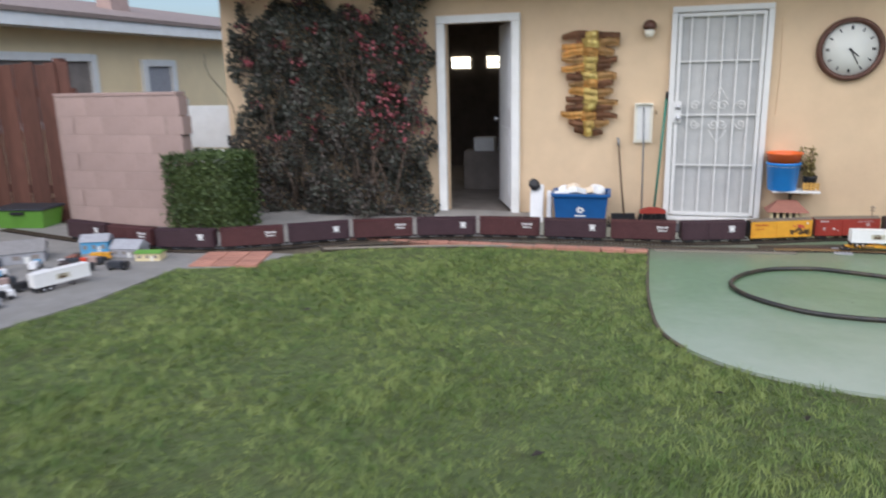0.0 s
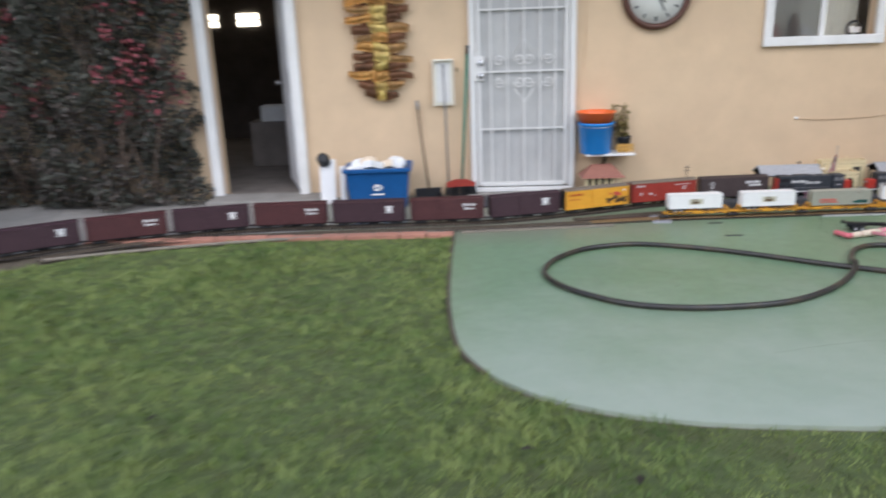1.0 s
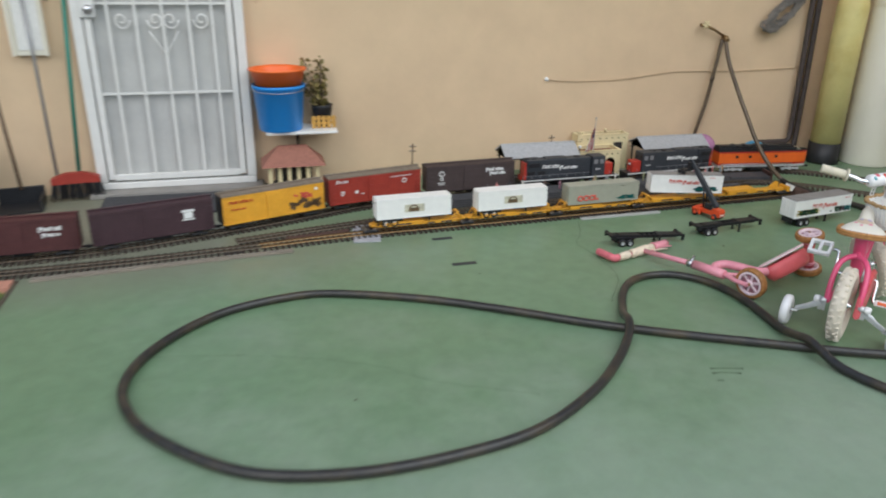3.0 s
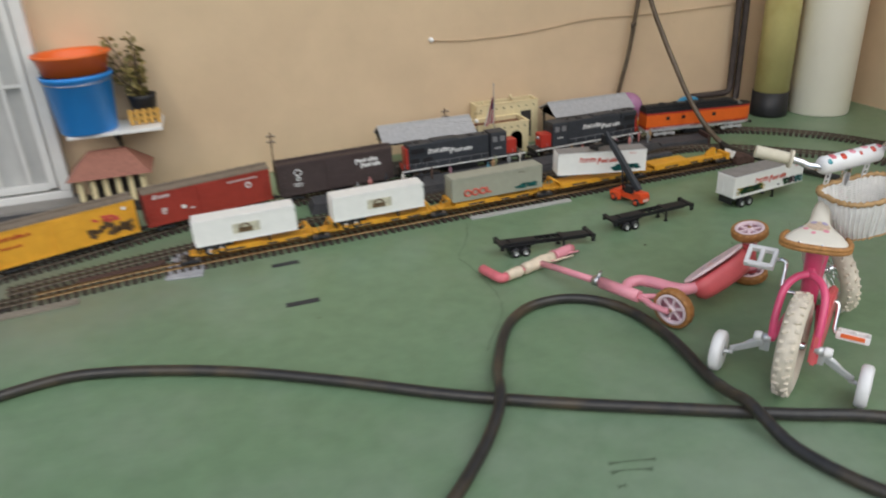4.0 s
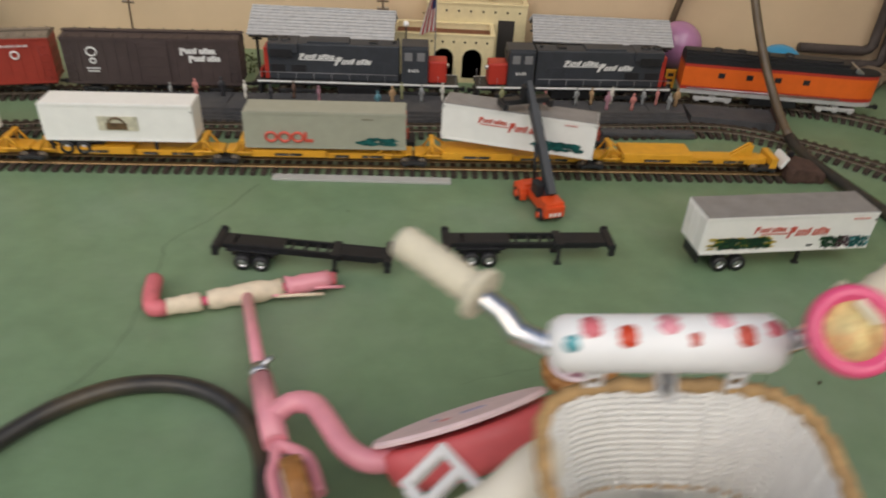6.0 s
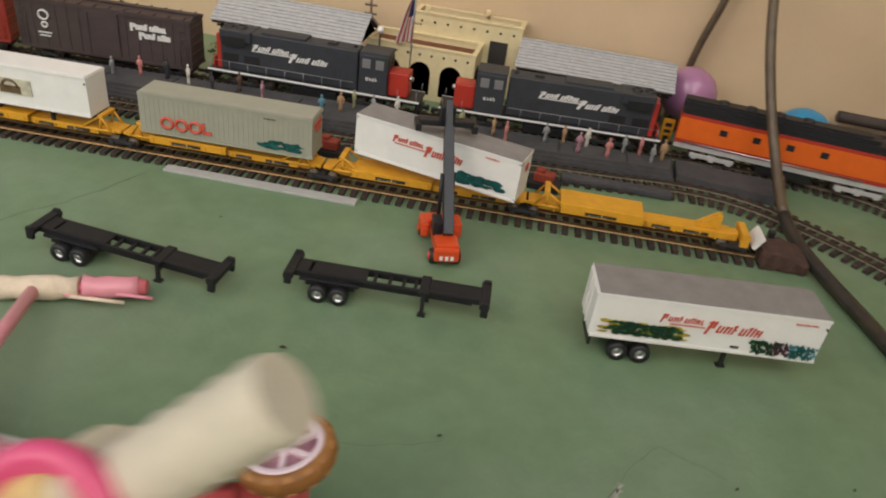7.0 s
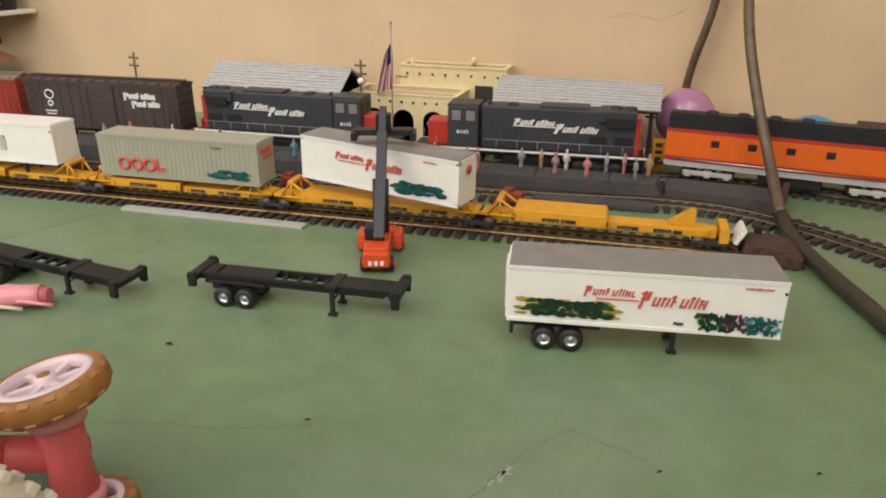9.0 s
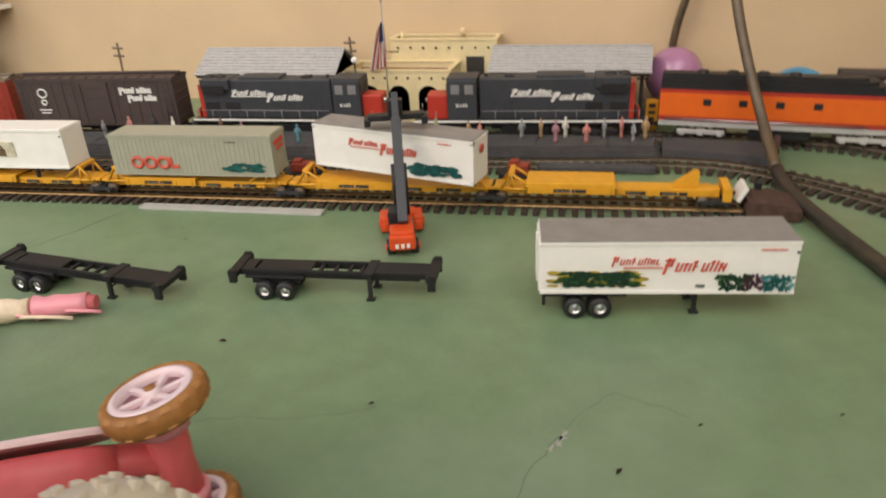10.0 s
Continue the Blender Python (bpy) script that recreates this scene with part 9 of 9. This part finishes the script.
toy_truck(pose(-4.11, 3.34, 0, 0, 0, 20), YELLOW, YELLOW, "yellow toy dump truck on the strip")
toy_truck(pose(-4.62, 3.78, 0, 0, 0, 160), YELLOW, BLACK, "yellow and black toy loader by the model village")
toy_truck(pose(-3.95, 2.15, 0, 0, 0, 70), WHITE_PLASTIC, BLACK, "white-cabbed black toy truck on the strip")
toy_truck(pose(-4.05, 2.85, 0, 0, 0, 95), RED_TOY, BROWN_CAR, "red-cabbed toy truck among the clutter")
toy_truck(pose(-4.25, 2.45, 0, 0, 0, 60), GREY_DARK, PINK_BLOCK, "grey toy truck among the clutter")
toy_truck(pose(-3.72, 3.10, 0, 0, 0, 15), BLACK, GREY_DARK, "dark toy car near the lawn's edge")
toy_truck(pose(-4.45, 2.95, 0, 0, 0, 120), BLUE_MODEL, WHITE_PLASTIC, "blue and white toy van among the clutter")
toy_truck(pose(-3.98, 1.80, 0, 0, 0, 80), BLACK, TRAILER_WHITE, "black and white toy lorry at the strip's edge")
toy_truck(pose(-4.35, 2.05, 0, 0, 0, 40), GREY_MODEL, GREY_DARK, "grey toy lorry at the strip's edge")
for x, y, a, cm, bm_, lb in ((-4.18, 3.12, 35, RED_TOY, GREY_DARK, "red and grey toy lorry beside the model factory"), (-4.52, 2.62, 80, WHITE_PLASTIC, BLUE_MODEL, "white and blue toy van among the clutter"),
                             (-4.10, 2.25, 64, WHITE_PLASTIC, TRAILER_WHITE, "white toy lorry near the lawn's edge"), (-4.62, 2.30, 20, BLACK, RED_TOY, "black toy truck with a red bed"),
                             (-4.30, 3.22, 110, BROWN_CAR, TERRACOTTA, "brown toy truck beside the model houses"), (-3.86, 1.95, 66, GREY_MODEL, BLACK, "grey and black toy lorry near the lawn's edge"),
                             (-3.98, 2.98, 30, BLACK, GREY_DARK, "dark toy lorry beside the white trailer"), (-4.14, 2.74, 75, GREY_DARK, WHITE_PLASTIC, "grey and white toy lorry among the clutter"),
                             (-4.00, 2.42, 68, BLACK, BLACK, "black toy truck beside the white trailer"), (-4.22, 3.02, 140, WHITE_PLASTIC, BROWN_CAR, "white-cabbed brown toy truck among the clutter"),
                             (-4.06, 3.20, 10, GREY_DARK, PINK_BLOCK, "grey and pink toy truck beside the model houses")):
    toy_truck(pose(x, y, 0, 0, 0, a), cm, bm_, lb)
model_house(pose(-4.72, 2.72, 0, 0, 0, 52), 0.20, 0.16, 0.07, 0.06, TERRACOTTA, GREY_DARK, "small brick-red model house with a dark roof")
model_house(pose(-4.22, 3.74, 0, 0, 0, 18), 0.16, 0.12, 0.06, 0.05, YELLOW, GREY_DARK, "small yellow model house with a dark roof")
o = thing("storage_tote", pose(-6.12, 4.52, 0, 0, 0, 10), "green storage tote with a dark lid", "tote")
bm = bmesh.new()
lo = [bm.verts.new((sx * 0.26, sy * 0.15, 0)) for sx, sy in ((-1, -1), (1, -1), (1, 1), (-1, 1))]
hi = [bm.verts.new((sx * 0.30, sy * 0.18, 0.20)) for sx, sy in ((-1, -1), (1, -1), (1, 1), (-1, 1))]
bm.faces.new(lo[::-1])
bm.faces.new(hi)
for k in range(4):
    bm.faces.new((lo[k], lo[(k + 1) % 4], hi[(k + 1) % 4], hi[k]))
part("tub", bm, LIME, o)
part("lid", B(((0, 0, 0.212), (0.64, 0.40, 0.024)), bevel=0.01), GREY_DARK, o)
part("handle", B(((0, -0.19, 0.17), (0.16, 0.03, 0.03)), bevel=0.006), BLACK, o)

# ---- marks and litter on the patio ----
for x, y, L, a in ((1.49, 4.805, 0.10, 8), (2.530, 4.785, 0.105, 3), (2.553, 4.437, 0.118, 1)):
    bm = bmesh.new()
    box(bm, (0, 0, 0.0012), (L, 0.030, 0.0016))
    solid("tape_strip", bm, TAPE, "short strip of black tape stuck to the patio", "tape", "tape strips", m=pose(x, y, 0, 0, 0, a))


def crack(pts, w):
    line = spline([(x, y, 0.0006) for x, y in pts], 0.02)
    bm = bmesh.new()
    vs = []
    for i, p in enumerate(line):
        d = (line[min(i + 1, len(line) - 1)] - line[max(i - 1, 0)]).normalized()
        q = Vector((-d.y, d.x, 0))
        jit = q * random.uniform(-0.004, 0.004)
        ww = w * random.uniform(0.4, 1.2)
        vs.append((bm.verts.new(p + jit - q * ww), bm.verts.new(p + jit + q * ww)))
    for (a, b), (c, d) in zip(vs, vs[1:]):
        bm.faces.new((a, b, d, c))
    ob = part("crack", bm, CRACK_DARK, patio)


crack([(3.335, 4.88), (3.265, 4.70), (3.19, 4.575), (3.205, 4.47), (3.215, 4.23), (3.18, 4.10), (3.05, 3.9)], 0.0015)
crack([(4.469, 4.10), (4.489, 4.175), (4.52, 4.250), (4.546, 4.301), (4.587, 4.345), (4.635, 4.33), (4.694, 4.309)], 0.0006)
crack([(1.2, 3.84), (1.484, 3.794), (1.775, 3.703), (1.992, 3.604), (2.197, 3.45), (2.5, 3.30)], 0.0010)
crack([(3.895, 4.14), (4.043, 4.19), (4.126, 4.20), (4.237, 4.25)], 0.0005)
crack([(2.1, 2.5), (2.6, 2.62), (3.0, 2.55), (3.4, 2.62)], 0.0010)
for x, y, a, L in ((4.597, 4.179, 60, 0.022), (4.228, 4.254, 10, 0.016), (3.909, 4.373, 0, 0.026), (2.59, 4.30, 0, 0.014), (4.706, 4.292, 35, 0.014), (3.6, 4.75, 50, 0.012), (1.9, 3.4, 20, 0.02), (4.9, 4.35, 20, 0.014)):
    bm = bmesh.new()
    L *= 0.7
    v = [bm.verts.new(p) for p in ((-L / 2, 0, 0.001), (0, L * 0.22, 0.004), (L / 2, 0, 0.002), (0, -L * 0.2, 0.003))]
    bm.faces.new(v)
    bmesh.ops.solidify(bm, geom=bm.faces[:], thickness=0.001)
    solid("dead_leaf", bm, BUMPER_BROWN, "tiny dry brown leaf lying on the patio", "leaf", "litter on the patio", m=pose(x, y, 0.001, 0, 0, a))


def smear(pts, w, mat):
    """A thin uneven rub mark on the paint, thickest at its ends."""
    line = spline([(x, y, 0.0005) for x, y in pts], 0.006)
    bm = bmesh.new()
    vs = []
    for i, p in enumerate(line):
        t = i / (len(line) - 1)
        d = (line[min(i + 1, len(line) - 1)] - line[max(i - 1, 0)]).normalized()
        q = Vector((-d.y, d.x, 0)) * w * (0.25 + 0.9 * abs(2 * t - 1) ** 3 + random.uniform(0, 0.3))
        vs.append((bm.verts.new(p - q), bm.verts.new(p + q)))
    for (a, b), (c, d) in zip(vs, vs[1:]):
        bm.faces.new((a, b, d, c))
    part("scuff", bm, mat, patio)


smear([(3.146, 3.322), (3.20, 3.312), (3.262, 3.296)], 0.006, CRACK_DARK)
smear([(3.136, 3.292), (3.165, 3.290), (3.20, 3.281), (3.236, 3.268)], 0.006, CRACK_DARK)
smear([(3.128, 3.246), (3.148, 3.243)], 0.006, CRACK_DARK)
smear([(4.502, 4.204), (4.511, 4.222), (4.515, 4.230), (4.522, 4.248)], 0.004, CHALK)
smear([(4.513, 4.215), (4.519, 4.236)], 0.006, CHALK)
for x, y in ((0.95, 1.68), (1.3, 1.5), (-0.5, 1.9), (0.2, 0.9), (-1.6, 2.4)):
    bm = bmesh.new()
    v = [bm.verts.new(p) for p in ((-0.035, 0, 0.0), (0, 0.016, 0.012), (0.035, 0, 0.004), (0, -0.016, 0.008))]
    bm.faces.new(v)
    bmesh.ops.solidify(bm, geom=bm.faces[:], thickness=0.001)
    solid("dead_leaf", bm, LEAF_DRY, "pale curled dry leaf on the grass", "leaf", "litter on the lawn", m=pose(x, y, 0.022, 5, 0, x * 200))


def wall_crack(pts):
    """A hairline in the stucco."""
    line = spline([(x, 5.9985, z) for x, z in pts], 0.03)
    bm = bmesh.new()
    tube(bm, [p + Vector((random.uniform(-0.006, 0.006), 0, random.uniform(-0.006, 0.006))) for p in line], 0.0004, 4)
    part("crack", bm, STAIN_LINE, bpy.data.objects["wall_house"])


STAIN_LINE = material("stucco_hairline", (0.54, 0.40, 0.255), 0.95)
wall_crack([(4.42, 0.40), (4.52, 0.44), (4.60, 0.41), (4.72, 0.47), (4.80, 0.46)])
wall_crack([(2.55, 0.62), (2.70, 0.50), (2.78, 0.36), (2.92, 0.30)])
wall_crack([(4.9, 0.75), (5.02, 0.70), (5.08, 0.58)])
wall_crack([(3.20, 1.28), (3.10, 1.12), (3.12, 0.98), (3.02, 0.86)])
